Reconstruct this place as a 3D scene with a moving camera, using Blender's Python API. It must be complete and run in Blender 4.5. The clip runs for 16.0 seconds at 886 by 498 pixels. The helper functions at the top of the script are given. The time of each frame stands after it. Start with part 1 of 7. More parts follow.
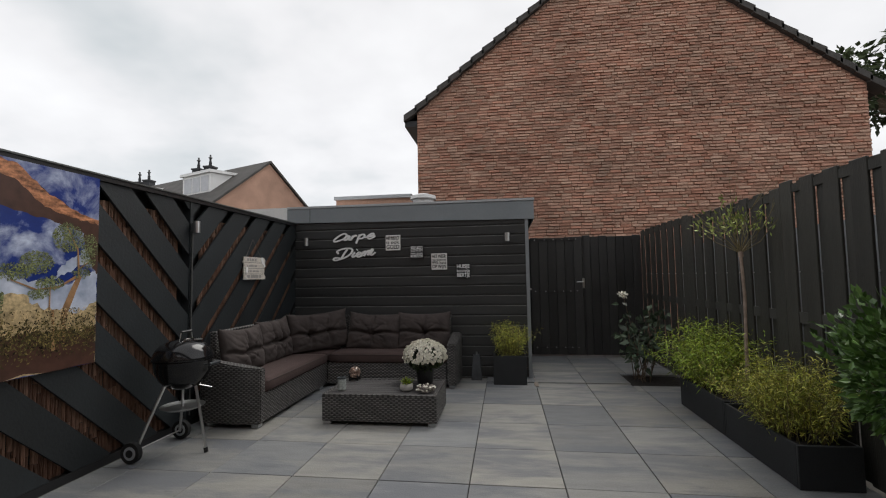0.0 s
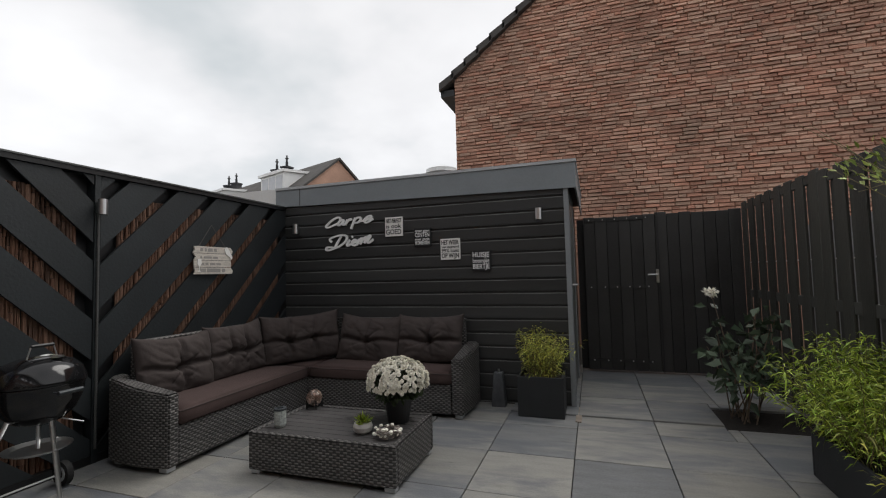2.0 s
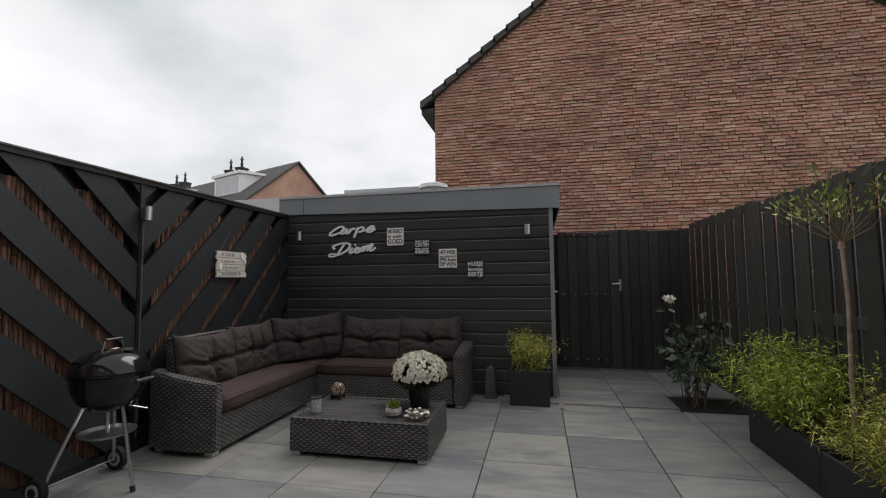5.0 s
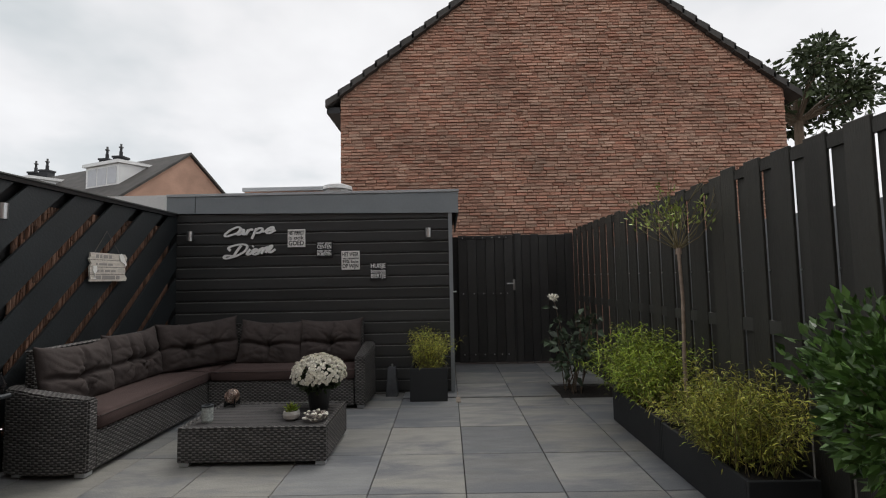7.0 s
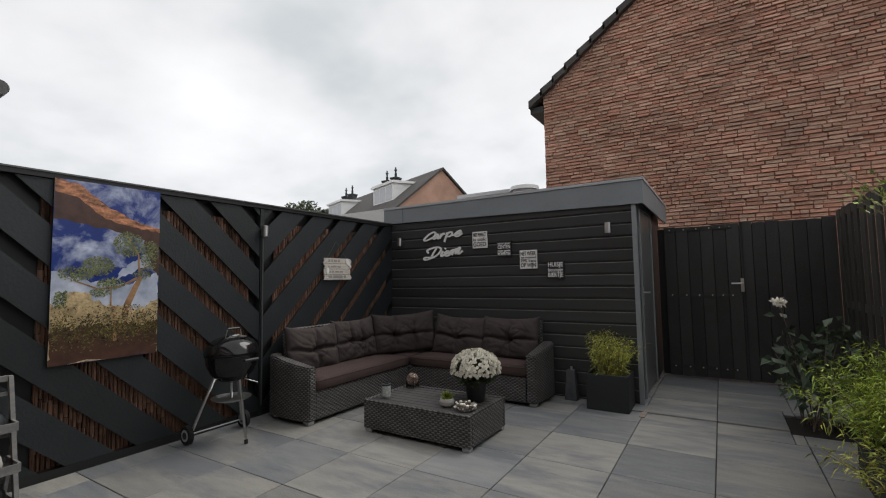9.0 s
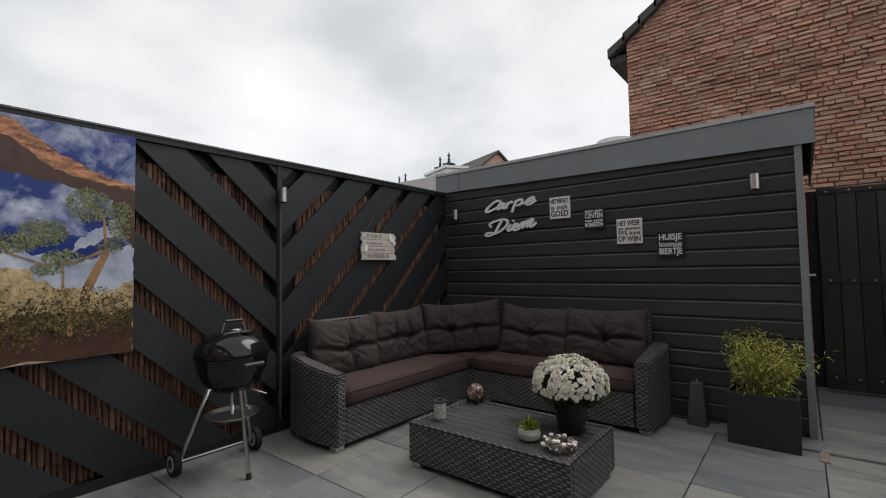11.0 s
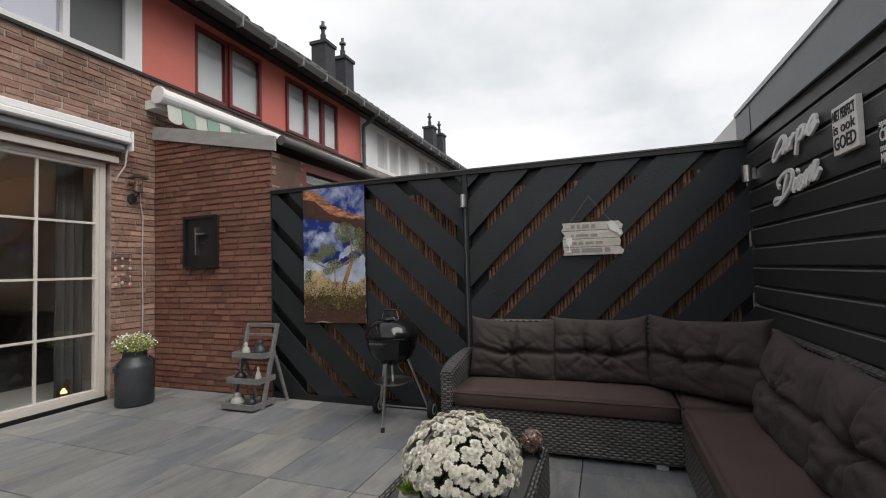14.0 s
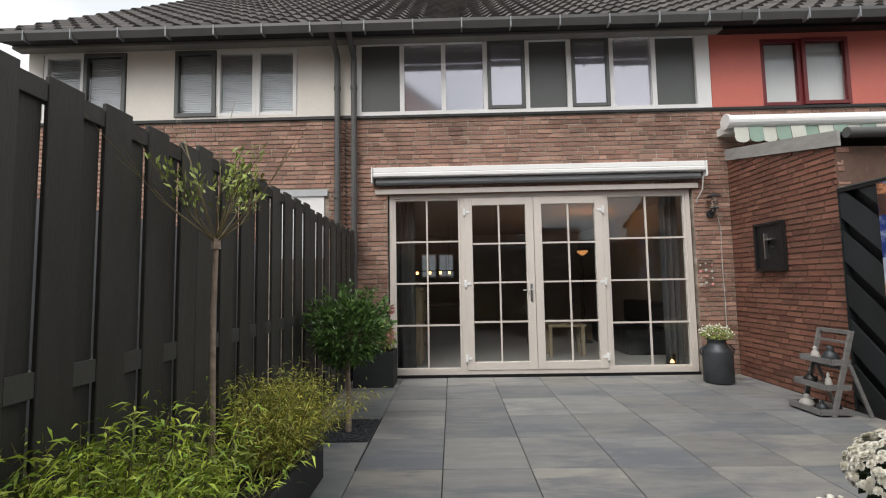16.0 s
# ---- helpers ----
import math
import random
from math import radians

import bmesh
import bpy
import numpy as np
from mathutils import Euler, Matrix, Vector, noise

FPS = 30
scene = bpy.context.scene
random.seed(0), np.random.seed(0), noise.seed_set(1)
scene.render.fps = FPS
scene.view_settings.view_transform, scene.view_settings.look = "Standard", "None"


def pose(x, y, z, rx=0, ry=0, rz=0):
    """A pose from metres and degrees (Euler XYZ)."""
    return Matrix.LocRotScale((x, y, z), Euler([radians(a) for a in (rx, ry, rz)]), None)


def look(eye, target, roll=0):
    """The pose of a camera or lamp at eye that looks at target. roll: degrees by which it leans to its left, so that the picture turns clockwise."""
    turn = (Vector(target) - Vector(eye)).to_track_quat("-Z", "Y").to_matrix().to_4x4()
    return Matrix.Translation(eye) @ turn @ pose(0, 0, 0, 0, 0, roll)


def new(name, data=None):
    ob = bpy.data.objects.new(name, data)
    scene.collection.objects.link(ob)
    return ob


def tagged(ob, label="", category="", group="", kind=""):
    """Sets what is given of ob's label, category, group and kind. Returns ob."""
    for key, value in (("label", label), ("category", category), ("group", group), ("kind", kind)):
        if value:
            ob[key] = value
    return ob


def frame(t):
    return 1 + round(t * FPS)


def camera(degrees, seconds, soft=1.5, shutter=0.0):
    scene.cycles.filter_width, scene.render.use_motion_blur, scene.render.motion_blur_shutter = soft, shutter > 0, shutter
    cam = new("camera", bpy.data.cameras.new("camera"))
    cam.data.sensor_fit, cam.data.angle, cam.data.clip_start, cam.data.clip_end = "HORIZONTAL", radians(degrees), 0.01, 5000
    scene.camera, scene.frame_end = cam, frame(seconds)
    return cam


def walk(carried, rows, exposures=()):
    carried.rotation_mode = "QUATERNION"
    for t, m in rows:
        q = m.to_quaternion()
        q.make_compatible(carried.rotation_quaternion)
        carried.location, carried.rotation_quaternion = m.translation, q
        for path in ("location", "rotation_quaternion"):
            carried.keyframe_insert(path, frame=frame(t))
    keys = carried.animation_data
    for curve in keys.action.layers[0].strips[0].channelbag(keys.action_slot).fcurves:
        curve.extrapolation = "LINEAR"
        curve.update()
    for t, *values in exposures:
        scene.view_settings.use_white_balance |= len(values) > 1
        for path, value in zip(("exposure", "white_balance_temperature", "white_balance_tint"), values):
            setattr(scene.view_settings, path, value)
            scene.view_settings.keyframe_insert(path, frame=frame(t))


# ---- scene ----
cam = camera(89.7, 16.0, soft=1.1)
PATH = [
    (0, (0.437, 0.51, 1.308), (0.164, 2.487, 1.433), -1.0),
    (0.5, (0.471, 0.744, 1.262), (0.216, 2.724, 1.387), -1.2),
    (1, (0.582, 1.223, 1.278), (0.328, 3.204, 1.39), -1.4),
    (1.5, (0.747, 1.634, 1.27), (0.427, 3.605, 1.381), -1.5),
    (2, (0.941, 2.023, 1.266), (0.308, 3.917, 1.376), -1.5),
    (2.5, (0.98, 2.121, 1.25), (-0.03, 3.842, 1.382), -1.3),
    (3, (0.897, 2.171, 1.244), (-0.245, 3.807, 1.38), -1.1),
    (3.5, (0.77, 2.109, 1.231), (-0.422, 3.71, 1.366), -0.9),
    (4, (0.676, 1.843, 1.216), (-0.513, 3.445, 1.358), -0.6),
    (4.5, (0.585, 1.592, 1.206), (-0.277, 3.391, 1.35), -0.5),
    (5, (0.589, 1.38, 1.271), (0.17, 3.331, 1.408), -0.6),
    (5.2, (0.579, 1.324, 1.286), (0.247, 3.292, 1.417), -0.6),
    (7.3, (0.745, 1.239, 1.293), (0.733, 3.235, 1.42), -1.1),
    (7.5, (0.911, 1.249, 1.299), (0.773, 3.24, 1.416), -1.1),
    (8, (1.163, 1.445, 1.281), (0.703, 3.387, 1.404), -1.2),
    (8.5, (1.37, 1.488, 1.286), (0.568, 3.315, 1.416), -1.3),
    (9, (1.46, 1.443, 1.299), (0.406, 3.138, 1.435), -1.0),
    (9.2, (1.482, 1.456, 1.31), (0.343, 3.096, 1.434), -1.1),
    (11.3, (0.671, 2.654, 1.169), (-0.582, 4.21, 1.268), -1.0),
    (11.5, (0.678, 2.855, 1.152), (-0.572, 4.412, 1.264), -1.0),
    (12, (0.786, 3.309, 1.159), (-0.538, 4.804, 1.269), -1.2),
    (12.5, (0.918, 3.761, 1.168), (-0.708, 4.92, 1.281), -1.1),
    (13, (1.119, 4.269, 1.16), (-0.852, 4.578, 1.296), -1.2),
    (13.5, (1.174, 4.877, 1.214), (-0.805, 4.617, 1.332), -1.4),
    (14, (1.222, 5.381, 1.243), (-0.657, 4.701, 1.33), -1.6),
    (14.5, (1.119, 5.753, 1.142), (-0.538, 4.64, 1.268), -1.2),
    (14.9, (1.184, 6.002, 1.152), (0.211, 4.26, 1.298), -0.7),
    (15, (1.235, 6.038, 1.148), (0.387, 4.233, 1.298), -0.6),
    (15.5, (1.324, 6.304, 1.186), (1.007, 4.336, 1.353), -1.0),
    (16, (1.279, 6.505, 1.261), (1.318, 4.511, 1.408), -1.0),
]
walk(cam, [(t, look(eye, target, roll)) for t, eye, target, roll in PATH], exposures=[(0, 0.45), (12.5, 0.42), (14.5, 0.65), (15.2, 0.8), (16, 0.8)])



# ---- world and sun ----
world = bpy.data.worlds.new("overcast")
scene.world = world
world.use_nodes = True
wn, wl = world.node_tree.nodes, world.node_tree.links
wn.clear()
w_out = wn.new("ShaderNodeOutputWorld")
w_mix = wn.new("ShaderNodeMixShader")
w_mix.inputs[0].default_value = 0.93
w_sky = wn.new("ShaderNodeTexSky")
w_sky.sky_type, w_sky.sun_disc, w_sky.sun_elevation, w_sky.sun_rotation = "NISHITA", False, radians(50), radians(150)
w_b1, w_b2 = wn.new("ShaderNodeBackground"), wn.new("ShaderNodeBackground")
w_b1.inputs[1].default_value, w_b2.inputs[1].default_value = 0.12, 1.0
w_tc, w_map, w_noise, w_ramp = (wn.new("ShaderNode" + k) for k in ("TexCoord", "Mapping", "TexNoise", "ValToRGB"))
w_sep, w_add, w_dx, w_dy, w_com = wn.new("ShaderNodeSeparateXYZ"), wn.new("ShaderNodeMath"), wn.new("ShaderNodeMath"), wn.new("ShaderNodeMath"), wn.new("ShaderNodeCombineXYZ")
wl.new(w_tc.outputs["Generated"], w_sep.inputs[0])
w_add.operation, w_dx.operation, w_dy.operation = "ADD", "DIVIDE", "DIVIDE"
wl.new(w_sep.outputs[2], w_add.inputs[0]); w_add.inputs[1].default_value = 0.28
wl.new(w_sep.outputs[0], w_dx.inputs[0]); wl.new(w_add.outputs[0], w_dx.inputs[1])
wl.new(w_sep.outputs[1], w_dy.inputs[0]); wl.new(w_add.outputs[0], w_dy.inputs[1])
wl.new(w_dx.outputs[0], w_com.inputs[0]); wl.new(w_dy.outputs[0], w_com.inputs[1])
wl.new(w_com.outputs[0], w_map.inputs[0]); wl.new(w_map.outputs[0], w_noise.inputs["Vector"])
w_map.inputs["Location"].default_value = (3.1, 0.4, 0)
w_noise.inputs["Scale"].default_value, w_noise.inputs["Detail"].default_value, w_noise.inputs["Roughness"].default_value = 1.25, 5, 0.5
wl.new(w_noise.outputs[0], w_ramp.inputs[0])
for el, (p, c) in zip((w_ramp.color_ramp.elements[0], w_ramp.color_ramp.elements[1], w_ramp.color_ramp.elements.new(0.5)),
                      ((0.35, (0.50, 0.525, 0.535, 1)), (0.63, (1.10, 1.085, 1.07, 1)), (0.5, (0.68, 0.675, 0.68, 1)))):
    el.position, el.color = p, c
wl.new(w_ramp.outputs[0], w_b2.inputs[0]); wl.new(w_sky.outputs[0], w_b1.inputs[0])
wl.new(w_b1.outputs[0], w_mix.inputs[1]); wl.new(w_b2.outputs[0], w_mix.inputs[2]); wl.new(w_mix.outputs[0], w_out.inputs[0])

sun = new("sun", bpy.data.lights.new("sun", "SUN"))
sun.data.energy, sun.data.angle, sun.data.color = 1.5, radians(40), (1.0, 0.97, 0.92)
sun.rotation_euler = (radians(40), 0, radians(150))


# ---- materials ----
def mat(name, col, rough=0.6, metal=0.0, var=0.15, scale=4.0, stretch=(1, 1, 1), rand=0.0, island=0.0, bump=0.15, bscale=60.0, col2=None, emit=0.0, spec=0.5, fine=0.06, bstretch=(1, 1, 1)):
    m = bpy.data.materials.new(name)
    m.use_nodes = True
    n, l = m.node_tree.nodes, m.node_tree.links
    p = n["Principled BSDF"]
    p.inputs["Roughness"].default_value, p.inputs["Metallic"].default_value = rough, metal
    p.inputs["Specular IOR Level"].default_value = spec
    geo, mp, t1 = n.new("ShaderNodeNewGeometry"), n.new("ShaderNodeMapping"), n.new("ShaderNodeTexNoise")
    mp.inputs["Scale"].default_value = stretch
    l.new(geo.outputs["Position"], mp.inputs[0]); l.new(mp.outputs[0], t1.inputs["Vector"])
    t1.inputs["Scale"].default_value, t1.inputs["Detail"].default_value = scale, 4
    t2 = n.new("ShaderNodeTexNoise")
    mp2 = n.new("ShaderNodeMapping"); mp2.inputs["Scale"].default_value = bstretch
    l.new(geo.outputs["Position"], mp2.inputs[0]); l.new(mp2.outputs[0], t2.inputs["Vector"])
    t2.inputs["Scale"].default_value, t2.inputs["Detail"].default_value = bscale, 3
    value = None

    def term(src, amount, prev):
        k = n.new("ShaderNodeMath"); k.operation = "MULTIPLY_ADD"
        l.new(src, k.inputs[0]); k.inputs[1].default_value = 2 * amount
        if prev is None:
            k.inputs[2].default_value = 1 - amount
        else:
            s = n.new("ShaderNodeMath"); s.operation = "SUBTRACT"
            l.new(prev, s.inputs[0]); s.inputs[1].default_value = amount
            l.new(s.outputs[0], k.inputs[2])
        return k.outputs[0]
    value = term(t1.outputs[0], var * 1.6, value)
    value = term(t2.outputs[0], fine * 1.5, value)
    if rand:
        oi = n.new("ShaderNodeObjectInfo")
        value = term(oi.outputs["Random"], rand, value)
    if island:
        value = term(geo.outputs["Random Per Island"], island, value)
    hsv = n.new("ShaderNodeHueSaturation")
    if col2 is not None:
        mx = n.new("ShaderNodeMix"); mx.data_type = "RGBA"
        mx.inputs["A"].default_value, mx.inputs["B"].default_value = (*col, 1), (*col2, 1)
        if rand or island:
            wnz = n.new("ShaderNodeTexWhiteNoise"); wnz.noise_dimensions = "1D"
            l.new(oi.outputs["Random"] if rand else geo.outputs["Random Per Island"], wnz.inputs["W"])
            l.new(wnz.outputs["Value"], mx.inputs["Factor"])
        else:
            l.new(t1.outputs[0], mx.inputs["Factor"])
        l.new(mx.outputs["Result"], hsv.inputs["Color"])
    else:
        hsv.inputs["Color"].default_value = (*col, 1)
    l.new(value, hsv.inputs["Value"]); l.new(hsv.outputs[0], p.inputs["Base Color"])
    if bump:
        b = n.new("ShaderNodeBump"); b.inputs["Strength"].default_value = bump; b.inputs["Distance"].default_value = 0.01
        l.new(t2.outputs[0], b.inputs["Height"]); l.new(b.outputs[0], p.inputs["Normal"])
    if emit:
        p.inputs["Emission Color"].default_value = (*col, 1)
        p.inputs["Emission Strength"].default_value = emit
    return m


def glassy(name, tint=(0.9, 0.93, 0.93), rough=0.0, ior=1.5):
    m = bpy.data.materials.new(name)
    m.use_nodes = True
    p = m.node_tree.nodes["Principled BSDF"]
    p.inputs["Base Color"].default_value = (*tint, 1)
    p.inputs["Roughness"].default_value, p.inputs["Transmission Weight"].default_value, p.inputs["IOR"].default_value = rough, 1.0, ior
    return m


TILE = mat("concrete_tile", (0.205, 0.212, 0.218), 0.6, var=0.16, scale=5, stretch=(0.8, 3.2, 1), rand=0.16, bump=0.3, bscale=90, col2=(0.285, 0.276, 0.250), fine=0.16)
t_n, t_l = TILE.node_tree.nodes, TILE.node_tree.links


def stains(colour, seed, size, lo, hi, stretch, amount):
    """Blotches with an edge of their own, different on every tile."""
    obj, geo, sc, off, nz, rp, mx = (t_n.new("ShaderNode" + k) for k in ("ObjectInfo", "NewGeometry", "Mapping", "VectorMath", "TexNoise", "ValToRGB", "Mix"))
    k = t_n.new("ShaderNodeMath"); k.operation = "MULTIPLY"; k.inputs[1].default_value = 37.0 + seed
    t_l.new(obj.outputs["Random"], k.inputs[0])
    sc.inputs["Scale"].default_value = stretch
    t_l.new(geo.outputs["Position"], sc.inputs[0])
    off.operation = "ADD"; t_l.new(sc.outputs[0], off.inputs[0]); t_l.new(k.outputs[0], off.inputs[1])
    nz.inputs["Scale"].default_value, nz.inputs["Detail"].default_value, nz.inputs["Roughness"].default_value = size, 7, 0.62
    nz.inputs["Distortion"].default_value = 0.35
    t_l.new(off.outputs[0], nz.inputs["Vector"])
    rp.color_ramp.elements[0].position, rp.color_ramp.elements[1].position = lo, hi
    rp.color_ramp.elements[1].color = (amount, amount, amount, 1)
    t_l.new(nz.outputs[0], rp.inputs[0])
    mx.data_type = "RGBA"
    p = t_n["Principled BSDF"].inputs["Base Color"]
    t_l.new(rp.outputs[0], mx.inputs["Factor"])
    t_l.new(p.links[0].from_socket, mx.inputs["A"]); mx.inputs["B"].default_value = (*colour, 1)
    t_l.new(mx.outputs["Result"], p)


stains((0.135, 0.145, 0.165), 0, 1.5, 0.46, 0.60, (0.7, 2.2, 1), 0.75)
stains((0.33, 0.32, 0.285), 5, 2.6, 0.56, 0.70, (0.5, 2.6, 1), 0.55)
stains((0.075, 0.075, 0.072), 9, 9.0, 0.64, 0.76, (0.5, 2.0, 1), 0.6)
JOINTSAND = mat("dark_joint_sand", (0.030, 0.028, 0.026), 0.95, var=0.3, scale=12, bump=0.4)
BRICK_OWN = mat("house_brick", (0.245, 0.130, 0.096), 0.85, var=0.42, scale=2.2, rand=0.24, bump=0.6, bscale=45, col2=(0.335, 0.205, 0.155), fine=0.3)
BRICK_OWN_S = mat("house_brick_far", (0.245, 0.130, 0.096), 0.85, var=0.42, scale=2.2, island=0.24, bump=0.6, bscale=45, col2=(0.335, 0.205, 0.155), fine=0.3)
BRICK_EXT = mat("extension_brick", (0.172, 0.068, 0.046), 0.85, var=0.32, scale=3, rand=0.22, bump=0.6, bscale=70, col2=(0.215, 0.098, 0.066))
BRICK_EXT_S = mat("extension_brick_far", (0.172, 0.068, 0.046), 0.85, var=0.32, scale=3, island=0.22, bump=0.6, bscale=70, col2=(0.215, 0.098, 0.066))
BRICK_GAB = mat("gable_brick", (0.43, 0.215, 0.148), 0.85, var=0.30, scale=0.9, rand=0.22, bump=0.8, bscale=34, col2=(0.47, 0.31, 0.23), fine=0.22)
BRICK_GAB_S = mat("gable_brick_far", (0.43, 0.215, 0.148), 0.85, var=0.30, scale=0.9, island=0.22, bump=0.8, bscale=34, col2=(0.47, 0.31, 0.23), fine=0.22)
MORTAR = mat("mortar", (0.12, 0.085, 0.065), 0.95, var=0.3, scale=5, stretch=(0.7, 1, 1.6), bump=0.4, col2=(0.50, 0.44, 0.37))
MORTAR_E = mat("dark_red_mortar", (0.13, 0.08, 0.06), 0.95, var=0.2, scale=8, bump=0.4)
SOFFIT = mat("grey_soffit_board", (0.26, 0.25, 0.23), 0.7, var=0.15, scale=3, bump=0.05)
BOARD = mat("anthracite_board", (0.018, 0.022, 0.0245), 0.55, var=0.25, scale=3, rand=0.25, bump=0.2, bscale=50, bstretch=(1, 1, 1), fine=0.15)
BLACKBOARD = mat("black_stained_timber", (0.033, 0.032, 0.031), 0.5, var=0.25, scale=3, rand=0.25, bump=0.3, bscale=60, fine=0.2)
CLAD = mat("black_cladding", (0.035, 0.0357, 0.036), 0.42, var=0.2, scale=2, stretch=(0.5, 1, 6), rand=0.2, bump=0.15, bscale=40, bstretch=(0.2, 1, 5), fine=0.15)
FENCE = mat("dark_green_grey_fence", (0.045, 0.044, 0.038), 0.6, var=0.22, scale=3, stretch=(3, 3, 0.5), rand=0.22, bump=0.3, bscale=60, bstretch=(3, 3, 0.3), fine=0.15)
BARK = mat("bark_strip", (0.10, 0.048, 0.03), 0.9, var=0.5, scale=22, stretch=(1, 1, 0.35), island=0.45, bump=0.8, bscale=80, col2=(0.22, 0.13, 0.09), fine=0.3, bstretch=(1, 1, 0.2))
FASCIA = mat("grey_fascia", (0.235, 0.258, 0.275), 0.5, var=0.08, scale=3, bump=0.05)
ALU = mat("pale_aluminium_trim", (0.50, 0.52, 0.54), 0.4, metal=0.3, var=0.08, bump=0.03)
POSTGREY = mat("grey_painted_post", (0.25, 0.265, 0.28), 0.5, var=0.1, bump=0.1)
STEEL = mat("brushed_steel", (0.62, 0.62, 0.62), 0.3, metal=1.0, var=0.08, bump=0.04)
CHROME = mat("chrome", (0.75, 0.75, 0.75), 0.12, metal=1.0, var=0.03, bump=0)
UPVC = mat("cream_window_frame", (0.68, 0.625, 0.575), 0.4, var=0.05, bump=0.02)
WHITE = mat("white_paint", (0.84, 0.84, 0.83), 0.45, var=0.07, scale=2, bump=0.03)
CREAM = mat("cream_panel", (0.80, 0.76, 0.69), 0.55, var=0.06, scale=1.5, bump=0.03)
PINKRED = mat("faded_red_panel", (0.60, 0.16, 0.12), 0.5, var=0.14, scale=1.5, bump=0.03)
DKRED = mat("dark_red_frame", (0.16, 0.02, 0.022), 0.45, var=0.1, bump=0.03)
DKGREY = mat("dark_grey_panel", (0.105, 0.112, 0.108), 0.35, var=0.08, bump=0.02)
BLACK = mat("black_paint", (0.012, 0.012, 0.013), 0.45, var=0.15, bump=0.05)
ROOF = mat("dark_roof_tile", (0.075, 0.069, 0.064), 0.8, var=0.35, scale=2, island=0.3, bump=0.4, bscale=40)
ROOFB = mat("roof_board", (0.03, 0.03, 0.032), 0.8, var=0.2, bump=0.2)
GUTTER = mat("grey_gutter", (0.085, 0.085, 0.083), 0.45, var=0.15, bump=0.05)
CHIM = mat("dark_chimney", (0.035, 0.036, 0.04), 0.8, var=0.2, bump=0.3)
SOIL = mat("dark_soil", (0.02, 0.016, 0.013), 0.95, var=0.4, scale=30, bump=1.0, bscale=90)
GRAVEL = mat("slate_gravel", (0.045, 0.05, 0.058), 0.7, var=0.2, scale=30, island=0.45, bump=0.3)
GROUND = mat("ground_earth", (0.09, 0.085, 0.075), 0.95, var=0.3, scale=2, bump=0.4)
GLASS = glassy("window_glass")
# window panes as a pale part-mirror; the colour puts in bright sky reflection
SKYPANE = mat("pale_sky_pane", (0.53, 0.53, 0.58), 0.08, metal=0.7, var=0.03, bump=0, fine=0.0)


MORTAR_G = mat("gable_mortar", (0.34, 0.20, 0.145), 0.95, var=0.25, scale=2, bump=0.3)


# ---- mesh helpers ----
def mesh_ob(name, bm, material, parent=None, label="", smooth=False, kind=""):
    me = bpy.data.meshes.new(name)
    bm.normal_update()
    bm.to_mesh(me)
    bm.free()
    if smooth:
        me.polygons.foreach_set("use_smooth", [True] * len(me.polygons))
    for mm in (material if isinstance(material, (list, tuple)) else [material]):
        me.materials.append(mm)
    ob = new(name, me)
    if parent is not None:
        ob.parent = parent
        ob.matrix_parent_inverse = parent.matrix_basis.inverted()
    if label or kind:
        tagged(ob, label, kind=kind)
    return ob


def part(name, bm, material, parent, label="", smooth=False, kind=""):
    return mesh_ob(name, bm, material, parent, label, smooth, kind)


def thing(name, place, label, category, group=""):
    ob = new(name)
    ob.empty_display_size = 0.1
    ob.matrix_basis = Matrix.Translation(place)
    return tagged(ob, label, category, group)


def structure(name, bm, material, label="", smooth=False):
    ob = mesh_ob(name, bm, material, None, "", smooth)
    return tagged(ob, label, kind="structure")


def shell(name, label=""):
    return tagged(new(name), label, kind="structure")


def box(bm, x0, x1, y0, y1, z0, z1, bevel=0.0):
    r = bmesh.ops.create_cube(bm, size=1)
    vs = r["verts"]
    for v in vs:
        v.co = Vector(((x0 + x1) / 2 + v.co.x * (x1 - x0), (y0 + y1) / 2 + v.co.y * (y1 - y0), (z0 + z1) / 2 + v.co.z * (z1 - z0)))
    if bevel:
        es = list({e for v in vs for e in v.link_edges})
        bmesh.ops.bevel(bm, geom=es, offset=bevel, segments=1, affect="EDGES", clamp_overlap=True)
    return bm


def B(*a, bevel=0.0):
    return box(bmesh.new(), *a, bevel=bevel)


def tube(bm, a, b, r0, r1=None, n=12):
    a, b = Vector(a), Vector(b)
    d = b - a
    m = Matrix.Translation((a + b) / 2) @ d.to_track_quat("Z", "Y").to_matrix().to_4x4()
    bmesh.ops.create_cone(bm, cap_ends=True, segments=n, radius1=r0, radius2=r0 if r1 is None else r1, depth=d.length, matrix=m)
    return bm


def T(a, b, r0, r1=None, n=12):
    return tube(bmesh.new(), a, b, r0, r1, n)


def lathe(bm, cx, cy, prof, n=24):
    rings = []
    for r, z in prof:
        rings.append([bm.verts.new((cx + r * math.cos(2 * math.pi * i / n), cy + r * math.sin(2 * math.pi * i / n), z)) for i in range(n)])
    for a, b in zip(rings, rings[1:]):
        for i in range(n):
            bm.faces.new((a[i], a[(i + 1) % n], b[(i + 1) % n], b[i]))
    bm.faces.new(rings[0][::-1])
    bm.faces.new(rings[-1])
    return bm


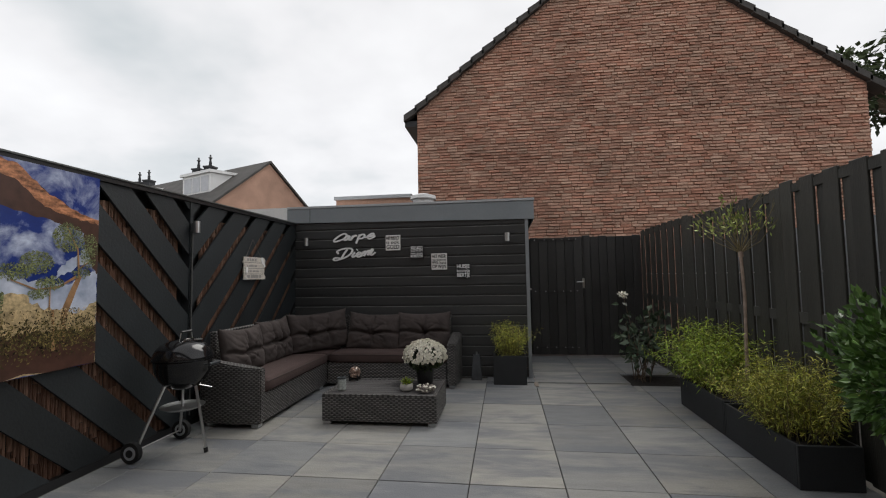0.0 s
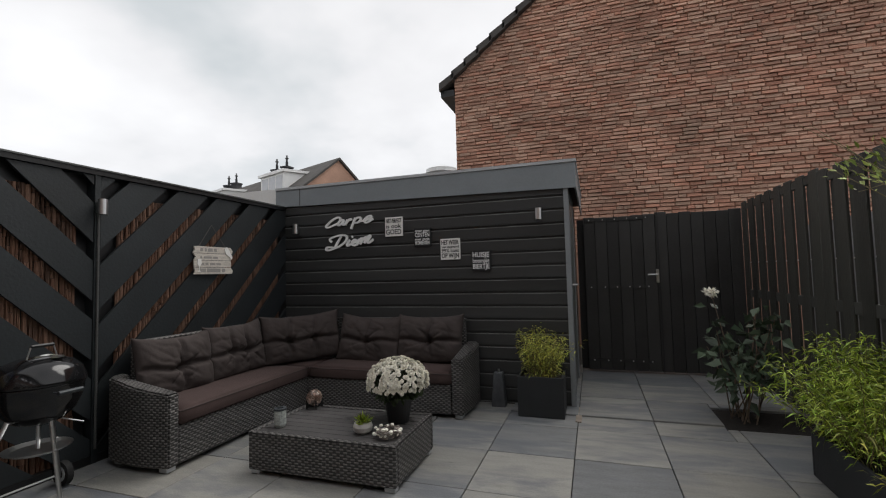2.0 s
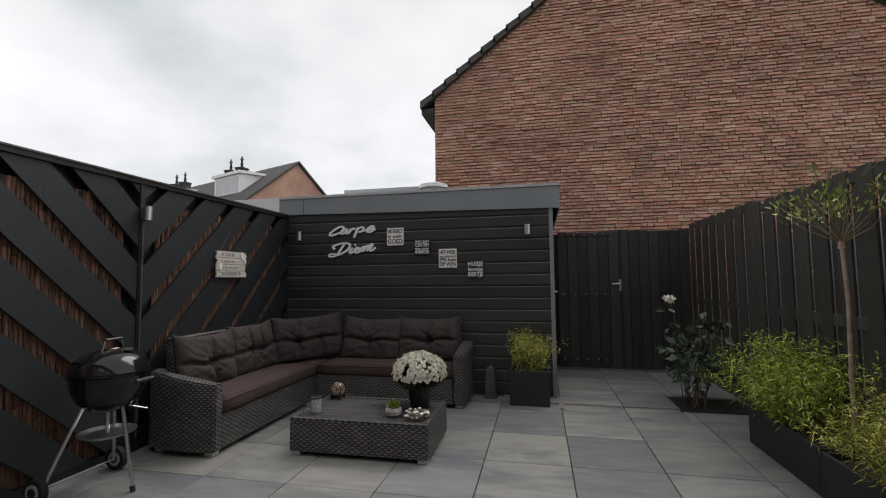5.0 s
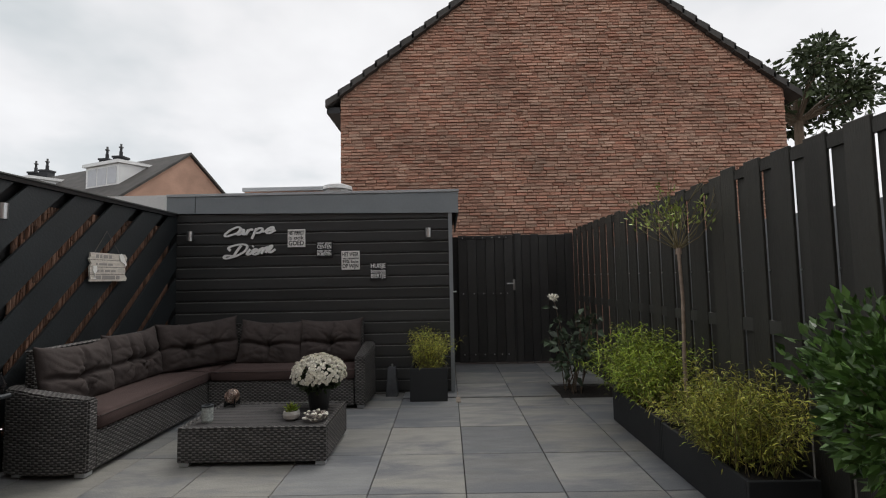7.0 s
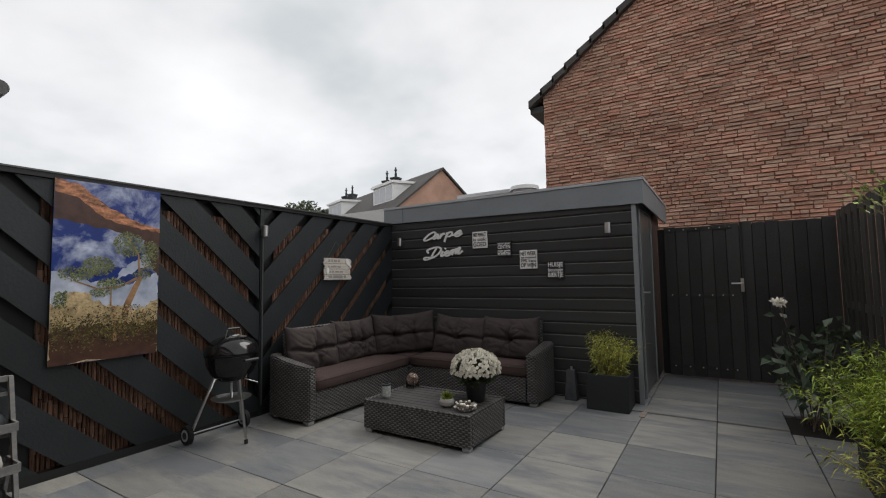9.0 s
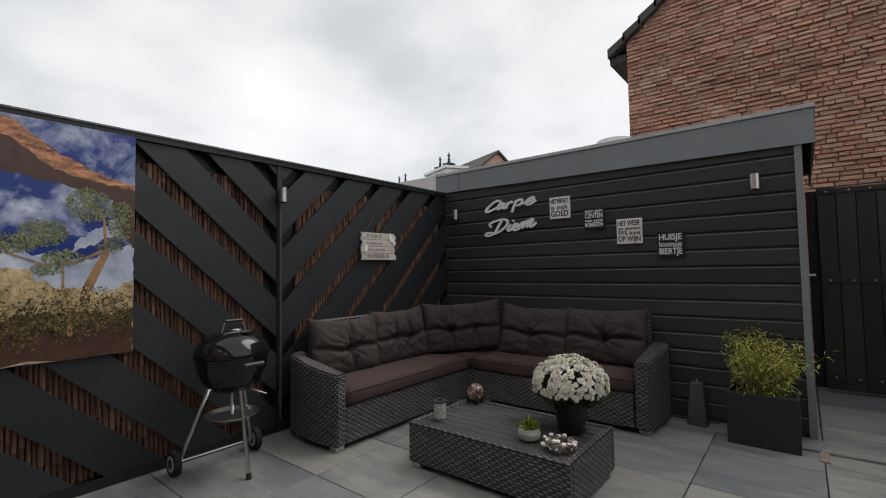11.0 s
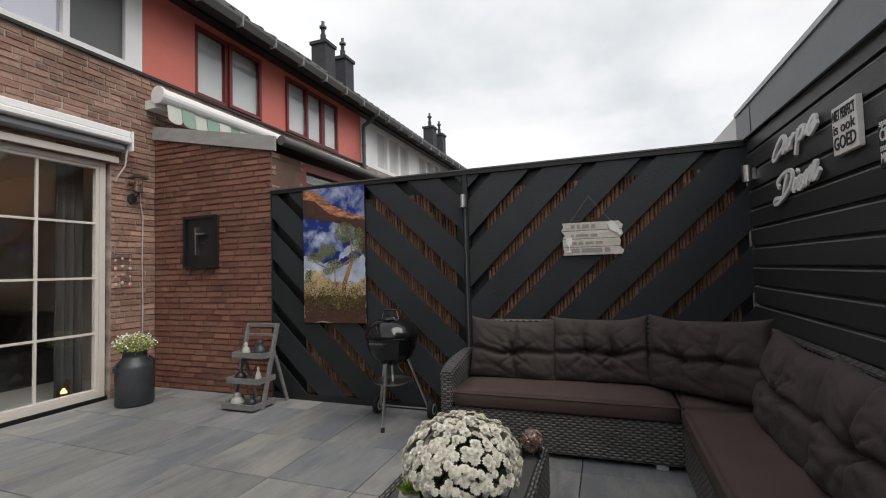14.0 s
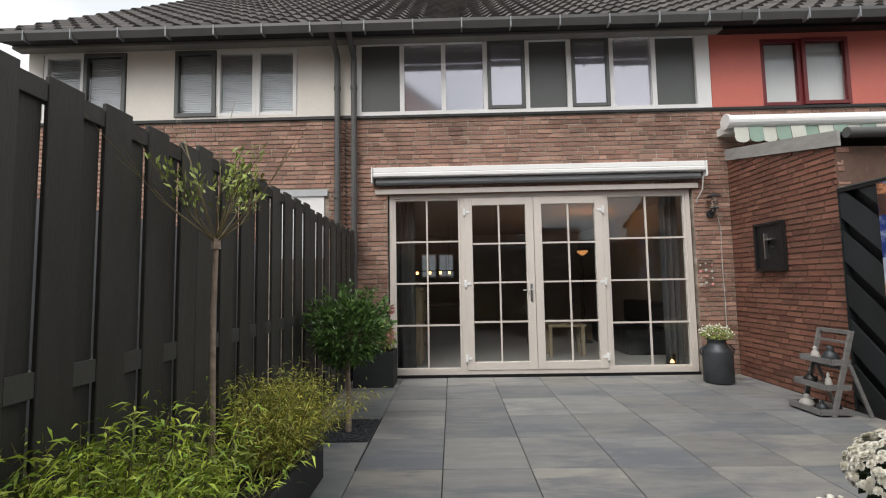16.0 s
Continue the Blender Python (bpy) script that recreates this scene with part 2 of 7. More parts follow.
def clip(poly, a, b, c):
    """Keeps the part of a 2D polygon with a*u + b*v <= c."""
    res = []
    for p, q in zip(poly, poly[1:] + poly[:1]):
        fp, fq = a * p[0] + b * p[1] - c, a * q[0] + b * q[1] - c
        if fp <= 0:
            res.append(p)
        if fp * fq < 0:
            t = fp / (fp - fq)
            res.append((p[0] + t * (q[0] - p[0]), p[1] + t * (q[1] - p[1])))
    return res


def prism(bm, poly, place, depth):
    """A 2D polygon, carried into the world by place(u, v, w), from w = 0 to depth."""
    a = [bm.verts.new(place(u, v, 0)) for u, v in poly]
    b = [bm.verts.new(place(u, v, depth)) for u, v in poly]
    bm.faces.new(a[::-1]); bm.faces.new(b)
    k = len(poly)
    for i in range(k):
        bm.faces.new((a[i], a[(i + 1) % k], b[(i + 1) % k], b[i]))
    bmesh.ops.recalc_face_normals(bm, faces=bm.faces[:])
    return bm


def slab(name, pieces, material, label=""):
    bm = bmesh.new()
    for a in pieces:
        box(bm, *a)
    return structure(name, bm, material, label)


def from_arrays(name, verts, faces, material, parent=None, kind="", label="", smooth=False):
    me = bpy.data.meshes.new(name)
    verts, faces = np.asarray(verts, dtype=np.float32), np.asarray(faces, dtype=np.int32)
    k = faces.shape[1]
    me.vertices.add(len(verts)); me.vertices.foreach_set("co", verts.ravel())
    me.loops.add(faces.size); me.loops.foreach_set("vertex_index", faces.ravel())
    me.polygons.add(len(faces)); me.polygons.foreach_set("loop_start", np.arange(0, faces.size, k, dtype=np.int32))
    me.polygons.foreach_set("loop_total", np.full(len(faces), k, dtype=np.int32))
    me.update(calc_edges=True)
    me.polygons.foreach_set("use_smooth", [bool(smooth)] * len(me.polygons))
    me.materials.append(material)
    ob = new(name, me)
    if parent is not None:
        ob.parent = parent
        ob.matrix_parent_inverse = parent.matrix_basis.inverted()
    if kind or label:
        tagged(ob, label, kind=kind)
    return ob


BRICK_FACES = np.array([(4, 5, 6, 7), (0, 1, 5, 4), (1, 2, 6, 5), (2, 3, 7, 6), (3, 0, 4, 7)])
brick_meshes = {}


def bricks(parent, origin, along, out, inside, width, height, near, mat_part, mat_stuff, z_from=0.0, rough=0.004, seed=1):
    """Courses of bricks on a wall: origin its lower corner, along and out unit vectors; inside(u, v) tells where there is wall; near(u, v) is a distance: the 300 smallest are parts."""
    rng = random.Random(seed)
    along, out, up = Vector(along), Vector(out), Vector((0, 0, 1))
    origin = Vector(origin)
    L, Hh, cu, cv = 0.21, 0.052, 0.2205, 0.0625
    spots = []
    for j in range(int(z_from / cv), int(height / cv)):
        pos = -(0, 0.11, 0.055, 0.165)[j % 4]
        while True:
            full_len = L if rng.random() > 0.28 else 0.0995
            u0 = pos
            pos += full_len + 0.0105
            if u0 > width:
                break
            u1 = min(u0 + full_len, width)
            u0 = max(u0, 0.0)
            if u1 - u0 < 0.04:
                continue
            v0 = j * cv + 0.005
            uc, vc = (u0 + u1) / 2, v0 + Hh / 2
            ends = (inside(u0 + 0.004, vc), inside(u1 - 0.004, vc))
            if ends[0] != ends[1]:
                good, bad = (u0, u1) if ends[0] else (u1, u0)
                for _ in range(7):
                    half = (good + bad) / 2
                    if inside(half, vc):
                        good = half
                    else:
                        bad = half
                u0, u1 = (u0, good) if ends[0] else (good, u1)
            if (ends[0] or ends[1]) and u1 - u0 > 0.025:
                spots.append((near(uc, vc), u0, u1, v0))
    spots.sort()
    cut = 300
    V, F = [], []
    for k, (_, u0, u1, v0) in enumerate(spots):
        lip = 0.010 if rough > 0.01 else 0.005
        proud = (0.003 if rough > 0.01 else 0.003) + rng.random() * rough * (1 if rough > 0.01 else 0.7)
        Lb = u1 - u0
        if k < cut and (abs(Lb - L) < 0.001 or abs(Lb - 0.0995) < 0.001):
            key = (parent.name, Lb > 0.15, rng.randrange(6))
            if key not in brick_meshes:
                V2 = []
                for w, sh in ((-0.002, 0.0), (proud, 0.004)):
                    for u, v in ((0, 0), (Lb, 0), (Lb, Hh), (0, Hh)):
                        uu, vv = min(max(u, sh), Lb - sh) + rng.uniform(-0.003, 0.003), min(max(v, sh), Hh - sh) + rng.uniform(-0.004, 0.004)
                        V2.append(along * uu + up * vv + out * (w if w < 0 else w + (lip if v == 0 else 0) + rng.uniform(-rough, rough) * 0.4))
                me = bpy.data.meshes.new("brick")
                me.from_pydata(V2, [], [tuple(f) for f in BRICK_FACES])
                me.materials.append(mat_part)
                brick_meshes[key] = me
            ob = new("brick", brick_meshes[key])
            ob.parent = parent
            ob.matrix_basis = Matrix.Translation(origin + along * u0 + up * v0)
        else:
            base = len(V)
            for w, sh in ((-0.002, 0.0), (proud, 0.004)):
                for u, v in ((u0, v0), (u1, v0), (u1, v0 + Hh), (u0, v0 + Hh)):
                    uu, vv = u + (sh if u == u0 else -sh) + rng.uniform(-0.003, 0.003), v + (sh if v == v0 else -sh) + rng.uniform(-0.004, 0.004)
                    V.append(origin + along * uu + up * vv + out * (w if w < 0 else w + (lip if v == v0 else 0) + rng.uniform(-rough, rough) * 0.4))
            F.extend((BRICK_FACES + base).tolist())
    if V:
        from_arrays("brickwork", V, F, mat_stuff, parent, kind="stuff")


# ---- the plan, in metres ----
LEFT, RIGHT = -2.44, 2.57          # faces of the side fences
HOUSE, SHED, GATE = 0.54, 6.37, 7.88  # faces of the house, the shed and the gate
SHED_R, SHED_TOP = 0.75, 2.09


# ---- ground and paving ----
slab("ground", [(-900, 900, -900, 900, -0.25, -0.045)], GROUND, "grey earth under and beyond the garden")
paving = shell("patio_paving", "grey concrete tiles laid in a square grid")
part("mortar_bed", B(LEFT, RIGHT, HOUSE, GATE + 0.5, -0.044, -0.012), JOINTSAND, paving, kind="stuff")
PITS = [(1.88, 2.56, 6.06, 6.60), (1.97, 2.56, 2.28, 2.87)]


def minus(r, p):
    x0, x1, y0, y1 = r
    a, b, c, d = p
    if a >= x1 or b <= x0 or c >= y1 or d <= y0:
        return [r]
    res = []
    if a > x0: res.append((x0, a, y0, y1))
    if b < x1: res.append((b, x1, y0, y1))
    x0, x1 = max(a, x0), min(b, x1)
    if c > y0: res.append((x0, x1, y0, c))
    if d < y1: res.append((x0, x1, d, y1))
    return res


def tile_set():
    xs = [LEFT] + [0.18 + 0.593 * k for k in range(-4, 4)] + [RIGHT]
    ys = [HOUSE] + [1.0 + 0.6 * k for k in range(0, 9)] + [6.12, 6.72, 7.32, 7.92, GATE + 0.4]
    cache = {}
    for x0, x1 in zip(xs, xs[1:]):
        for y0, y1 in zip(ys, ys[1:]):
            if x1 - x0 < 0.05 or (x1 < SHED_R and y0 > SHED):
                continue
            rects = [(x0, x1, y0, y1)]
            for p in PITS:
                rects = [q for r in rects for q in minus(r, p)]
            for a, b, c, d in rects:
                if b - a < 0.04 or d - c < 0.04:
                    continue
                key = (round(b - a, 3), round(d - c, 3))
                if key not in cache:
                    bm = B(0.0032, b - a - 0.0032, 0.0032, d - c - 0.0032, -0.04, 0, bevel=0.0025)
                    me = bpy.data.meshes.new("tile"); bm.to_mesh(me); bm.free(); me.materials.append(TILE)
                    cache[key] = me
                ob = new("tile", cache[key])
                ob.parent = paving
                ob.matrix_basis = pose(a, c, (0.013 if y0 > 6.1 and x0 > 0.1 and a > SHED_R - 0.6 else 0) + random.uniform(-0.0015, 0.0008), random.uniform(-0.06, 0.06), random.uniform(-0.06, 0.06), 0)


tile_set()
slab("planting_soil", [(1.885, 2.56, 6.065, 6.595, -0.043, -0.004)], SOIL, "dark soil in an opening of the paving")
slab("gravel_bed", [(1.975, 2.56, 2.285, 2.865, -0.043, -0.008)], GRAVEL, "bed of dark slate chippings in an opening of the paving")
slab("edge_strip", [(SHED_R + 0.002, SHED_R + 0.05, 5.95, 6.36, -0.03, 0.008)], MORTAR, "pale edging strip by the shed corner")

# ---- the own house ----
TOPB = 3.55


def opening(u, v, holes):
    return not any(a < u < b and c < v < d for a, b, c, d in holes)


facade = shell("wall_house", "rear wall of red-brown brick")
bm = bmesh.new()
for a in ((LEFT - 0.3, -1.96, 0.25, HOUSE - 0.004, -0.04, TOPB), (2.14, 2.86, 0.25, HOUSE - 0.004, -0.04, TOPB), (-1.96, 2.14, 0.25, HOUSE - 0.004, 2.46, TOPB)):
    box(bm, *a)
part("mortar_face", bm, MORTAR, facade)
structure("plinth", B(-1.96, 2.14, 0.38, 0.50, -0.04, 0.03), BLACK, "dark plinth under the window frame")


def glazing(parent, x0, x1, z0, z1, y, cols, rows, frame_w, bar=0.022, y_depth=0.06, frame_name="window_frame", fm=None, glass=None):
    """A framed light with glazing bars: frame, bars and panes are parts."""
    fm = fm or UPVC
    bm = bmesh.new()
    for a in ((x0, x0 + frame_w, z0, z1), (x1 - frame_w, x1, z0, z1), (x0 + frame_w, x1 - frame_w, z0, z0 + frame_w), (x0 + frame_w, x1 - frame_w, z1 - frame_w, z1)):
        box(bm, a[0], a[1], y - y_depth, y, a[2], a[3], bevel=0.004)
    part(frame_name, bm, fm, parent)
    gx0, gx1, gz0, gz1 = x0 + frame_w, x1 - frame_w, z0 + frame_w, z1 - frame_w
    for k in range(1, cols):
        xc = gx0 + (gx1 - gx0) * k / cols
        part("glazing_bar", B(xc - bar / 2, xc + bar / 2, y - 0.036, y - 0.012, gz0, gz1), fm, parent)
    for k in range(1, rows):
        zc = gz0 + (gz1 - gz0) * k / rows
        part("glazing_bar", B(gx0, gx1, y - 0.036, y - 0.0135, zc - bar / 2, zc + bar / 2), fm, parent)
    pane = part("pane", B(gx0, gx1, y - 0.032, y - 0.026, gz0, gz1), glass or GLASS, parent)
    pane.visible_shadow = False


FR = HOUSE - 0.05
win = shell("window_1", "wide cream plastic window and garden door frame")
part("outer_frame", box(box(box(box(bmesh.new(), -1.94, -1.885, FR - 0.09, FR, 0.03, 2.45), 2.065, 2.12, FR - 0.09, FR, 0.03, 2.45), -1.885, 2.065, FR - 0.09, FR, 2.40, 2.45), -1.885, 2.065, FR - 0.09, FR, 0.03, 0.085), UPVC, win)
part("mullion", B(1.10, 1.155, FR - 0.09, FR, 0.085, 2.40), UPVC, win)
part("mullion", B(-0.82, -0.765, FR - 0.09, FR, 0.085, 2.40), UPVC, win)
glazing(win, 1.155, 2.065, 0.085, 2.40, FR - 0.01, 2, 4, 0.03)
glazing(win, -1.885, -0.82, 0.085, 2.40, FR - 0.01, 2, 4, 0.03)
for nm, a, b in (("door_1", 0.168, 1.10), ("door_2", -0.765, 0.162)):
    door = shell(nm, "closed cream plastic garden door with eight panes")
    glazing(door, a, b, 0.085, 2.395, FR + 0.012, 2, 4, 0.105, frame_name="door_frame", y_depth=0.07)
    hx = 1.10 if nm == "door_1" else -0.765
    for z in (0.24, 1.23, 2.2):
        h = part("hinge", B(hx - 0.018, hx + 0.018, FR + 0.003, FR + 0.032, z - 0.05, z + 0.05, bevel=0.004), WHITE, door)
        s = 1 if nm == "door_1" else -1
        part("hinge_leaf", B(min(hx, hx - s * 0.07), max(hx, hx - s * 0.07), FR + 0.013, FR + 0.022, z - 0.018, z + 0.018), WHITE, door)
    if nm == "door_1":
        part("lever_plate", B(0.205, 0.235, FR + 0.012, FR + 0.024, 0.98, 1.22, bevel=0.004), STEEL, door, "brushed steel lock plate")
        bm = T((0.22, FR + 0.02, 1.14), (0.22, FR + 0.06, 1.14), 0.009)
        tube(bm, (0.215, FR + 0.058, 1.14), (0.335, FR + 0.058, 1.13), 0.009)
        part("door_handle", bm, STEEL, door, "brushed steel lever handle")

# awning cassette over the doors
aw = tagged(new("awning_cassette"), "closed white and grey awning cassette fixed over the garden doors", "awning")
part("top_cover", B(-2.06, 2.31, HOUSE + 0.012, 0.70, 2.72, 2.79, bevel=0.008), WHITE, aw)
part("front_rail", B(-2.06, 2.31, 0.62, 0.72, 2.655, 2.715, bevel=0.012), WHITE, aw)
part("lower_cover", B(-2.04, 2.29, HOUSE + 0.012, 0.66, 2.57, 2.65, bevel=0.02), POSTGREY, aw, "mid grey lower cover")
part("end_cap", B(2.312, 2.33, HOUSE + 0.012, 0.72, 2.58, 2.79, bevel=0.003), WHITE, aw)
part("end_cap", B(-2.08, -2.062, HOUSE + 0.012, 0.72, 2.58, 2.79, bevel=0.003), WHITE, aw)
structure("trim", B(-2.02, 2.30, HOUSE + 0.010, HOUSE + 0.035, 2.455, 2.52), UPVC, "cream trim board over the window frame")

# upper floor band
band = shell("window_2", "white framed first floor window band with grey panels")
Z0, Z1 = 3.55, 4.62
X0, X1 = -2.29, 2.56
edges = [-2.11 + (2.50 + 2.11) * k / 8 for k in range(9)]
part("upper_backing", B(X0, X1, 0.2, 0.40, Z0, Z1), ROOFB, band)
bm = bmesh.new()
box(bm, X0, edges[0] + 0.01, 0.42, HOUSE + 0.01, Z0, Z1); box(bm, edges[8] - 0.01, X1, 0.42, HOUSE + 0.01, Z0, Z1)
box(bm, edges[0] + 0.01, edges[8] - 0.01, 0.42, HOUSE + 0.01, Z0, Z0 + 0.06); box(bm, edges[0] + 0.01, edges[8] - 0.01, 0.42, HOUSE + 0.01, Z1 - 0.05, Z1)
part("window_frame", bm, WHITE, band)
for k in range(1, 8):
    part("mullion", B(edges[k] - 0.03, edges[k] + 0.03, 0.42, HOUSE + 0.006, Z0 + 0.06, Z1 - 0.05), WHITE, band)
BLIND = mat("pale_roller_blind", (0.60, 0.61, 0.64), 0.8, var=0.08, bump=0.05)
KIND = "PGSPSGGP"
for k in range(8):
    a, b = edges[k] + 0.03, edges[k + 1] - 0.03
    if k == 0: a = edges[0] + 0.01
    if k == 7: b = edges[8] - 0.01
    c = KIND[k]
    if c == "P":
        part("panel", B(a, b, 0.42, 0.50, Z0 + 0.06, Z1 - 0.05), DKGREY, band)
        continue
    if c == "S":
        glazing(band, a, b, Z0 + 0.06, Z1 - 0.05, HOUSE + 0.022, 1, 1, 0.05, frame_name="sash", fm=DKGREY, y_depth=0.05, glass=SKYPANE)
    else:
        part("pane", B(a, b, 0.49, 0.496, Z0 + 0.06, Z1 - 0.05), SKYPANE, band)


def house_roof(name, x0, x1, ztop=4.57, label="roof of dark concrete tiles"):
    """Eaves, gutter and a tiled slope that rises away from the garden."""
    r = shell(name, label)
    y_e, y_r, slope = 0.98, -4.0, 0.76
    h = (y_e - y_r) * slope
    bm = bmesh.new()
    prism(bm, [(y_e, ztop + 0.02), (y_r, ztop + h), (y_r, ztop + 0.1), (0.2, 4.665), (0.72, 4.61), (y_e, ztop - 0.03)], lambda u, v, w: (x0 + w, u, v), x1 - x0)
    part("roof_board", bm, ROOFB, r)
    bm = bmesh.new()
    prism(bm, [(y_r, ztop + h), (y_r - 5, ztop + h - 5 * slope), (y_r - 5, ztop - 0.1), (y_r, ztop - 0.1)], lambda u, v, w: (x0 + w, u, v), x1 - x0)
    part("roof_board", bm, ROOFB, r)
    V, F = [], []
    n_r, n_c = 19, int((x1 - x0) / 0.25)
    ln = math.hypot(y_e - y_r, h)
    ca, sa = (y_r - y_e) / ln, h / ln
    for j in range(n_r):
        for i in range(n_c):
            s0, s1 = j * ln / n_r - 0.02, (j + 1) * ln / n_r + 0.03
            xa = x0 + i * (x1 - x0) / n_c
            wd = (x1 - x0) / n_c
            prof = ((0.0, 0.02), (0.18, 0.055), (0.38, 0.06), (0.58, 0.03), (0.8, 0.015), (1.0, 0.02))
            base = len(V)
            for s, lift in ((s0, 0.035), (s1, 0.0)):
                for fx, hh in prof:
                    y, z = y_e + ca * s, ztop + 0.02 + sa * s
                    V.append((xa + fx * wd, y + sa * (hh + lift) * 1.0, z - ca * (hh + lift)))
            for fx, hh in prof:
                V.append((xa + fx * wd, y_e + ca * s0, ztop + 0.02 + sa * s0 - 0.0))
            for q in range(5):
                F.append((base + q, base + q + 1, base + 7 + q, base + 6 + q))
                F.append((base + 12 + q, base + 13 + q, base + 1 + q, base + q))
    from_arrays("roof_tiles", V, F, ROOF, r, kind="stuff")
    gx = bmesh.new()
    prism(gx, [(1.00, ztop - 0.06), (1.06, ztop - 0.10), (1.10, ztop - 0.02), (1.10, ztop + 0.02), (1.09, ztop + 0.02), (1.085, ztop - 0.02), (1.05, ztop - 0.085), (1.00, ztop - 0.05)], lambda u, v, w: (x0 + w, u, v), x1 - x0)
    part("gutter", gx, GUTTER, r, "grey gutter")
    k = 0
    while x0 + 0.4 + k * 0.62 < x1:
        xx = x0 + 0.4 + k * 0.62
        part("gutter_bracket", B(xx - 0.008, xx + 0.008, 0.99, 1.106, ztop - 0.112, ztop + 0.022), POSTGREY, r)
        k += 1
        if k > 60: break
    part("soffit", B(x0, x1, HOUSE + 0.012, 0.70, 4.57, 4.605), BLACK if x0 < -2.4 else SOFFIT, r)
    return r


house_roof("roof", -2.4, 2.62)
house_roof("roof_2", 2.63, 7.3, label="neighbour's roof of dark concrete tiles")
house_roof("roof_3", -7.35, -2.41, label="neighbour's roof of dark concrete tiles")
house_roof("roof_4", -32.0, -7.36, label="long terrace roof of dark concrete tiles")
structure("fascia_cream", B(2.63, 7.2, HOUSE + 0.006, HOUSE + 0.02, 4.60, 4.665), CREAM, "cream board under the eaves")
structure("fascia_band", B(-32, 7.2, 0.3, HOUSE + 0.004, 4.62, 4.66), BLACK, "black board under the eaves")


def chimney(x, y, z0, z1, label):
    t = thing("chimney", (x, y, z0 - 1), label, "chimney", "chimneys on the terrace roofs")
    part("stack", B(x - 0.3, x + 0.3, y - 0.3, y + 0.3, z0 - 1.0, z1 - 0.12), CHIM, t)
    part("cap", B(x - 0.35, x + 0.35, y - 0.35, y + 0.35, z1 - 0.12, z1), CHIM, t)
    bm = T((x, y, z1), (x, y, z1 + 0.35), 0.1)
    tube(bm, (x, y, z1 + 0.36), (x, y, z1 + 0.6), 0.07)
    part("flue", bm, CHIM, t)
    bm = T((x, y, z1 + 0.6), (x, y, z1 + 0.66), 0.13)
    tube(bm, (x, y, z1 + 0.66), (x, y, z1 + 0.85), 0.06)
    part("cowl", bm, GUTTER, t)


for x in (-12.4, -13.7, -23.0, -24.6):
    chimney(x, -4.0, 8.5, 9.58, "dark rendered chimney with a metal cowl on the terrace roof")

# ---- the cream neighbour ----
nb = shell("wall_neighbour", "neighbour's brick wall with a cream panelled upper floor")
part("brick_base", B(2.862, 7.2, 0.25, HOUSE - 0.004, -0.04, TOPB), MORTAR, nb)
bm = bmesh.new()
for a, b in ((2.63, 3.38), (5.11, 5.79), (6.99, 7.2)):
    box(bm, a, b, 0.3, HOUSE + 0.004, TOPB, 4.62)
box(bm, 3.38, 5.11, 0.3, HOUSE + 0.004, 4.55, 4.62); box(bm, 3.38, 5.11, 0.3, HOUSE + 0.004, TOPB, 3.60)
box(bm, 5.79, 6.99, 0.3, HOUSE + 0.004, 4.55, 4.62); box(bm, 5.79, 6.99, 0.3, HOUSE + 0.004, TOPB, 3.60)
part("cream_panel", bm, CREAM, nb, "cream painted panels")
structure("sill_board", B(2.63, 7.2, HOUSE + 0.002, HOUSE + 0.03, 3.52, 3.56), BLACK, "dark board under the upper windows")
structure("sill_board", B(-7.35, X1, HOUSE + 0.012, HOUSE + 0.03, 3.515, 3.549), BLACK, "dark board under the upper windows")


def upper_window(name, xs, kinds, fm, sash, blind, label, y=HOUSE, z0=3.60, z1=4.55):
    w = shell(name, label)
    for a, b, c in zip(xs, xs[1:], kinds):
        glazing(w, a, b, z0, z1, y + (0.025 if c == "S" else 0.004), 1, 1, 0.055, frame_name="sash" if c == "S" else "window_frame", fm=sash if c == "S" else fm, y_depth=0.07)
        if blind:
            bm = bmesh.new()
            k, z = 0, z0 + 0.08
            while z < z1 - 0.05:
                box(bm, a + 0.06, b - 0.06, y - 0.075, y - 0.060, z, z + 0.024)
                z += 0.032
            part("blind", bm, blind, w, kind="stuff")
    # flat dark sheet; its colour stands in for the unlit room
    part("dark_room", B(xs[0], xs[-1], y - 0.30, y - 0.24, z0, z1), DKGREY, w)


upper_window("window_3", [3.39, 3.96, 4.52, 5.10], "GGS", WHITE, DKGREY, BLIND, "neighbour's white framed windows with lowered blinds")
upper_window("window_4", [5.80, 6.40, 6.98], "SG", WHITE, DKGREY, BLIND, "neighbour's window with a dark sash and blinds")
nw = shell("window_5", "neighbour's small white window half hidden by the fence")
part("lintel", B(2.95, 3.75, HOUSE, HOUSE + 0.03, 2.45, 2.54), ALU, nw)
part("window_frame", B(3.0, 3.7, HOUSE - 0.01, HOUSE + 0.01, 1.6, 2.45), WHITE, nw)


def downpipe(x, y, label):
    t = tagged(new("downpipe"), label, "downpipe", "downpipes between the houses")
    part("pipe", T((x, y, 0.0), (x, y, 4.35), 0.04, n=16), GUTTER, t)
    part("bend", T((x, y, 4.35), (x, 1.02, 4.58), 0.04, n=16), GUTTER, t)
    for z in (0.9, 2.4, 3.9):
        part("clamp", T((x, y, z), (x, y, z + 0.05), 0.048, n=16), GUTTER, t)


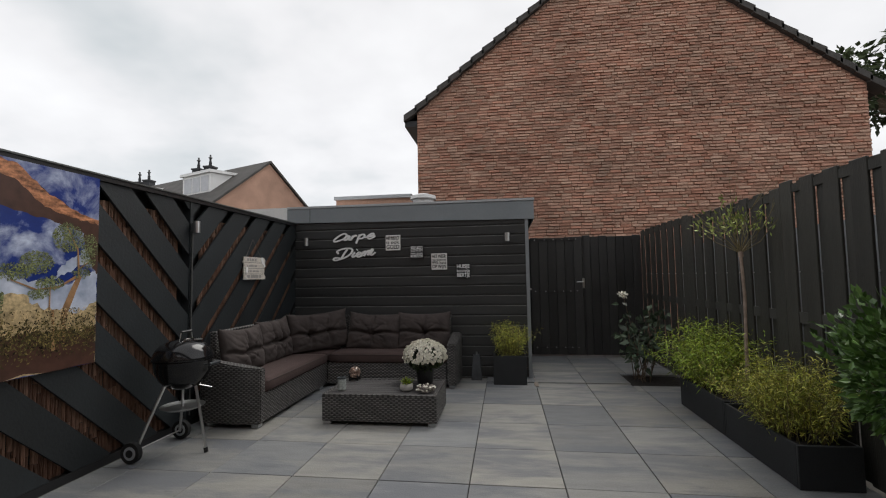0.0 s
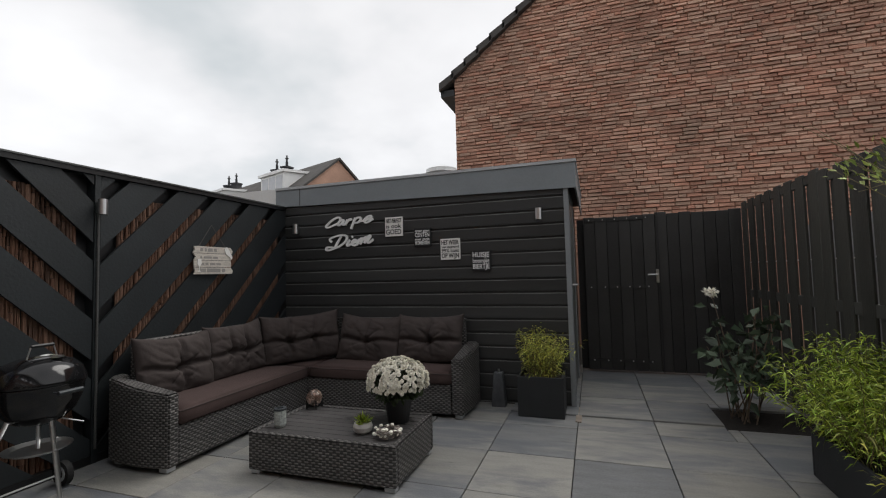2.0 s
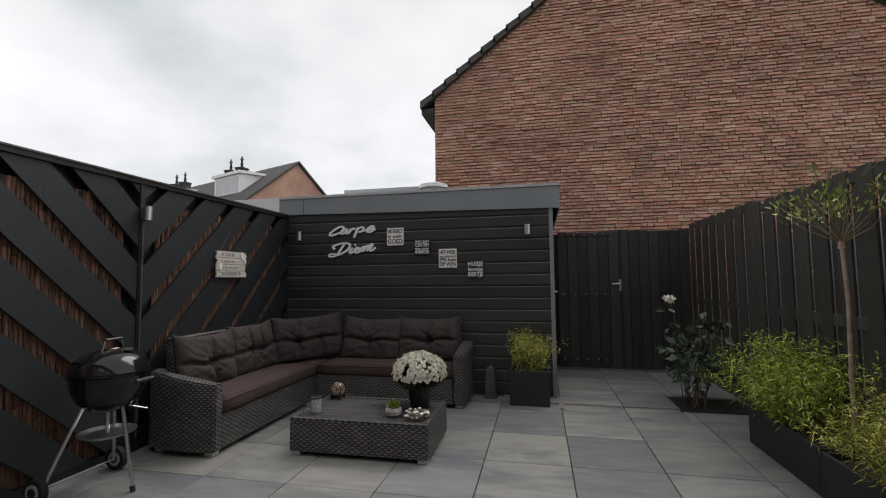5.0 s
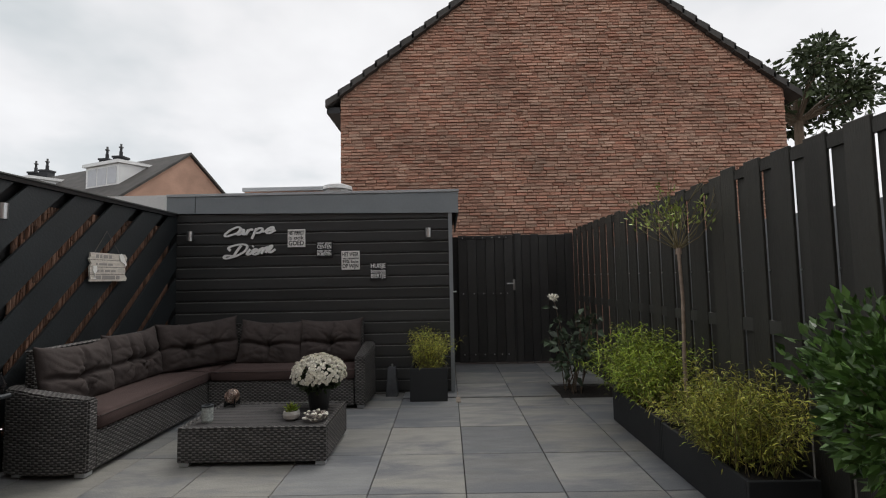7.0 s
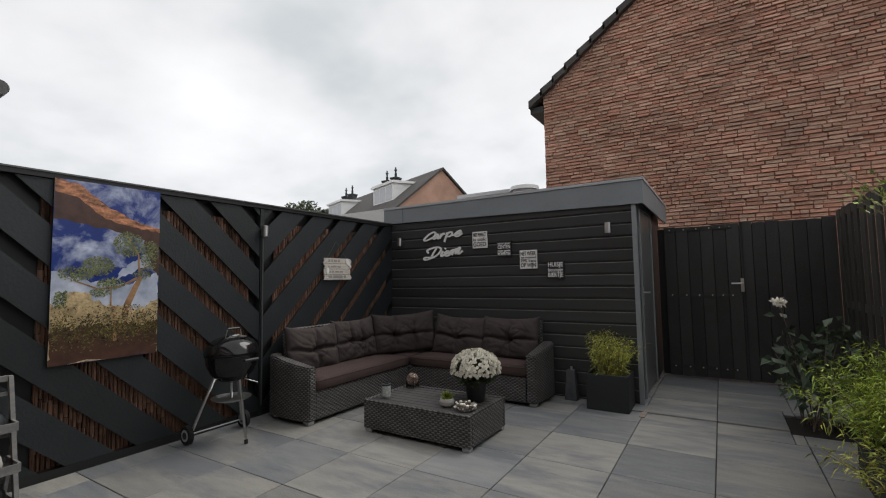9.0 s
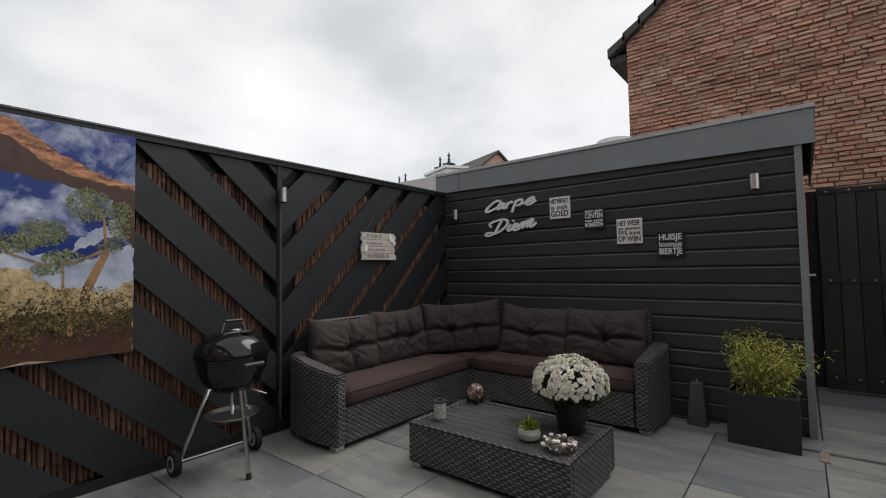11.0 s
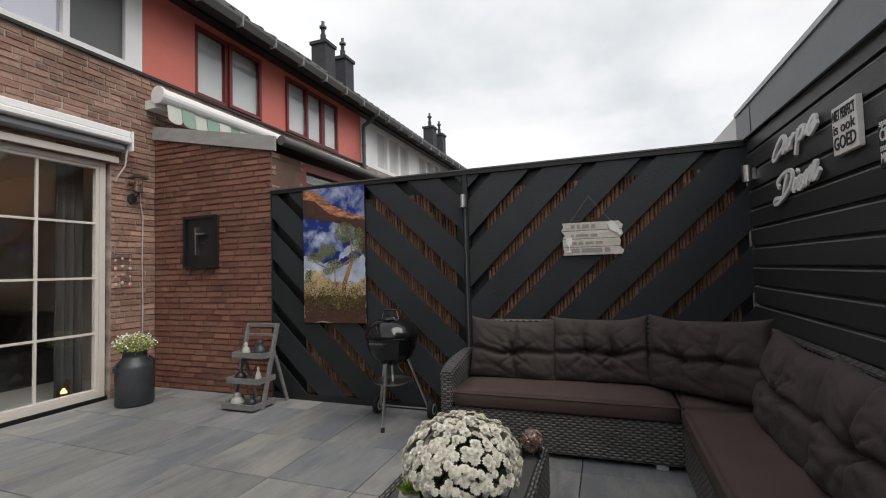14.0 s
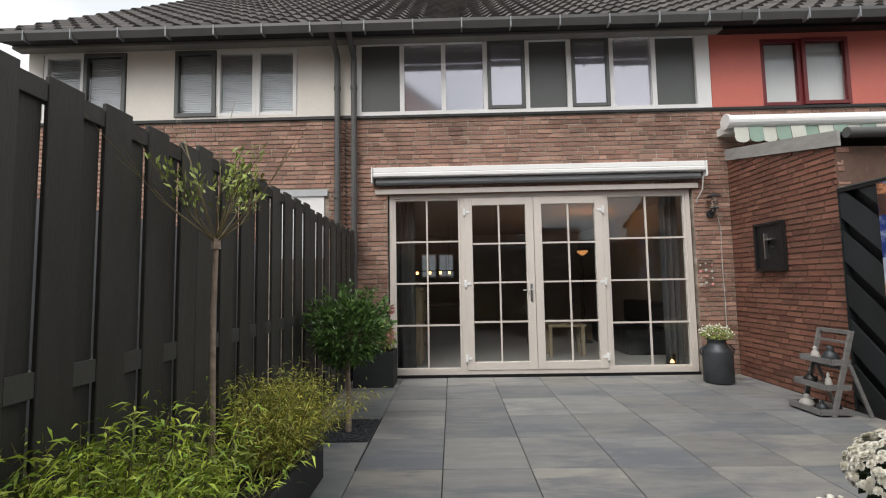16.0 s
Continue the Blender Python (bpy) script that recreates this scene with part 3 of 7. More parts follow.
rc = tagged(new("rain_chain"), "rusty dark brown rain chain hanging between the downpipes", "chain")
RUST = mat("dark_rusty_iron", (0.03, 0.014, 0.011), 0.7, metal=0.3, var=0.3, scale=20, bump=0.2)
part("wire", T((2.69, 0.60, 0.9), (2.69, 0.60, 3.5), 0.007, n=6), RUST, rc)
for k in range(40):
    z = 0.95 + k * 0.064
    part("link", T((2.69 - 0.028, 0.60, z), (2.69 + 0.028, 0.60, z + 0.024), 0.009, n=6), RUST, rc)


downpipe(2.575, 0.62, "dark grey plastic downpipe on the brick wall")
downpipe(2.80, 0.62, "dark grey plastic downpipe on the brick wall")

# ---- the red neighbour and the terrace beyond ----
rb = shell("wall_neighbour_red", "neighbour's wall with faded red panels over brick")
part("brick_base", B(-7.3, LEFT - 0.302, 0.25, HOUSE - 0.004, -0.04, TOPB), MORTAR, rb)
bm = bmesh.new()
for a, b in ((-2.985, -2.30), (-4.71, -4.14), (-7.1, -6.26)):
    box(bm, a, b, 0.3, HOUSE + 0.004, TOPB, 4.62)
box(bm, -4.14, -2.985, 0.3, HOUSE + 0.004, 4.5, 4.62); box(bm, -6.26, -4.71, 0.3, HOUSE + 0.004, 4.5, 4.62)
part("red_panel", bm, PINKRED, rb, "faded red painted panels")
CURT = mat("white_net_curtain", (0.62, 0.62, 0.62), 0.8, var=0.06, scale=8, stretch=(6, 1, 0.3), bump=0.1)
for nm, xs, kk in (("window_6", [-4.14, -3.52, -2.985], "SG"), ("window_7", [-6.26, -5.76, -5.27, -4.71], "GGS")):
    w = shell(nm, "dark red framed windows with white curtains")
    for a, b, c in zip(xs, xs[1:], kk):
        glazing(w, a, b, 3.56, 4.49, HOUSE + (0.04 if c == "S" else 0.006), 1, 1, 0.05, frame_name="sash" if c == "S" else "window_frame", fm=DKRED, y_depth=0.08)
    part("curtain", B(xs[0] + 0.02, xs[-1] - 0.02, 0.470, 0.478, 3.56, 4.49), CURT, w)
    # dark sheet behind the curtain, coloured as the dimness of the room
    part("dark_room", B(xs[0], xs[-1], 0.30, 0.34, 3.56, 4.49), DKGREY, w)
downpipe(-7.12, 0.62, "dark grey plastic downpipe on the red panelled wall")
ter = shell("wall_terrace", "white panelled upper floors of the terrace beyond")
part("lower_wall", B(-32, -7.35, 0.25, HOUSE, -0.04, 3.55), MORTAR, ter)
part("upper_wall", B(-32, -7.14, 0.25, 0.42, 3.55, 4.62), DKGREY, ter)
for k in range(38):
    x = -7.2 - k * 0.62
    part("mullion", B(x - 0.06, x + 0.06, 0.42, HOUSE, 3.55, 4.62), WHITE, ter)
    if k % 4 == 0:
        part("white_panel", B(x - 0.56, x - 0.06, 0.42, HOUSE - 0.01, 3.55, 4.62), WHITE, ter)
    else:
        part("window_frame", box(B(x - 0.56, x - 0.06, 0.42, HOUSE - 0.01, 3.55, 3.64), x - 0.56, x - 0.06, 0.42, HOUSE - 0.01, 4.5, 4.62), WHITE, ter)
        part("pane", B(x - 0.56, x - 0.06, 0.43, 0.44, 3.64, 4.5), CURT, ter)

# ---- the brick extension beside the garden ----
ext = shell("wall_extension", "brick side wall of the neighbour's extension")
bm = bmesh.new()
prism(bm, [(HOUSE, -0.04), (2.20, -0.04), (2.20, 2.50), (HOUSE, 2.86)], lambda u, v, w: (LEFT - 0.006 - w, u, v), 0.2)
part("mortar_face", bm, MORTAR_E, ext)
part("mortar_face", B(-2.96, LEFT - 0.207, 2.0, 2.194, -0.04, 2.5), MORTAR_E, ext)
part("mortar_face", B(-6.4, -2.961, 2.0, 2.194, -0.04, 1.2), MORTAR_E, ext)
bm = bmesh.new()
prism(bm, [(HOUSE, 2.82), (2.27, 2.49), (2.27, 2.64), (HOUSE, 2.97)], lambda u, v, w: (LEFT + 0.025 - w, u, v), 0.03)
structure("verge_board", bm, mat("weathered_grey_board", (0.34, 0.335, 0.32), 0.7, var=0.2, scale=6, stretch=(1, 1, 3), bump=0.2), "weathered grey verge board along the sloping extension roof")
bm = bmesh.new()
prism(bm, [(HOUSE, 2.96), (2.25, 2.63), (2.25, 2.60), (HOUSE, 2.9)], lambda u, v, w: (LEFT - 0.008 - w, u, v), 4.0)
structure("extension_roof", bm, ROOFB, "dark felt roof of the extension")
bm = T((LEFT - 0.02, 2.32, 2.60), (-6.4, 2.32, 2.57), 0.05, n=16)
structure("extension_gutter", bm, GUTTER, "round grey gutter on the extension")
ew = shell("window_8", "wide extension window with a dark red frame")
part("window_frame", box(box(B(-6.4, -2.97, 2.10, 2.19, 2.40, 2.50), -3.04, -2.97, 2.10, 2.19, 1.2, 2.40), -6.4, -3.04, 2.12, 2.19, 2.22, 2.27), DKRED, ew)
part("pane", B(-6.4, -3.04, 2.13, 2.14, 1.2, 2.40), GLASS, ew)
part("blind", B(-6.4, -3.04, 2.03, 2.04, 1.2, 2.40), CURT, ew)

# striped awning, rolled in, on the red house
sa = thing("striped_awning", (-4.6, 0.8, 3.0), "rolled-in awning with a green striped valance and a white cassette", "awning")
part("cassette", T((-2.34, 0.76, 3.275), (-6.6, 0.76, 3.275), 0.085, n=16), WHITE, sa)
part("wall_bracket", B(-2.5, -2.33, HOUSE, 0.70, 3.14, 3.24), WHITE, sa)
part("end_cap", T((-2.31, 0.76, 3.275), (-2.338, 0.76, 3.275), 0.10, n=16), WHITE, sa)
GREEN = mat("pale_green_stripe", (0.25, 0.35, 0.29), 0.8, var=0.12, bump=0.05)
PALE = mat("off_white_stripe", (0.55, 0.56, 0.50), 0.8, var=0.12, bump=0.05)
for k in range(22):
    x = -2.40 - k * 0.18
    bm = bmesh.new()
    pts = [(0, 3.19), (0, 3.03)] + [(0.09 - 0.09 * math.cos(math.pi * q / 6), 3.03 - 0.05 * math.sin(math.pi * q / 6)) for q in range(1, 6)] + [(0.18, 3.03), (0.18, 3.19)]
    prism(bm, pts, lambda u, v, w: (x - u, 0.79 + w + 0.012 * math.sin(k * 2.1) + (3.19 - v) * 0.15, v), 0.004)
    part("valance_scallop", bm, GREEN if k % 2 else PALE, sa, "pale green scallop" if k % 2 else "")

# ---- left fence: boards in a chevron over bark ----
fl = shell("fence_left", "anthracite timber fence with chevron boards over bark strips")
FT = 2.08


def fence_panel(y0, y1, sgn, c0, bark_from, P, gap):
    """Diagonal boards; z + sgn*y is constant along a board."""
    part("backing", B(LEFT - 0.10, LEFT - 0.075, y0, y1, 0.05, FT - 0.03), BLACK, fl)
    for k in range(-12, 14):
        c = c0 + k * P
        # board lies between gap centres c + 0.075 and c + P - 0.075, measured in z
        lo, hi = c + gap / 2, c + P - gap / 2
        poly = [(y0, 0.06), (y1, 0.06), (y1, FT - 0.04), (y0, FT - 0.04)]
        poly = clip(poly, -sgn, -1, -lo)
        if len(poly) >= 3:
            poly = clip(poly, sgn, 1, hi)
        if len(poly) < 3:
            continue
        bm = bmesh.new()
        d = 0.022
        prism(bm, poly, lambda u, v, w: (LEFT - 0.024 + w, u, v), d)
        part("diagonal_board", bm, BOARD, fl)
    rng = random.Random(int(y0 * 10))
    y = bark_from
    while y < y1 - 0.09:
        V, F = [], []
        w = rng.uniform(0.018, 0.036)
        z = 0.06
        while z < FT - 0.17:
            z2 = min(z + rng.uniform(0.08, 0.35), FT - 0.16)
            base = len(V)
            dp = rng.uniform(0.0, 0.014)
            for zz in (z, z2 - 0.003):
                for q in range(5):
                    a = math.pi * q / 4
                    V.append((LEFT - 0.070 + dp + 0.018 * math.sin(a) + rng.uniform(-0.004, 0.004), y + w / 2 - w / 2 * math.cos(a) * rng.uniform(0.8, 1.05), zz))
            for q in range(4):
                F.append((base + q, base + q + 1, base + 6 + q, base + 5 + q))
            z = z2
        from_arrays("bark_strip", V, F, BARK, fl)
        y += w


fence_panel(2.21, 4.245, 0.945, 5.50, 2.56, 0.417, 0.132)
fence_panel(4.295, 6.36, -1.01, -2.89, 4.44, 0.427, 0.112)
part("top_rail", B(LEFT - 0.10, LEFT + 0.012, 2.2, SHED - 0.01, FT - 0.035, FT), BLACK, fl)
part("cap_strip", B(LEFT - 0.11, LEFT + 0.02, 2.2, SHED - 0.01, FT + 0.001, FT + 0.012), DKGREY, fl)
part("bottom_rail", B(LEFT - 0.07, LEFT - 0.002, 2.2, SHED - 0.01, 0.0, 0.058), BLACK, fl)
part("post", B(LEFT - 0.10, LEFT + 0.004, 4.25, 4.29, 0.0, FT - 0.036), BOARD, fl)
part("post", B(LEFT - 0.10, LEFT + 0.004, 2.197, 2.209, 0.0, FT - 0.036), BOARD, fl)
# black strip added behind the post to block light through the gaps beside it
part("post_backing", B(LEFT - 0.135, LEFT - 0.104, 4.17, 4.37, 0.0, FT - 0.04), BLACK, fl)
part("conduit", T((LEFT + 0.012, 4.27, 0.1), (LEFT + 0.012, 4.27, 1.76), 0.008), GUTTER, fl, "thin grey cable conduit")

FENCE_B = mat("pale_fence_block", (0.062, 0.062, 0.056), 0.6, var=0.2, scale=4, bump=0.2)
# ---- right fence: staggered upright boards ----
fr = shell("fence_right", "dark grey-green timber fence of staggered upright boards")
rng = random.Random(4)
part("upright_board", B(RIGHT, RIGHT + 0.020, HOUSE + 0.008, 0.672, 0.02, 1.955), FENCE, fr)
for k in range(5):
    y0 = 0.68 + 1.8 * k
    t = 1.955 + 0.03 * (k % 2)
    for q in range(8):
        y = y0 + 0.2372 * q
        if y > GATE - 0.05:
            break
        part("upright_board", B(RIGHT, RIGHT + 0.020, y, min(y + 0.138, GATE), 0.02, t + rng.uniform(-0.004, 0.004), bevel=0.003), FENCE, fr)
        if q == 7 or y + 0.24 > GATE:
            continue
        part("upright_board", B(RIGHT + 0.0235, RIGHT + 0.042, y + 0.1392, y + 0.2335, 0.02, t - 0.03, bevel=0.002), FENCE, fr)
        for z, h in ((0.93, 0.07), (t - 0.075, 0.07), (0.10, 0.07)):
            part("rail_block", B(RIGHT + 0.0425, RIGHT + 0.075, y, y + 0.2365, z, z + h), FENCE, fr)
        part("cover_block", B(RIGHT + 0.004, RIGHT + 0.0230, y + 0.140, y + 0.2345, 0.925, 1.005), FENCE_B, fr, "paler grey-green cover block")
        part("cover_block", B(RIGHT + 0.006, RIGHT + 0.0230, y + 0.140, y + 0.2345, t - 0.09, t - 0.03), FENCE, fr)
        part("bolt", T((RIGHT + 0.0235, y + 0.228, 1.30), (RIGHT + 0.018, y + 0.228, 1.30), 0.006, n=8), STEEL, fr, "small pale screw head")
# unseen surface, added so that the slits between the boards look pale
structure("fence_neighbour", B(3.75, 3.79, HOUSE + 0.3, 9.6, -0.04, 1.80), POSTGREY, "added grey backdrop behind the slits of the board fence")

# ---- gate ----
ga = shell("wall_gate", "black timber gate and fence behind the shed")
rng = random.Random(44)
x = SHED_R + 0.10
while x < RIGHT - 0.02:
    w = 0.1365 if x < 1.6 else 0.1285
    post = 1.655 < x < 1.72
    part("upright_board", B(x + 0.002, min(x + w - 0.002, RIGHT - 0.004), GATE - 0.004 * (rng.random() > 0.5), GATE + 0.02, 0.04, 1.915 + rng.uniform(-0.008, 0.008) + (0.02 if post else 0), bevel=0.003), BLACKBOARD, ga)
    x += w
part("gate_post", B(1.688, 1.70, GATE - 0.012, GATE - 0.005, 0.03, 1.93), BLACK, ga)
part("backing", B(SHED_R + 0.02, RIGHT - 0.003, GATE + 0.062, GATE + 0.08, 0.04, 1.90), BLACK, ga)
for z in (0.14, 1.03, 1.86):
    part("cross_rail", B(SHED_R + 0.12, 1.60, GATE - 0.012, GATE - 0.0045, z, z + 0.035), BLACKBOARD, ga)
    for xx in (0.92, 1.08, 1.22, 1.36, 1.47, 1.57):
        part("bolt", T((xx, GATE - 0.018, z + 0.018), (xx, GATE - 0.012, z + 0.018), 0.008), STEEL, ga, "small steel bolt")
part("lock_plate", B(1.655, 1.69, GATE - 0.016, GATE - 0.009, 1.09, 1.25, bevel=0.002), STEEL, ga, "steel lock plate")
bm = T((1.672, GATE - 0.012, 1.19), (1.672, GATE - 0.06, 1.19), 0.009)
tube(bm, (1.672, GATE - 0.058, 1.19), (1.56, GATE - 0.058, 1.19), 0.009)
part("gate_handle", bm, STEEL, ga, "steel lever handle")

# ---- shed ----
# pale grey that paints in the sky light caught by the board lips
LIPLIGHT = mat("pale_lip_highlight", (0.19, 0.19, 0.188), 0.5, var=0.5, scale=3, stretch=(1, 1, 1), bump=0.1, fine=0.4)
sh = shell("wall_shed", "black shed wall of horizontal boards under a grey fascia")
part("core", B(-2.55, SHED_R - 0.05, SHED + 0.006, GATE + 0.9, -0.03, SHED_TOP + 0.1), BLACK, sh)
CP = 0.1302
for k in range(-1, 17):
    z = max(0.038 + k * CP, 0.0)
    if z > SHED_TOP - 0.02:
        break
    z1 = min(0.038 + (k + 1) * CP, SHED_TOP)
    bm = bmesh.new()
    prism(bm, [(0.005, z), (-0.018, z), (-0.018, z1 - 0.023), (-0.002, z1 - 0.012), (-0.002, z1 - 0.001), (0.005, z1 - 0.001)], lambda u, v, w: (LEFT + w, SHED + u, v), SHED_R - 0.045 - LEFT)
    part("cladding_board", bm, CLAD, sh)
    # thin pale strip: the lip's highlight, put in as colour
    part("joint_strip", B(LEFT, SHED_R - 0.045, SHED - 0.0192, SHED - 0.016, z1 - 0.028, z1 - 0.0215), LIPLIGHT, sh, "pale strip painting the highlight on the board lip")
part("corner_post", B(SHED_R - 0.043, SHED_R, SHED - 0.03, SHED + 0.02, 0.0, SHED_TOP), POSTGREY, sh, "light grey corner post")
part("side_wall", B(SHED_R - 0.049, SHED_R - 0.02, SHED + 0.021, SHED + 0.22, 0.0, SHED_TOP), CLAD, sh)
part("side_wall", B(SHED_R - 0.049, SHED_R - 0.02, SHED + 1.19, GATE + 0.6, 0.0, SHED_TOP), CLAD, sh)
d3 = shell("door_3", "grey framed shed door, closed")
part("door_frame", box(box(B(SHED_R - 0.048, SHED_R - 0.004, SHED + 0.221, SHED + 0.28, 0.0, SHED_TOP), SHED_R - 0.048, SHED_R - 0.004, SHED + 1.13, SHED + 1.189, 0.0, SHED_TOP), SHED_R - 0.048, SHED_R - 0.004, SHED + 0.281, SHED + 1.129, 2.03, SHED_TOP), POSTGREY, d3)
part("door_leaf", B(SHED_R - 0.045, SHED_R - 0.015, SHED + 0.285, SHED + 1.125, 0.04, 2.02), DKGREY, d3)
part("lock_plate", B(SHED_R - 0.014, SHED_R - 0.008, SHED + 0.32, SHED + 0.35, 0.98, 1.18), STEEL, d3)
bm = T((SHED_R - 0.014, SHED + 0.335, 1.12), (SHED_R + 0.04, SHED + 0.335, 1.12), 0.009)
tube(bm, (SHED_R + 0.038, SHED + 0.335, 1.12), (SHED_R + 0.038, SHED + 0.45, 1.12), 0.009)
part("door_handle", bm, STEEL, d3, "steel lever handle")
bm = bmesh.new()
prism(bm, [(-2.55, 2.088), (SHED_R + 0.075, 2.038), (SHED_R + 0.075, 2.282), (-2.55, 2.282)], lambda u, v, w: (u, SHED - 0.045 + w, v), 0.015)
box(bm, SHED_R + 0.06, SHED_R + 0.075, SHED - 0.0299, GATE + 0.7, 2.038, 2.282)
part("low_fascia", bm, FASCIA, sh, "grey fascia board")
# black filler added behind the fascia to keep the shaded gap dark
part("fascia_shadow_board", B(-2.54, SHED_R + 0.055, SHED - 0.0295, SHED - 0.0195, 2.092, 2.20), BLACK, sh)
part("roof_trim", box(B(-2.55, SHED_R + 0.085, SHED - 0.055, SHED + 0.02, 2.283, 2.312), SHED_R + 0.03, SHED_R + 0.085, SHED + 0.0201, GATE + 0.7, 2.283, 2.312), ALU, sh, "pale metal roof edge")
part("seam_cover", B(-2.22, -2.214, SHED - 0.048, SHED - 0.0455, 2.088, 2.282), BLACK, sh)
structure("shed_roof", B(-2.5, SHED_R + 0.06, SHED - 0.029, GATE + 0.9, SHED_TOP + 0.101, 2.28), ROOFB, "flat felt roof of the shed")
vt = thing("roof_vent", (-0.78, 7.2, 2.29), "pale round roof vent on the flat shed roof", "vent")
part("dome", lathe(bmesh.new(), -0.78, 7.2, [(0.16, 2.291), (0.16, 2.50), (0.20, 2.50), (0.19, 2.55), (0.10, 2.58)]), WHITE, vt, smooth=False)
ns = shell("wall_neighbour_shed", "neighbour's shed with a white fascia")
part("core", B(-7.5, -2.56, SHED + 0.6, SHED + 4, -0.04, 2.1), BLACK, ns)
part("white_fascia", B(-7.5, -2.555, SHED - 0.03, SHED + 4.1, 2.10, 2.31), WHITE, ns)
gg = shell("wall_garage", "low brick garage roof edge behind the shed")
part("garage_wall", B(-3.0, -1.40, 9.3, 12, -0.04, 2.93), BRICK_GAB_S, gg)
part("roof_trim", B(-3.03, -1.40, 9.25, 9.5, 2.931, 3.0), ALU, gg)

# ---- gable house ----
GY, GL, GR, GE = 9.95, -1.39, 7.45, 4.92
AX, AZ = 3.05, 8.39
gab = shell("wall_gable", "tall windowless brick gable of the house behind")
bm = bmesh.new()
prism(bm, [(GL, -0.04), (GR, -0.04), (GR, GE), (AX, AZ), (GL, GE)], lambda u, v, w: (u, GY + 0.004 + w, v), 9)
part("gable_core", bm, MORTAR_G, gab)
SL = (AZ - GE) / (AX - GL)


def in_gable(u, v):
    x = GL + u
    return v < GE + (x - GL) * SL - 0.05 and v < AZ - (x - AX) * (AZ - GE) / (GR - AX) - 0.05


groof = shell("roof_gable", "dark tiled roof of the gable house")
bm = bmesh.new()
ov = 0.28
prism(bm, [(GL - ov, GE - ov * SL + 0.02), (AX, AZ + 0.02), (GR + ov, GE - ov * SL + 0.02), (GR + ov, GE - ov * SL + 0.10), (AX, AZ + 0.13), (GL - ov, GE - ov * SL + 0.10)], lambda u, v, w: (u, GY - 0.06 + w, v), 9.1)
part("roof_board", bm, ROOFB, groof)
bm = bmesh.new()
box(bm, GL - 0.27, GL - 0.005, GY - 0.03, GY + 9, GE - 0.31, GE - 0.19)
part("eaves_board", bm, BLACK, groof)
nt = 19
for side in (0, 1):
    xa, za, xb, zb = (GL - ov, GE - ov * SL, AX, AZ) if side == 0 else (GR + ov, GE - ov * SL, AX, AZ)
    for k in range(nt):
        t0, t1 = k / nt, (k + 1.15) / nt
        p0, p1 = (xa + (xb - xa) * t0, za + (zb - za) * t0), (xa + (xb - xa) * t1, za + (zb - za) * t1)
        bm = bmesh.new()
        prism(bm, [(p0[0], p0[1] + 0.01), (p1[0], p1[1] - 0.02), (p1[0], p1[1] + 0.10), (p0[0], p0[1] + 0.155)], lambda u, v, w: (u, GY - 0.11 + w, v), 0.3)
        part("verge_tile", bm, ROOF, groof)

# ---- terrace far behind ----
for xx, yy, ww in ((-4.75, -3.5, 0.8), (-6.0, -2.2, 0.8), (-9.3, -2.4, 0.8)):
    rw = tagged(new("roof_window"), "small grey framed roof window set in the tiled slope", "roof window", "roof windows of the terrace")
    zz = 4.68 + 0.76 * (0.98 - yy)
    for nm, lo, hi, grow, mt in (("frame", 0.03, 0.13, 0.0, DKGREY), ("pane", 0.131, 0.137, -0.07, SKYPANE)):
        bm = bmesh.new()
        prism(bm, [(yy + grow * 0.7 + 0.4, zz - 0.304 + lo - grow * 0), (yy - 0.4 - grow * 0.7, zz + 0.304 + lo), (yy - 0.4 - grow * 0.7, zz + 0.304 + hi), (yy + grow * 0.7 + 0.4, zz - 0.304 + hi)], lambda u, v, w: (xx - ww / 2 - grow + w, u, v), ww + 2 * grow)
        part(nm, bm, mt, rw)
fh = shell("backdrop_terrace", "distant terrace with brick gable, dormers and chimneys")
p0, dr = Vector((-14.4, 27.0, 0)), Vector((-0.93, 0.37, 0)).normalized()
dg = Vector((dr.y, -dr.x, 0)) * -1


def fplace(u, v, w):
    q = p0 + dg * u + dr * w
    return (q.x, q.y, v)


bm = bmesh.new()
prism(bm, [(-3.9, -0.04), (3.9, -0.04), (3.9, 5.6), (0, 8.75), (-3.9, 5.6)], fplace, 0.3)
part("brick_gable", bm, BRICK_GAB_S, fh)
bm = bmesh.new()
prism(bm, [(-3.9, -0.04), (3.9, -0.04), (3.9, 5.5), (0, 8.7), (-3.9, 5.5)], lambda u, v, w: fplace(u, v, w + 0.31), 30)
part("roof", bm, ROOF, fh)
for sgn in (-1, 1):
    bm = bmesh.new()
    prism(bm, [(sgn * 4.2, 5.4), (0, 8.8), (0, 8.95), (sgn * 4.2, 5.55)], lambda u, v, w: fplace(u, v, w - 0.15), 30)
    part("roof_edge", bm, ROOF, fh)


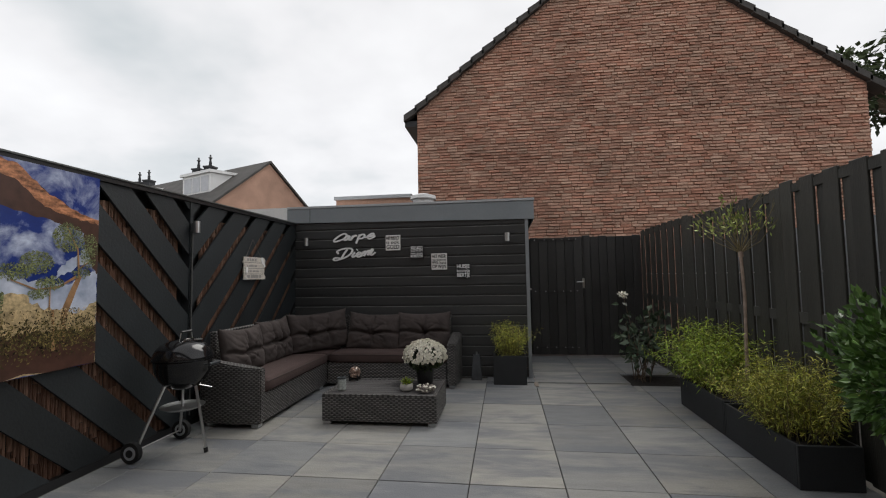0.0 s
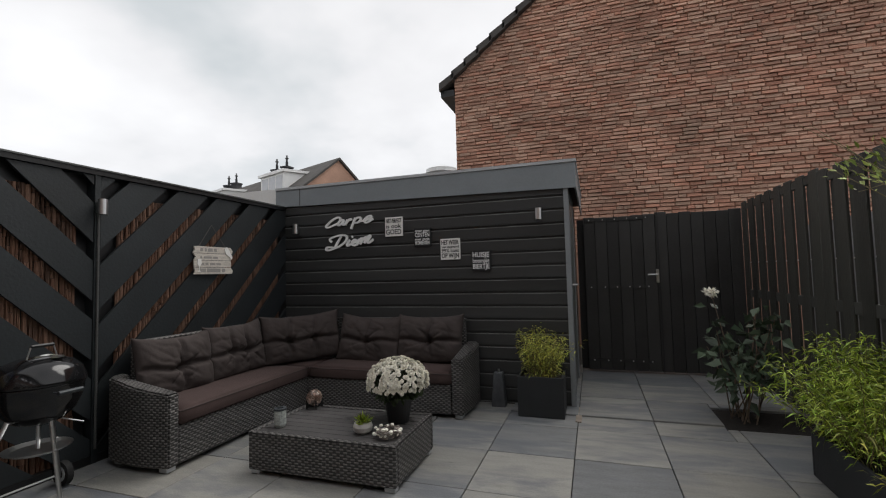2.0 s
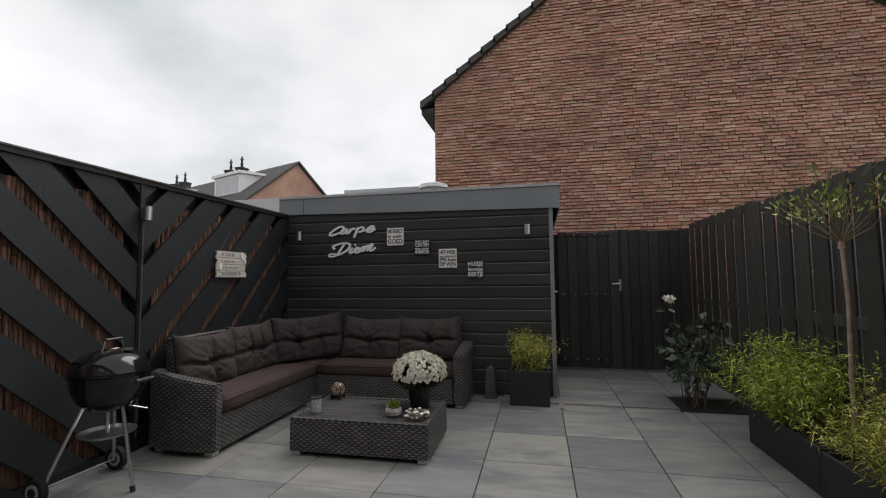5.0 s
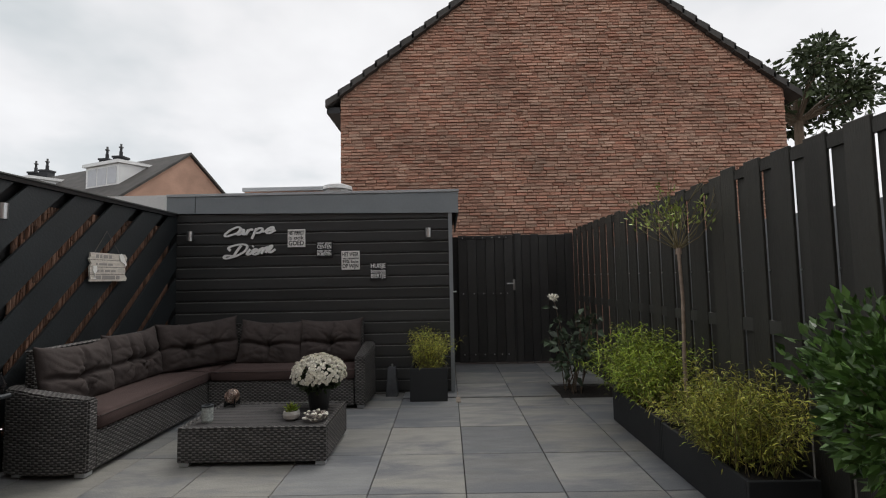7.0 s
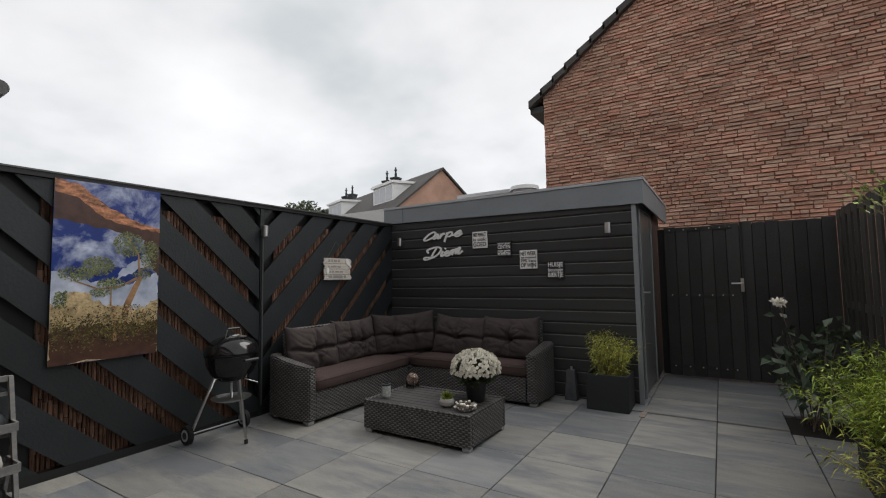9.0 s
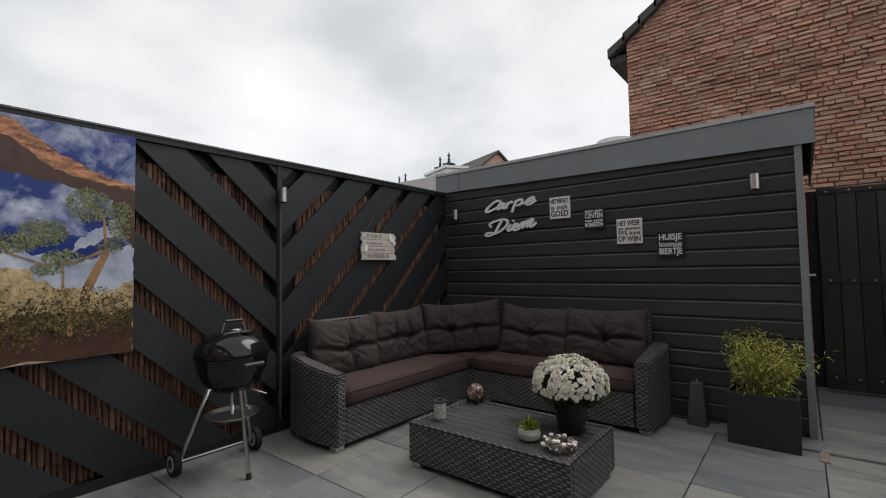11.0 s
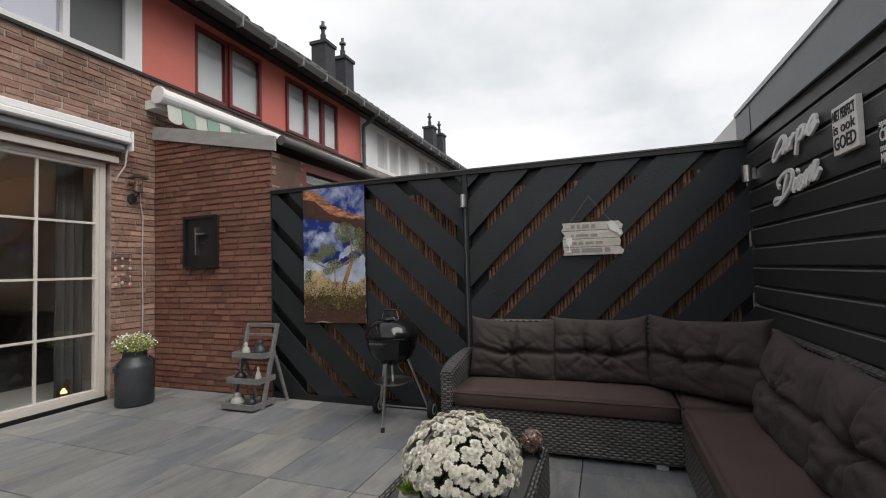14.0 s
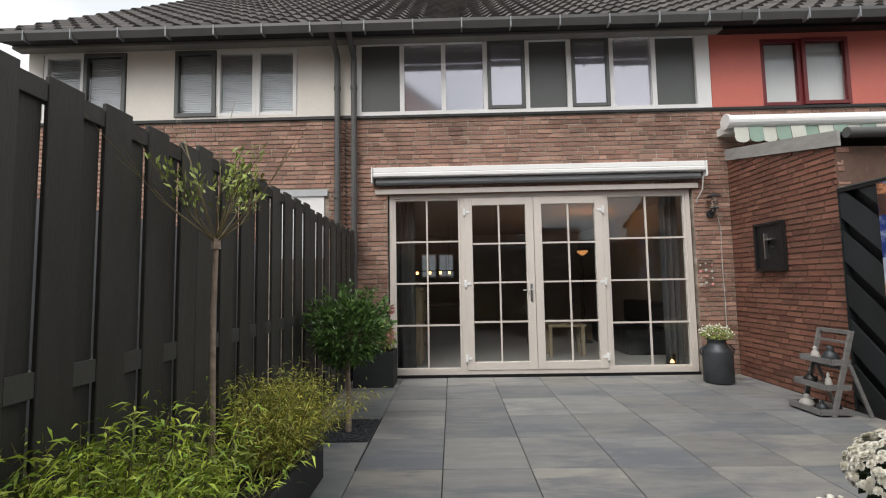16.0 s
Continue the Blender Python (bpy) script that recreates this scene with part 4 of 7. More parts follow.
# ---- materials of the things ----
def weave(name, axis):
    """Woven plastic rattan; axis picks the pair of directions that the weave runs in."""
    m = mat(name, (0.07, 0.06, 0.055), 0.5, var=0.3, scale=9, bump=0)
    n, l = m.node_tree.nodes, m.node_tree.links
    geo = n["Geometry"] if "Geometry" in n else n.new("ShaderNodeNewGeometry")
    sep, add, com = n.new("ShaderNodeSeparateXYZ"), n.new("ShaderNodeMath"), n.new("ShaderNodeCombineXYZ")
    l.new(geo.outputs["Position"], sep.inputs[0])
    if axis == "side":
        l.new(sep.outputs[0], add.inputs[0]); l.new(sep.outputs[1], add.inputs[1])
        l.new(add.outputs[0], com.inputs[0]); l.new(sep.outputs[2], com.inputs[1])
    elif axis == "x":
        l.new(sep.outputs[1], com.inputs[0]); l.new(sep.outputs[0], com.inputs[1])
    else:
        l.new(sep.outputs[0], com.inputs[0]); l.new(sep.outputs[1], com.inputs[1])
    sp = n.new("ShaderNodeSeparateXYZ")
    wob, wsc, wad = n.new("ShaderNodeTexNoise"), n.new("ShaderNodeVectorMath"), n.new("ShaderNodeVectorMath")
    wob.inputs["Scale"].default_value = 16
    wsc.operation, wad.operation = "SCALE", "ADD"
    wsc.inputs["Scale"].default_value = 0.008
    l.new(geo.outputs["Position"], wob.inputs["Vector"])
    l.new(wob.outputs["Color"], wsc.inputs[0]); l.new(wsc.outputs[0], wad.inputs[0]); l.new(com.outputs[0], wad.inputs[1])
    l.new(wad.outputs[0], sp.inputs[0])

    def calc(op, a, b=0.0, c=0.0):
        q = n.new("ShaderNodeMath"); q.operation = op
        for slot, v in zip(q.inputs, (a, b, c)):
            if isinstance(v, (int, float)):
                slot.default_value = v
            else:
                l.new(v, slot)
        return q.outputs[0]
    rows = calc("MULTIPLY", sp.outputs[1], 1 / 0.0165)
    row, across = calc("FLOOR", rows), calc("FRACT", rows)
    phase = calc("MULTIPLY_ADD", sp.outputs[0], 2 * math.pi / 0.050, calc("MULTIPLY", row, math.pi))
    over = calc("MINIMUM", calc("MAXIMUM", calc("MULTIPLY_ADD", calc("SINE", phase), 1.1, 0.62), 0.0), 1.0)
    side_ = calc("MULTIPLY_ADD", across, 2.0, -1.0)
    crown = calc("SUBTRACT", 1.0, calc("POWER", calc("ABSOLUTE", side_), 2.5))
    height = calc("MULTIPLY", crown, calc("MULTIPLY_ADD", over, 0.66, 0.34))
    tone = n.new("ShaderNodeTexWhiteNoise"); tone.noise_dimensions = "1D"
    l.new(calc("ADD", row, calc("FLOOR", calc("MULTIPLY", sp.outputs[0], 1 / 0.050))), tone.inputs["W"])
    # strand height also sets the colour: shade painted into the dips, crowns pale
    rp = n.new("ShaderNodeValToRGB")
    for el, (p, c) in zip((rp.color_ramp.elements[0], rp.color_ramp.elements[1]), ((0.10, (0.010, 0.009, 0.009, 1)), (0.95, (0.200, 0.190, 0.182, 1)))):
        el.position, el.color = p, c
    l.new(calc("MULTIPLY", height, calc("MULTIPLY_ADD", tone.outputs["Value"], 0.35, 0.72)), rp.inputs[0])
    l.new(rp.outputs[0], [q for q in n if q.type == "HUE_SAT"][0].inputs["Color"])
    b = n.new("ShaderNodeBump")
    b.inputs["Strength"].default_value, b.inputs["Distance"].default_value = 0.9, 0.008
    l.new(height, b.inputs["Height"]); l.new(b.outputs[0], n["Principled BSDF"].inputs["Normal"])
    return m


WICK = weave("woven_rattan", "side")
WICK_X = weave("woven_rattan_top_x", "x")
WICK_Y = weave("woven_rattan_top_y", "y")
FABRIC = mat("brown_grey_cushion_fabric", (0.053, 0.041, 0.038), 0.9, var=0.25, scale=6, bump=0.6, bscale=14, fine=0.15)
SEATF = mat("brown_seat_fabric", (0.070, 0.044, 0.040), 0.88, var=0.18, scale=5, bump=0.15, bscale=400, fine=0.15)
SLAT = mat("dark_composite_slat", (0.078, 0.074, 0.073), 0.45, var=0.35, scale=3.5, stretch=(1, 3, 1), rand=0.1, bump=0.15, bscale=120, bstretch=(0.2, 1, 1), fine=0.15)
k_n, k_l = SLAT.node_tree.nodes, SLAT.node_tree.links
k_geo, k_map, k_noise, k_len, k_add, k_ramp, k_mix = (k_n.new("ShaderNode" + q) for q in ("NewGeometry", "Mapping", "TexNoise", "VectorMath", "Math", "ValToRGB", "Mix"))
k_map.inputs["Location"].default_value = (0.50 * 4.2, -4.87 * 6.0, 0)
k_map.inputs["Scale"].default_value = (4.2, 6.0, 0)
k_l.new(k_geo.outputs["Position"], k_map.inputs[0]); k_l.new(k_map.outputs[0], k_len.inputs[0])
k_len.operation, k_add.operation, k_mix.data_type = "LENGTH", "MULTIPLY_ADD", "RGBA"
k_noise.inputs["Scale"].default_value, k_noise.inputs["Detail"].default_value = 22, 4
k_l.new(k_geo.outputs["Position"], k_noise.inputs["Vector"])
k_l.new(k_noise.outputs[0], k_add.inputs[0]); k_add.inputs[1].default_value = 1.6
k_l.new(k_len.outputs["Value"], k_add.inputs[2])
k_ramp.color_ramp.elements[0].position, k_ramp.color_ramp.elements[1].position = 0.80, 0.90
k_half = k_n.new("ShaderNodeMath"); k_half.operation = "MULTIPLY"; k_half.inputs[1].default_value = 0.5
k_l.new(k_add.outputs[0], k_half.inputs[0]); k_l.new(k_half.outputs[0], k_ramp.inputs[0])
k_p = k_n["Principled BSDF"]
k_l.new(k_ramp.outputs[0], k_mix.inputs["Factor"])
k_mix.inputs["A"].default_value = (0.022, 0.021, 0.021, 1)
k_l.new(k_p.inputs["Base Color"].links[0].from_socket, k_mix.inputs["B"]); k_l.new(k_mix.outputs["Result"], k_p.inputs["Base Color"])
ENAMEL = mat("black_enamel", (0.008, 0.008, 0.009), 0.12, var=0.05, bump=0)
ALUL = mat("aluminium_tube", (0.55, 0.55, 0.55), 0.3, metal=1.0, var=0.1, bump=0.03)
RUBBER = mat("black_rubber", (0.015, 0.015, 0.015), 0.8, var=0.1, bump=0.1)
PLANTER = mat("anthracite_fibre_planter", (0.020, 0.022, 0.024), 0.65, var=0.2, scale=5, bump=0.2, bscale=120, fine=0.15)
GREYWOOD = mat("grey_washed_wood", (0.19, 0.185, 0.18), 0.75, var=0.25, scale=8, stretch=(1, 1, 4), bump=0.25)
WHITEWOOD = mat("whitewashed_plank", (0.60, 0.55, 0.49), 0.8, var=0.25, scale=8, stretch=(1, 2, 8), rand=0.1, bump=0.3)
WORDS = mat("grey_lettering", (0.33, 0.31, 0.29), 0.7, var=0.1, bump=0.05)
LETTER = mat("white_lettering", (0.85, 0.85, 0.84), 0.4, var=0.05, bump=0.03)
SIGNW = mat("white_sign_face", (0.84, 0.82, 0.79), 0.6, var=0.12, scale=10, bump=0.05)
SIGNB = mat("black_sign_face", (0.015, 0.015, 0.016), 0.6, var=0.12, scale=10, bump=0.05)
ZINC = mat("dark_zinc", (0.055, 0.062, 0.068), 0.45, metal=0.4, var=0.3, scale=7, bump=0.1)
SLATE = mat("blue_grey_slate", (0.075, 0.08, 0.088), 0.6, var=0.5, scale=10, bump=0.5, bscale=70)
STONEW = mat("pale_stone_ware", (0.48, 0.46, 0.43), 0.7, var=0.2, scale=12, bump=0.2)
BAMBOO = mat("bamboo_leaf", (0.42, 0.48, 0.06), 0.5, var=0.45, scale=9, island=0.6, bump=0, col2=(0.21, 0.34, 0.04))
BAMBOO_Y = mat("yellow_bamboo_leaf", (0.52, 0.47, 0.09), 0.5, var=0.45, scale=9, island=0.6, bump=0, col2=(0.26, 0.33, 0.05))
CANE = mat("bamboo_cane", (0.20, 0.17, 0.07), 0.6, var=0.2, bump=0.05)
LAUREL = mat("glossy_green_leaf", (0.062, 0.13, 0.03), 0.33, var=0.35, scale=9, island=0.5, bump=0, col2=(0.115, 0.21, 0.05))
WILLOW = mat("willow_leaf", (0.24, 0.33, 0.07), 0.5, var=0.2, scale=6, island=0.5, bump=0, col2=(0.42, 0.48, 0.13))
SHRUBL = mat("blue_green_leaf", (0.055, 0.085, 0.05), 0.5, var=0.25, scale=6, island=0.5, bump=0, col2=(0.07, 0.10, 0.06))
TREEL = mat("far_tree_leaf", (0.035, 0.055, 0.018), 0.6, var=0.3, scale=1, island=0.5, bump=0, col2=(0.06, 0.08, 0.03))
TRUNK = mat("grey_brown_bark", (0.17, 0.125, 0.09), 0.85, var=0.3, scale=20, stretch=(1, 1, 0.4), bump=0.5)
PETAL = mat("white_petal", (0.88, 0.85, 0.75), 0.6, var=0.12, scale=30, island=0.12, bump=0)
PINK = mat("pink_petal", (0.62, 0.26, 0.26), 0.6, var=0.2, scale=20, island=0.3, bump=0)
ROSE = mat("pale_rose_petal", (0.62, 0.45, 0.38), 0.6, var=0.2, scale=30, island=0.25, bump=0)
WREATH = mat("pale_wreath_twig", (0.36, 0.32, 0.29), 0.85, var=0.4, scale=30, island=0.4, bump=0.2)
WTRUNK = mat("smooth_young_bark", (0.36, 0.275, 0.22), 0.75, var=0.35, scale=14, stretch=(1, 1, 2), bump=0.3)
WBRANCH = mat("olive_twig", (0.20, 0.165, 0.085), 0.7, var=0.2, bump=0)
TWIG = mat("dark_twig", (0.17, 0.15, 0.135), 0.85, var=0.3, scale=30, bump=0.3)
MUMLEAF = mat("dull_dark_leaf", (0.03, 0.05, 0.016), 0.6, var=0.3, scale=6, island=0.4, bump=0)
JAR = glassy("jar_glass", (0.88, 0.92, 0.90))
FROST = mat("frosted_cut_glass", (0.42, 0.45, 0.43), 0.25, var=0.4, scale=60, bump=0.5)


# ---- leaves and cushions ----
def leaf_mesh(name, spots, length, width, material, parent, seed, up=0.3, label="", kind="", outward=None, curl=0.15):
    """Many small pointed leaves, one folded diamond each; spots are (point, outward direction)."""
    rng = np.random.RandomState(seed)
    P = np.array([p for p, d in spots]); D = np.array([d for p, d in spots])
    k = len(P)
    D = D + rng.normal(0, 0.55, (k, 3)) + np.array([0, 0, up])
    D /= np.linalg.norm(D, axis=1)[:, None] + 1e-9
    S = np.cross(D, rng.normal(0, 1, (k, 3))); S /= np.linalg.norm(S, axis=1)[:, None] + 1e-9
    N = np.cross(D, S)
    L = length * rng.uniform(0.6, 1.25, (k, 1)); Wd = width * rng.uniform(0.7, 1.2, (k, 1))
    droop = np.zeros((k, 3)); droop[:, 2] = -curl * L[:, 0]
    base, tip = P, P + D * L + droop
    a = P + D * L * 0.4 + S * Wd / 2 + N * Wd * 0.15
    b = P + D * L * 0.4 - S * Wd / 2 + N * Wd * 0.15
    V = np.stack([base, a, tip, b], 1).reshape(-1, 3)
    F = np.arange(4 * k).reshape(-1, 4)
    return from_arrays(name, V, F, material, parent, kind=kind, label=label)


def blob_spots(rng, centre, radii, count, shell_=0.55, flat_bottom=False):
    res = []
    while len(res) < count:
        d = Vector((rng.gauss(0, 1), rng.gauss(0, 1), rng.gauss(0, 1))).normalized()
        if flat_bottom and d.z < -0.35:
            continue
        r = shell_ + (1 - shell_) * rng.random() ** 0.6
        res.append((Vector(centre) + Vector((d.x * radii[0], d.y * radii[1], d.z * radii[2])) * r, d))
    return [((p.x, p.y, p.z), (d.x, d.y, d.z)) for p, d in res]


def cushion(name, w, h, t, place, parent, seed, tufts_x=2, material=None, label=""):
    """A stuffed cushion: u across, v up, w out; place carries (u, v, w) into the world. Two pinched seams cross it."""
    rng = random.Random(seed)
    nu, nv = 52, 40
    bm = bmesh.new()
    off = rng.uniform(0, 50)
    split = [w * (k + 1) / (tufts_x + 1) + rng.uniform(-0.02, 0.02) for k in range(tufts_x)] if tufts_x else []
    tuft_v = h * 0.46

    def pt(i, j, side):
        u, v = i / nu, j / nv
        e = (1 - abs(2 * u - 1) ** 3.0) * (1 - abs(2 * v - 1) ** 3.0)
        th = t * 0.5 * max(e, 0) ** 0.42
        x, y = u * w, v * h
        if side > 0:
            dv = abs(y - tuft_v - 0.012 * math.sin(x * 17 + off))
            th -= t * 0.25 * math.exp(-(dv / 0.020) ** 2) * (e ** 0.3)
            for s in split:
                r = math.hypot(x - s, y - tuft_v)
                th -= t * 0.26 * math.exp(-(r / 0.040) ** 2)
                du = abs(x - s - 0.012 * math.sin(y * 21 + off))
                th -= t * 0.17 * math.exp(-(du / 0.018) ** 2) * (e ** 0.3)
                ang = math.atan2(y - tuft_v, x - s)
                th -= t * 0.26 * (1 - abs(math.sin(ang * 3.5 + off + 1.3 * math.sin(ang * 2)))) ** 4 * math.exp(-(r / 0.12) ** 2)
            th += 0.013 * noise.noise(Vector((x * 9 + off, y * 7, 0))) - 0.012 * (1 - abs(noise.noise(Vector((x * 9 + y * 12, y * 4 - x * 5, off))))) ** 12 * e ** 0.5
            th -= t * 0.04 * math.exp(-((y - h * 0.12 - 0.05 * math.sin(x * 9 + off)) / 0.02) ** 2)
        sag = -0.026 * math.sin(math.pi * u) * v + 0.016 * abs(2 * u - 1) ** 6 * v + 0.012 * noise.noise(Vector((x * 5 + off, 3.3, 0))) * v
        px = x + 0.022 * (2 * u - 1) * (abs(2 * v - 1) ** 4)
        return place(px, y + sag, side * th)
    grid = {}
    for i in range(nu + 1):
        for j in range(nv + 1):
            edge = i in (0, nu) or j in (0, nv)
            grid[i, j, 1] = bm.verts.new(pt(i, j, 1))
            grid[i, j, -1] = grid[i, j, 1] if edge else bm.verts.new(pt(i, j, -1))
    for i in range(nu):
        for j in range(nv):
            for s in (1, -1):
                f = [grid[i, j, s], grid[i + 1, j, s], grid[i + 1, j + 1, s], grid[i, j + 1, s]]
                bm.faces.new(f if s > 0 else f[::-1])
    bmesh.ops.recalc_face_normals(bm, faces=bm.faces[:])
    return part(name, bm, material or FABRIC, parent, label, smooth=True)


def text_mesh(name, words, size, place, material, parent, shear=0.0, fat=0.0, extrude=0.003, align="LEFT", width=None):
    cu = bpy.data.curves.new(name, "FONT")
    cu.body, cu.size, cu.shear, cu.offset, cu.extrude, cu.align_x = words, size, shear, fat, extrude, align
    cu.resolution_u = 3
    tmp = bpy.data.objects.new("tmp", cu)
    scene.collection.objects.link(tmp)
    dg_ = bpy.context.evaluated_depsgraph_get()
    me = bpy.data.meshes.new_from_object(tmp.evaluated_get(dg_))
    bpy.data.objects.remove(tmp)
    if width:
        xs = [v.co.x for v in me.vertices]
        k = width / (max(xs) - min(xs))
        x0 = min(xs)
        for v in me.vertices:
            v.co.x = (v.co.x - x0) * k
    me.transform(place)
    me.materials.clear(); me.materials.append(material)
    ob = new(name, me)
    ob.parent = parent
    ob.matrix_parent_inverse = parent.matrix_basis.inverted()
    return tagged(ob, kind="stuff") if name == "line_of_text" else ob


# ---- corner sofa ----
SF_X, SB_Y = -1.745, 5.775       # front faces of the two arms of the corner
so = thing("corner_sofa", (-1.6, 5.6, 0), "dark grey-brown woven rattan corner sofa standing in the fence corner", "sofa")
bm = bmesh.new()
box(bm, -2.33, SF_X, 4.350, 6.32, 0.035, 0.285, bevel=0.008)
part("base", bm, WICK, so)
part("base", B(SF_X + 0.002, -0.275, SB_Y, 6.32, 0.035, 0.285, bevel=0.008), WICK, so)
part("backrest", B(-2.385, -2.325, 4.48, 6.33, 0.288, 0.80, bevel=0.01), WICK, so)
part("backrest", B(-2.32, -0.275, 6.285, 6.34, 0.288, 0.80, bevel=0.01), WICK, so)
part("backrest_rim", B(-2.39, -2.32, 4.48, 6.335, 0.801, 0.818, bevel=0.006), WICK_X, so)
part("backrest_rim", B(-2.319, -0.27, 6.28, 6.345, 0.801, 0.818, bevel=0.006), WICK_Y, so)


def arm(outer, inner, rise):
    """An armrest from its plan: outer and inner edge from front to back; rise(x, y) is its height."""
    bm = bmesh.new()
    rows = []
    for (xo, yo), (xi, yi) in zip(outer, inner):
        zt = rise((xo + xi) / 2, (yo + yi) / 2)
        rows.append([bm.verts.new(q) for q in ((xo, yo, 0.035), (xi, yi, 0.035), (xi, yi, zt), (xo, yo, zt))])
    for a, b in zip(rows, rows[1:]):
        for i in range(4):
            bm.faces.new((a[i], a[(i + 1) % 4], b[(i + 1) % 4], b[i]))
    bm.faces.new(rows[0]); bm.faces.new(rows[-1][::-1])
    bmesh.ops.recalc_face_normals(bm, faces=bm.faces[:])
    bmesh.ops.bevel(bm, geom=[e for e in bm.edges if e.calc_face_angle(0) > 0.9], offset=0.012, segments=2, affect="EDGES")
    ob = part("armrest", bm, [WICK, WICK_X], so)
    for p in ob.data.polygons:
        if p.normal.z > 0.6:
            p.material_index = 1


n_arc = 14
outer, inner = [], []
for q in range(n_arc + 1):
    f = q / n_arc
    if f < 0.6:
        u = f / 0.6
        outer.append((SF_X + 0.01 - 0.49 * u, 4.262 - 0.030 * math.sin(math.pi * u) - 0.004 * u))
        inner.append((SF_X + 0.01 - 0.49 * u, 4.348))
    else:
        u = (f - 0.6) / 0.4 * math.pi / 2
        outer.append((-2.225 - 0.175 * math.sin(u), 4.433 - 0.175 * math.cos(u)))
        inner.append((-2.225 - 0.085 * math.sin(u), 4.433 - 0.085 * math.cos(u)))
arm(outer, inner, lambda x, y: 0.515 + 0.075 * min(1, (SF_X - x) / 0.5))
outer = [(-0.165 + 0.035 * math.sin(math.pi * min(q / 12, 0.62) * 0.8), 5.765 + 0.048 * q) for q in range(10)]
outer += [(-0.20 + 0.068 * math.cos(u), 6.225 + 0.12 * math.sin(u)) for u in (0.35, 0.75, 1.15, 1.5)]
inner = [(-0.265, 5.765 + 0.575 * q / 13) for q in range(14)]
arm(outer, inner, lambda x, y: 0.515 + 0.075 * min(1, (y - 5.765) / 0.5))
for x0, x1, y0, y1 in ((-1.83, -1.76, 4.275, 4.345), (-1.83, -1.76, 5.62, 5.69), (-0.25, -0.18, 5.80, 5.87), (-0.25, -0.18, 6.26, 6.32), (-1.6, -1.53, 5.80, 5.86), (-2.28, -2.22, 4.30, 4.36), (-2.34, -2.28, 6.24, 6.3)):
    part("foot", B(x0, x1, y0, y1, 0.001, 0.034, bevel=0.004), ALU, so, "pale metal foot")


def slab_cushion(name, x0, x1, y0, y1, z0, z1):
    t = tagged(new(name), "flat dark brown seat cushion on the rattan corner sofa", "cushion", "seat cushions of the sofa")
    bm = B(x0, x1, y0, y1, z0, z1)
    bmesh.ops.subdivide_edges(bm, edges=bm.edges[:], cuts=10, use_grid_fill=True)
    for v in bm.verts:
        u, w = (v.co.x - x0) / (x1 - x0), (v.co.y - y0) / (y1 - y0)
        if v.co.z > z1 - 0.001:
            v.co.z += 0.012 * (1 - abs(2 * u - 1) ** 6) * (1 - abs(2 * w - 1) ** 6) + 0.004 * noise.noise(Vector((v.co.x * 6, v.co.y * 6, 0)))
        zz = (v.co.z - z0) / (z1 - z0)
        bulge = 0.010 * math.sin(math.pi * min(max(zz, 0), 1))
        if v.co.x > x1 - 0.001: v.co.x += bulge
        if v.co.y < y0 + 0.001: v.co.y -= bulge
    bmesh.ops.bevel(bm, geom=[e for e in bm.edges if e.is_manifold and e.calc_face_angle(0) > 0.9], offset=0.014, segments=2, affect="EDGES")
    part("cover", bm, SEATF, t, smooth=True)
    bm = bmesh.new()
    zc = z1 - 0.016
    for a, b in (((x1 + 0.006, y0, zc), (x1 + 0.006, y1, zc)), ((x0, y0 - 0.006, zc), (x1, y0 - 0.006, zc))):
        tube(bm, a, b, 0.0035, n=6)
    part("piping", bm, FABRIC, t)


slab_cushion("seat_cushion", -2.32, SF_X + 0.01, 4.362, 5.76, 0.289, 0.40)
slab_cushion("seat_cushion", -2.32, SF_X + 0.004, 5.785, 6.27, 0.289, 0.395)
slab_cushion("seat_cushion", SF_X + 0.03, -0.28, 5.77, 6.27, 0.289, 0.40)


def back_cushion(corner, du, dw, lean, w, h, seed, tufts, twist=0.0, label="puffy tufted brown-grey back cushion leaning on the rattan backrest"):
    du, dw = Vector(du).normalized(), Vector(dw).normalized()
    up = (Vector((0, 0, 1)) * math.cos(lean) - dw * math.sin(lean)).normalized()
    out = du.cross(up).normalized()
    if out.dot(dw) < 0:
        out = -out
    c = Vector(corner)
    t = thing("back_cushion", tuple(c), label, "cushion", "back cushions of the sofa")

    def place(u, v, s):
        q = c + du * (u * math.cos(twist) - v * math.sin(twist)) + up * (v * math.cos(twist) + u * math.sin(twist)) + out * s
        return (q.x, q.y, q.z)
    cushion("cover", w, h, 0.17, place, t, seed, tufts)


back_cushion((-2.13, 4.37, 0.405), (0, 1, 0), (1, 0, 0), 0.20, 0.64, 0.45, 1, 1, twist=-0.02)
back_cushion((-2.13, 5.00, 0.405), (0, 1, 0), (1, 0, 0), 0.20, 0.64, 0.46, 2, 2, twist=0.01)
back_cushion((-2.14, 5.63, 0.405), (0.60, 0.62, 0), (0.6, -0.62, 0), 0.16, 0.76, 0.47, 3, 2, twist=0.05, label="puffy tufted brown-grey cushion set across the corner of the sofa")
back_cushion((-1.615, 6.11, 0.405), (1, 0, 0), (0, -1, 0), 0.26, 0.69, 0.47, 4, 1, twist=-0.035)
back_cushion((-0.93, 6.10, 0.405), (1, 0, 0), (0, -1, 0), 0.26, 0.66, 0.47, 5, 1, twist=0.01)

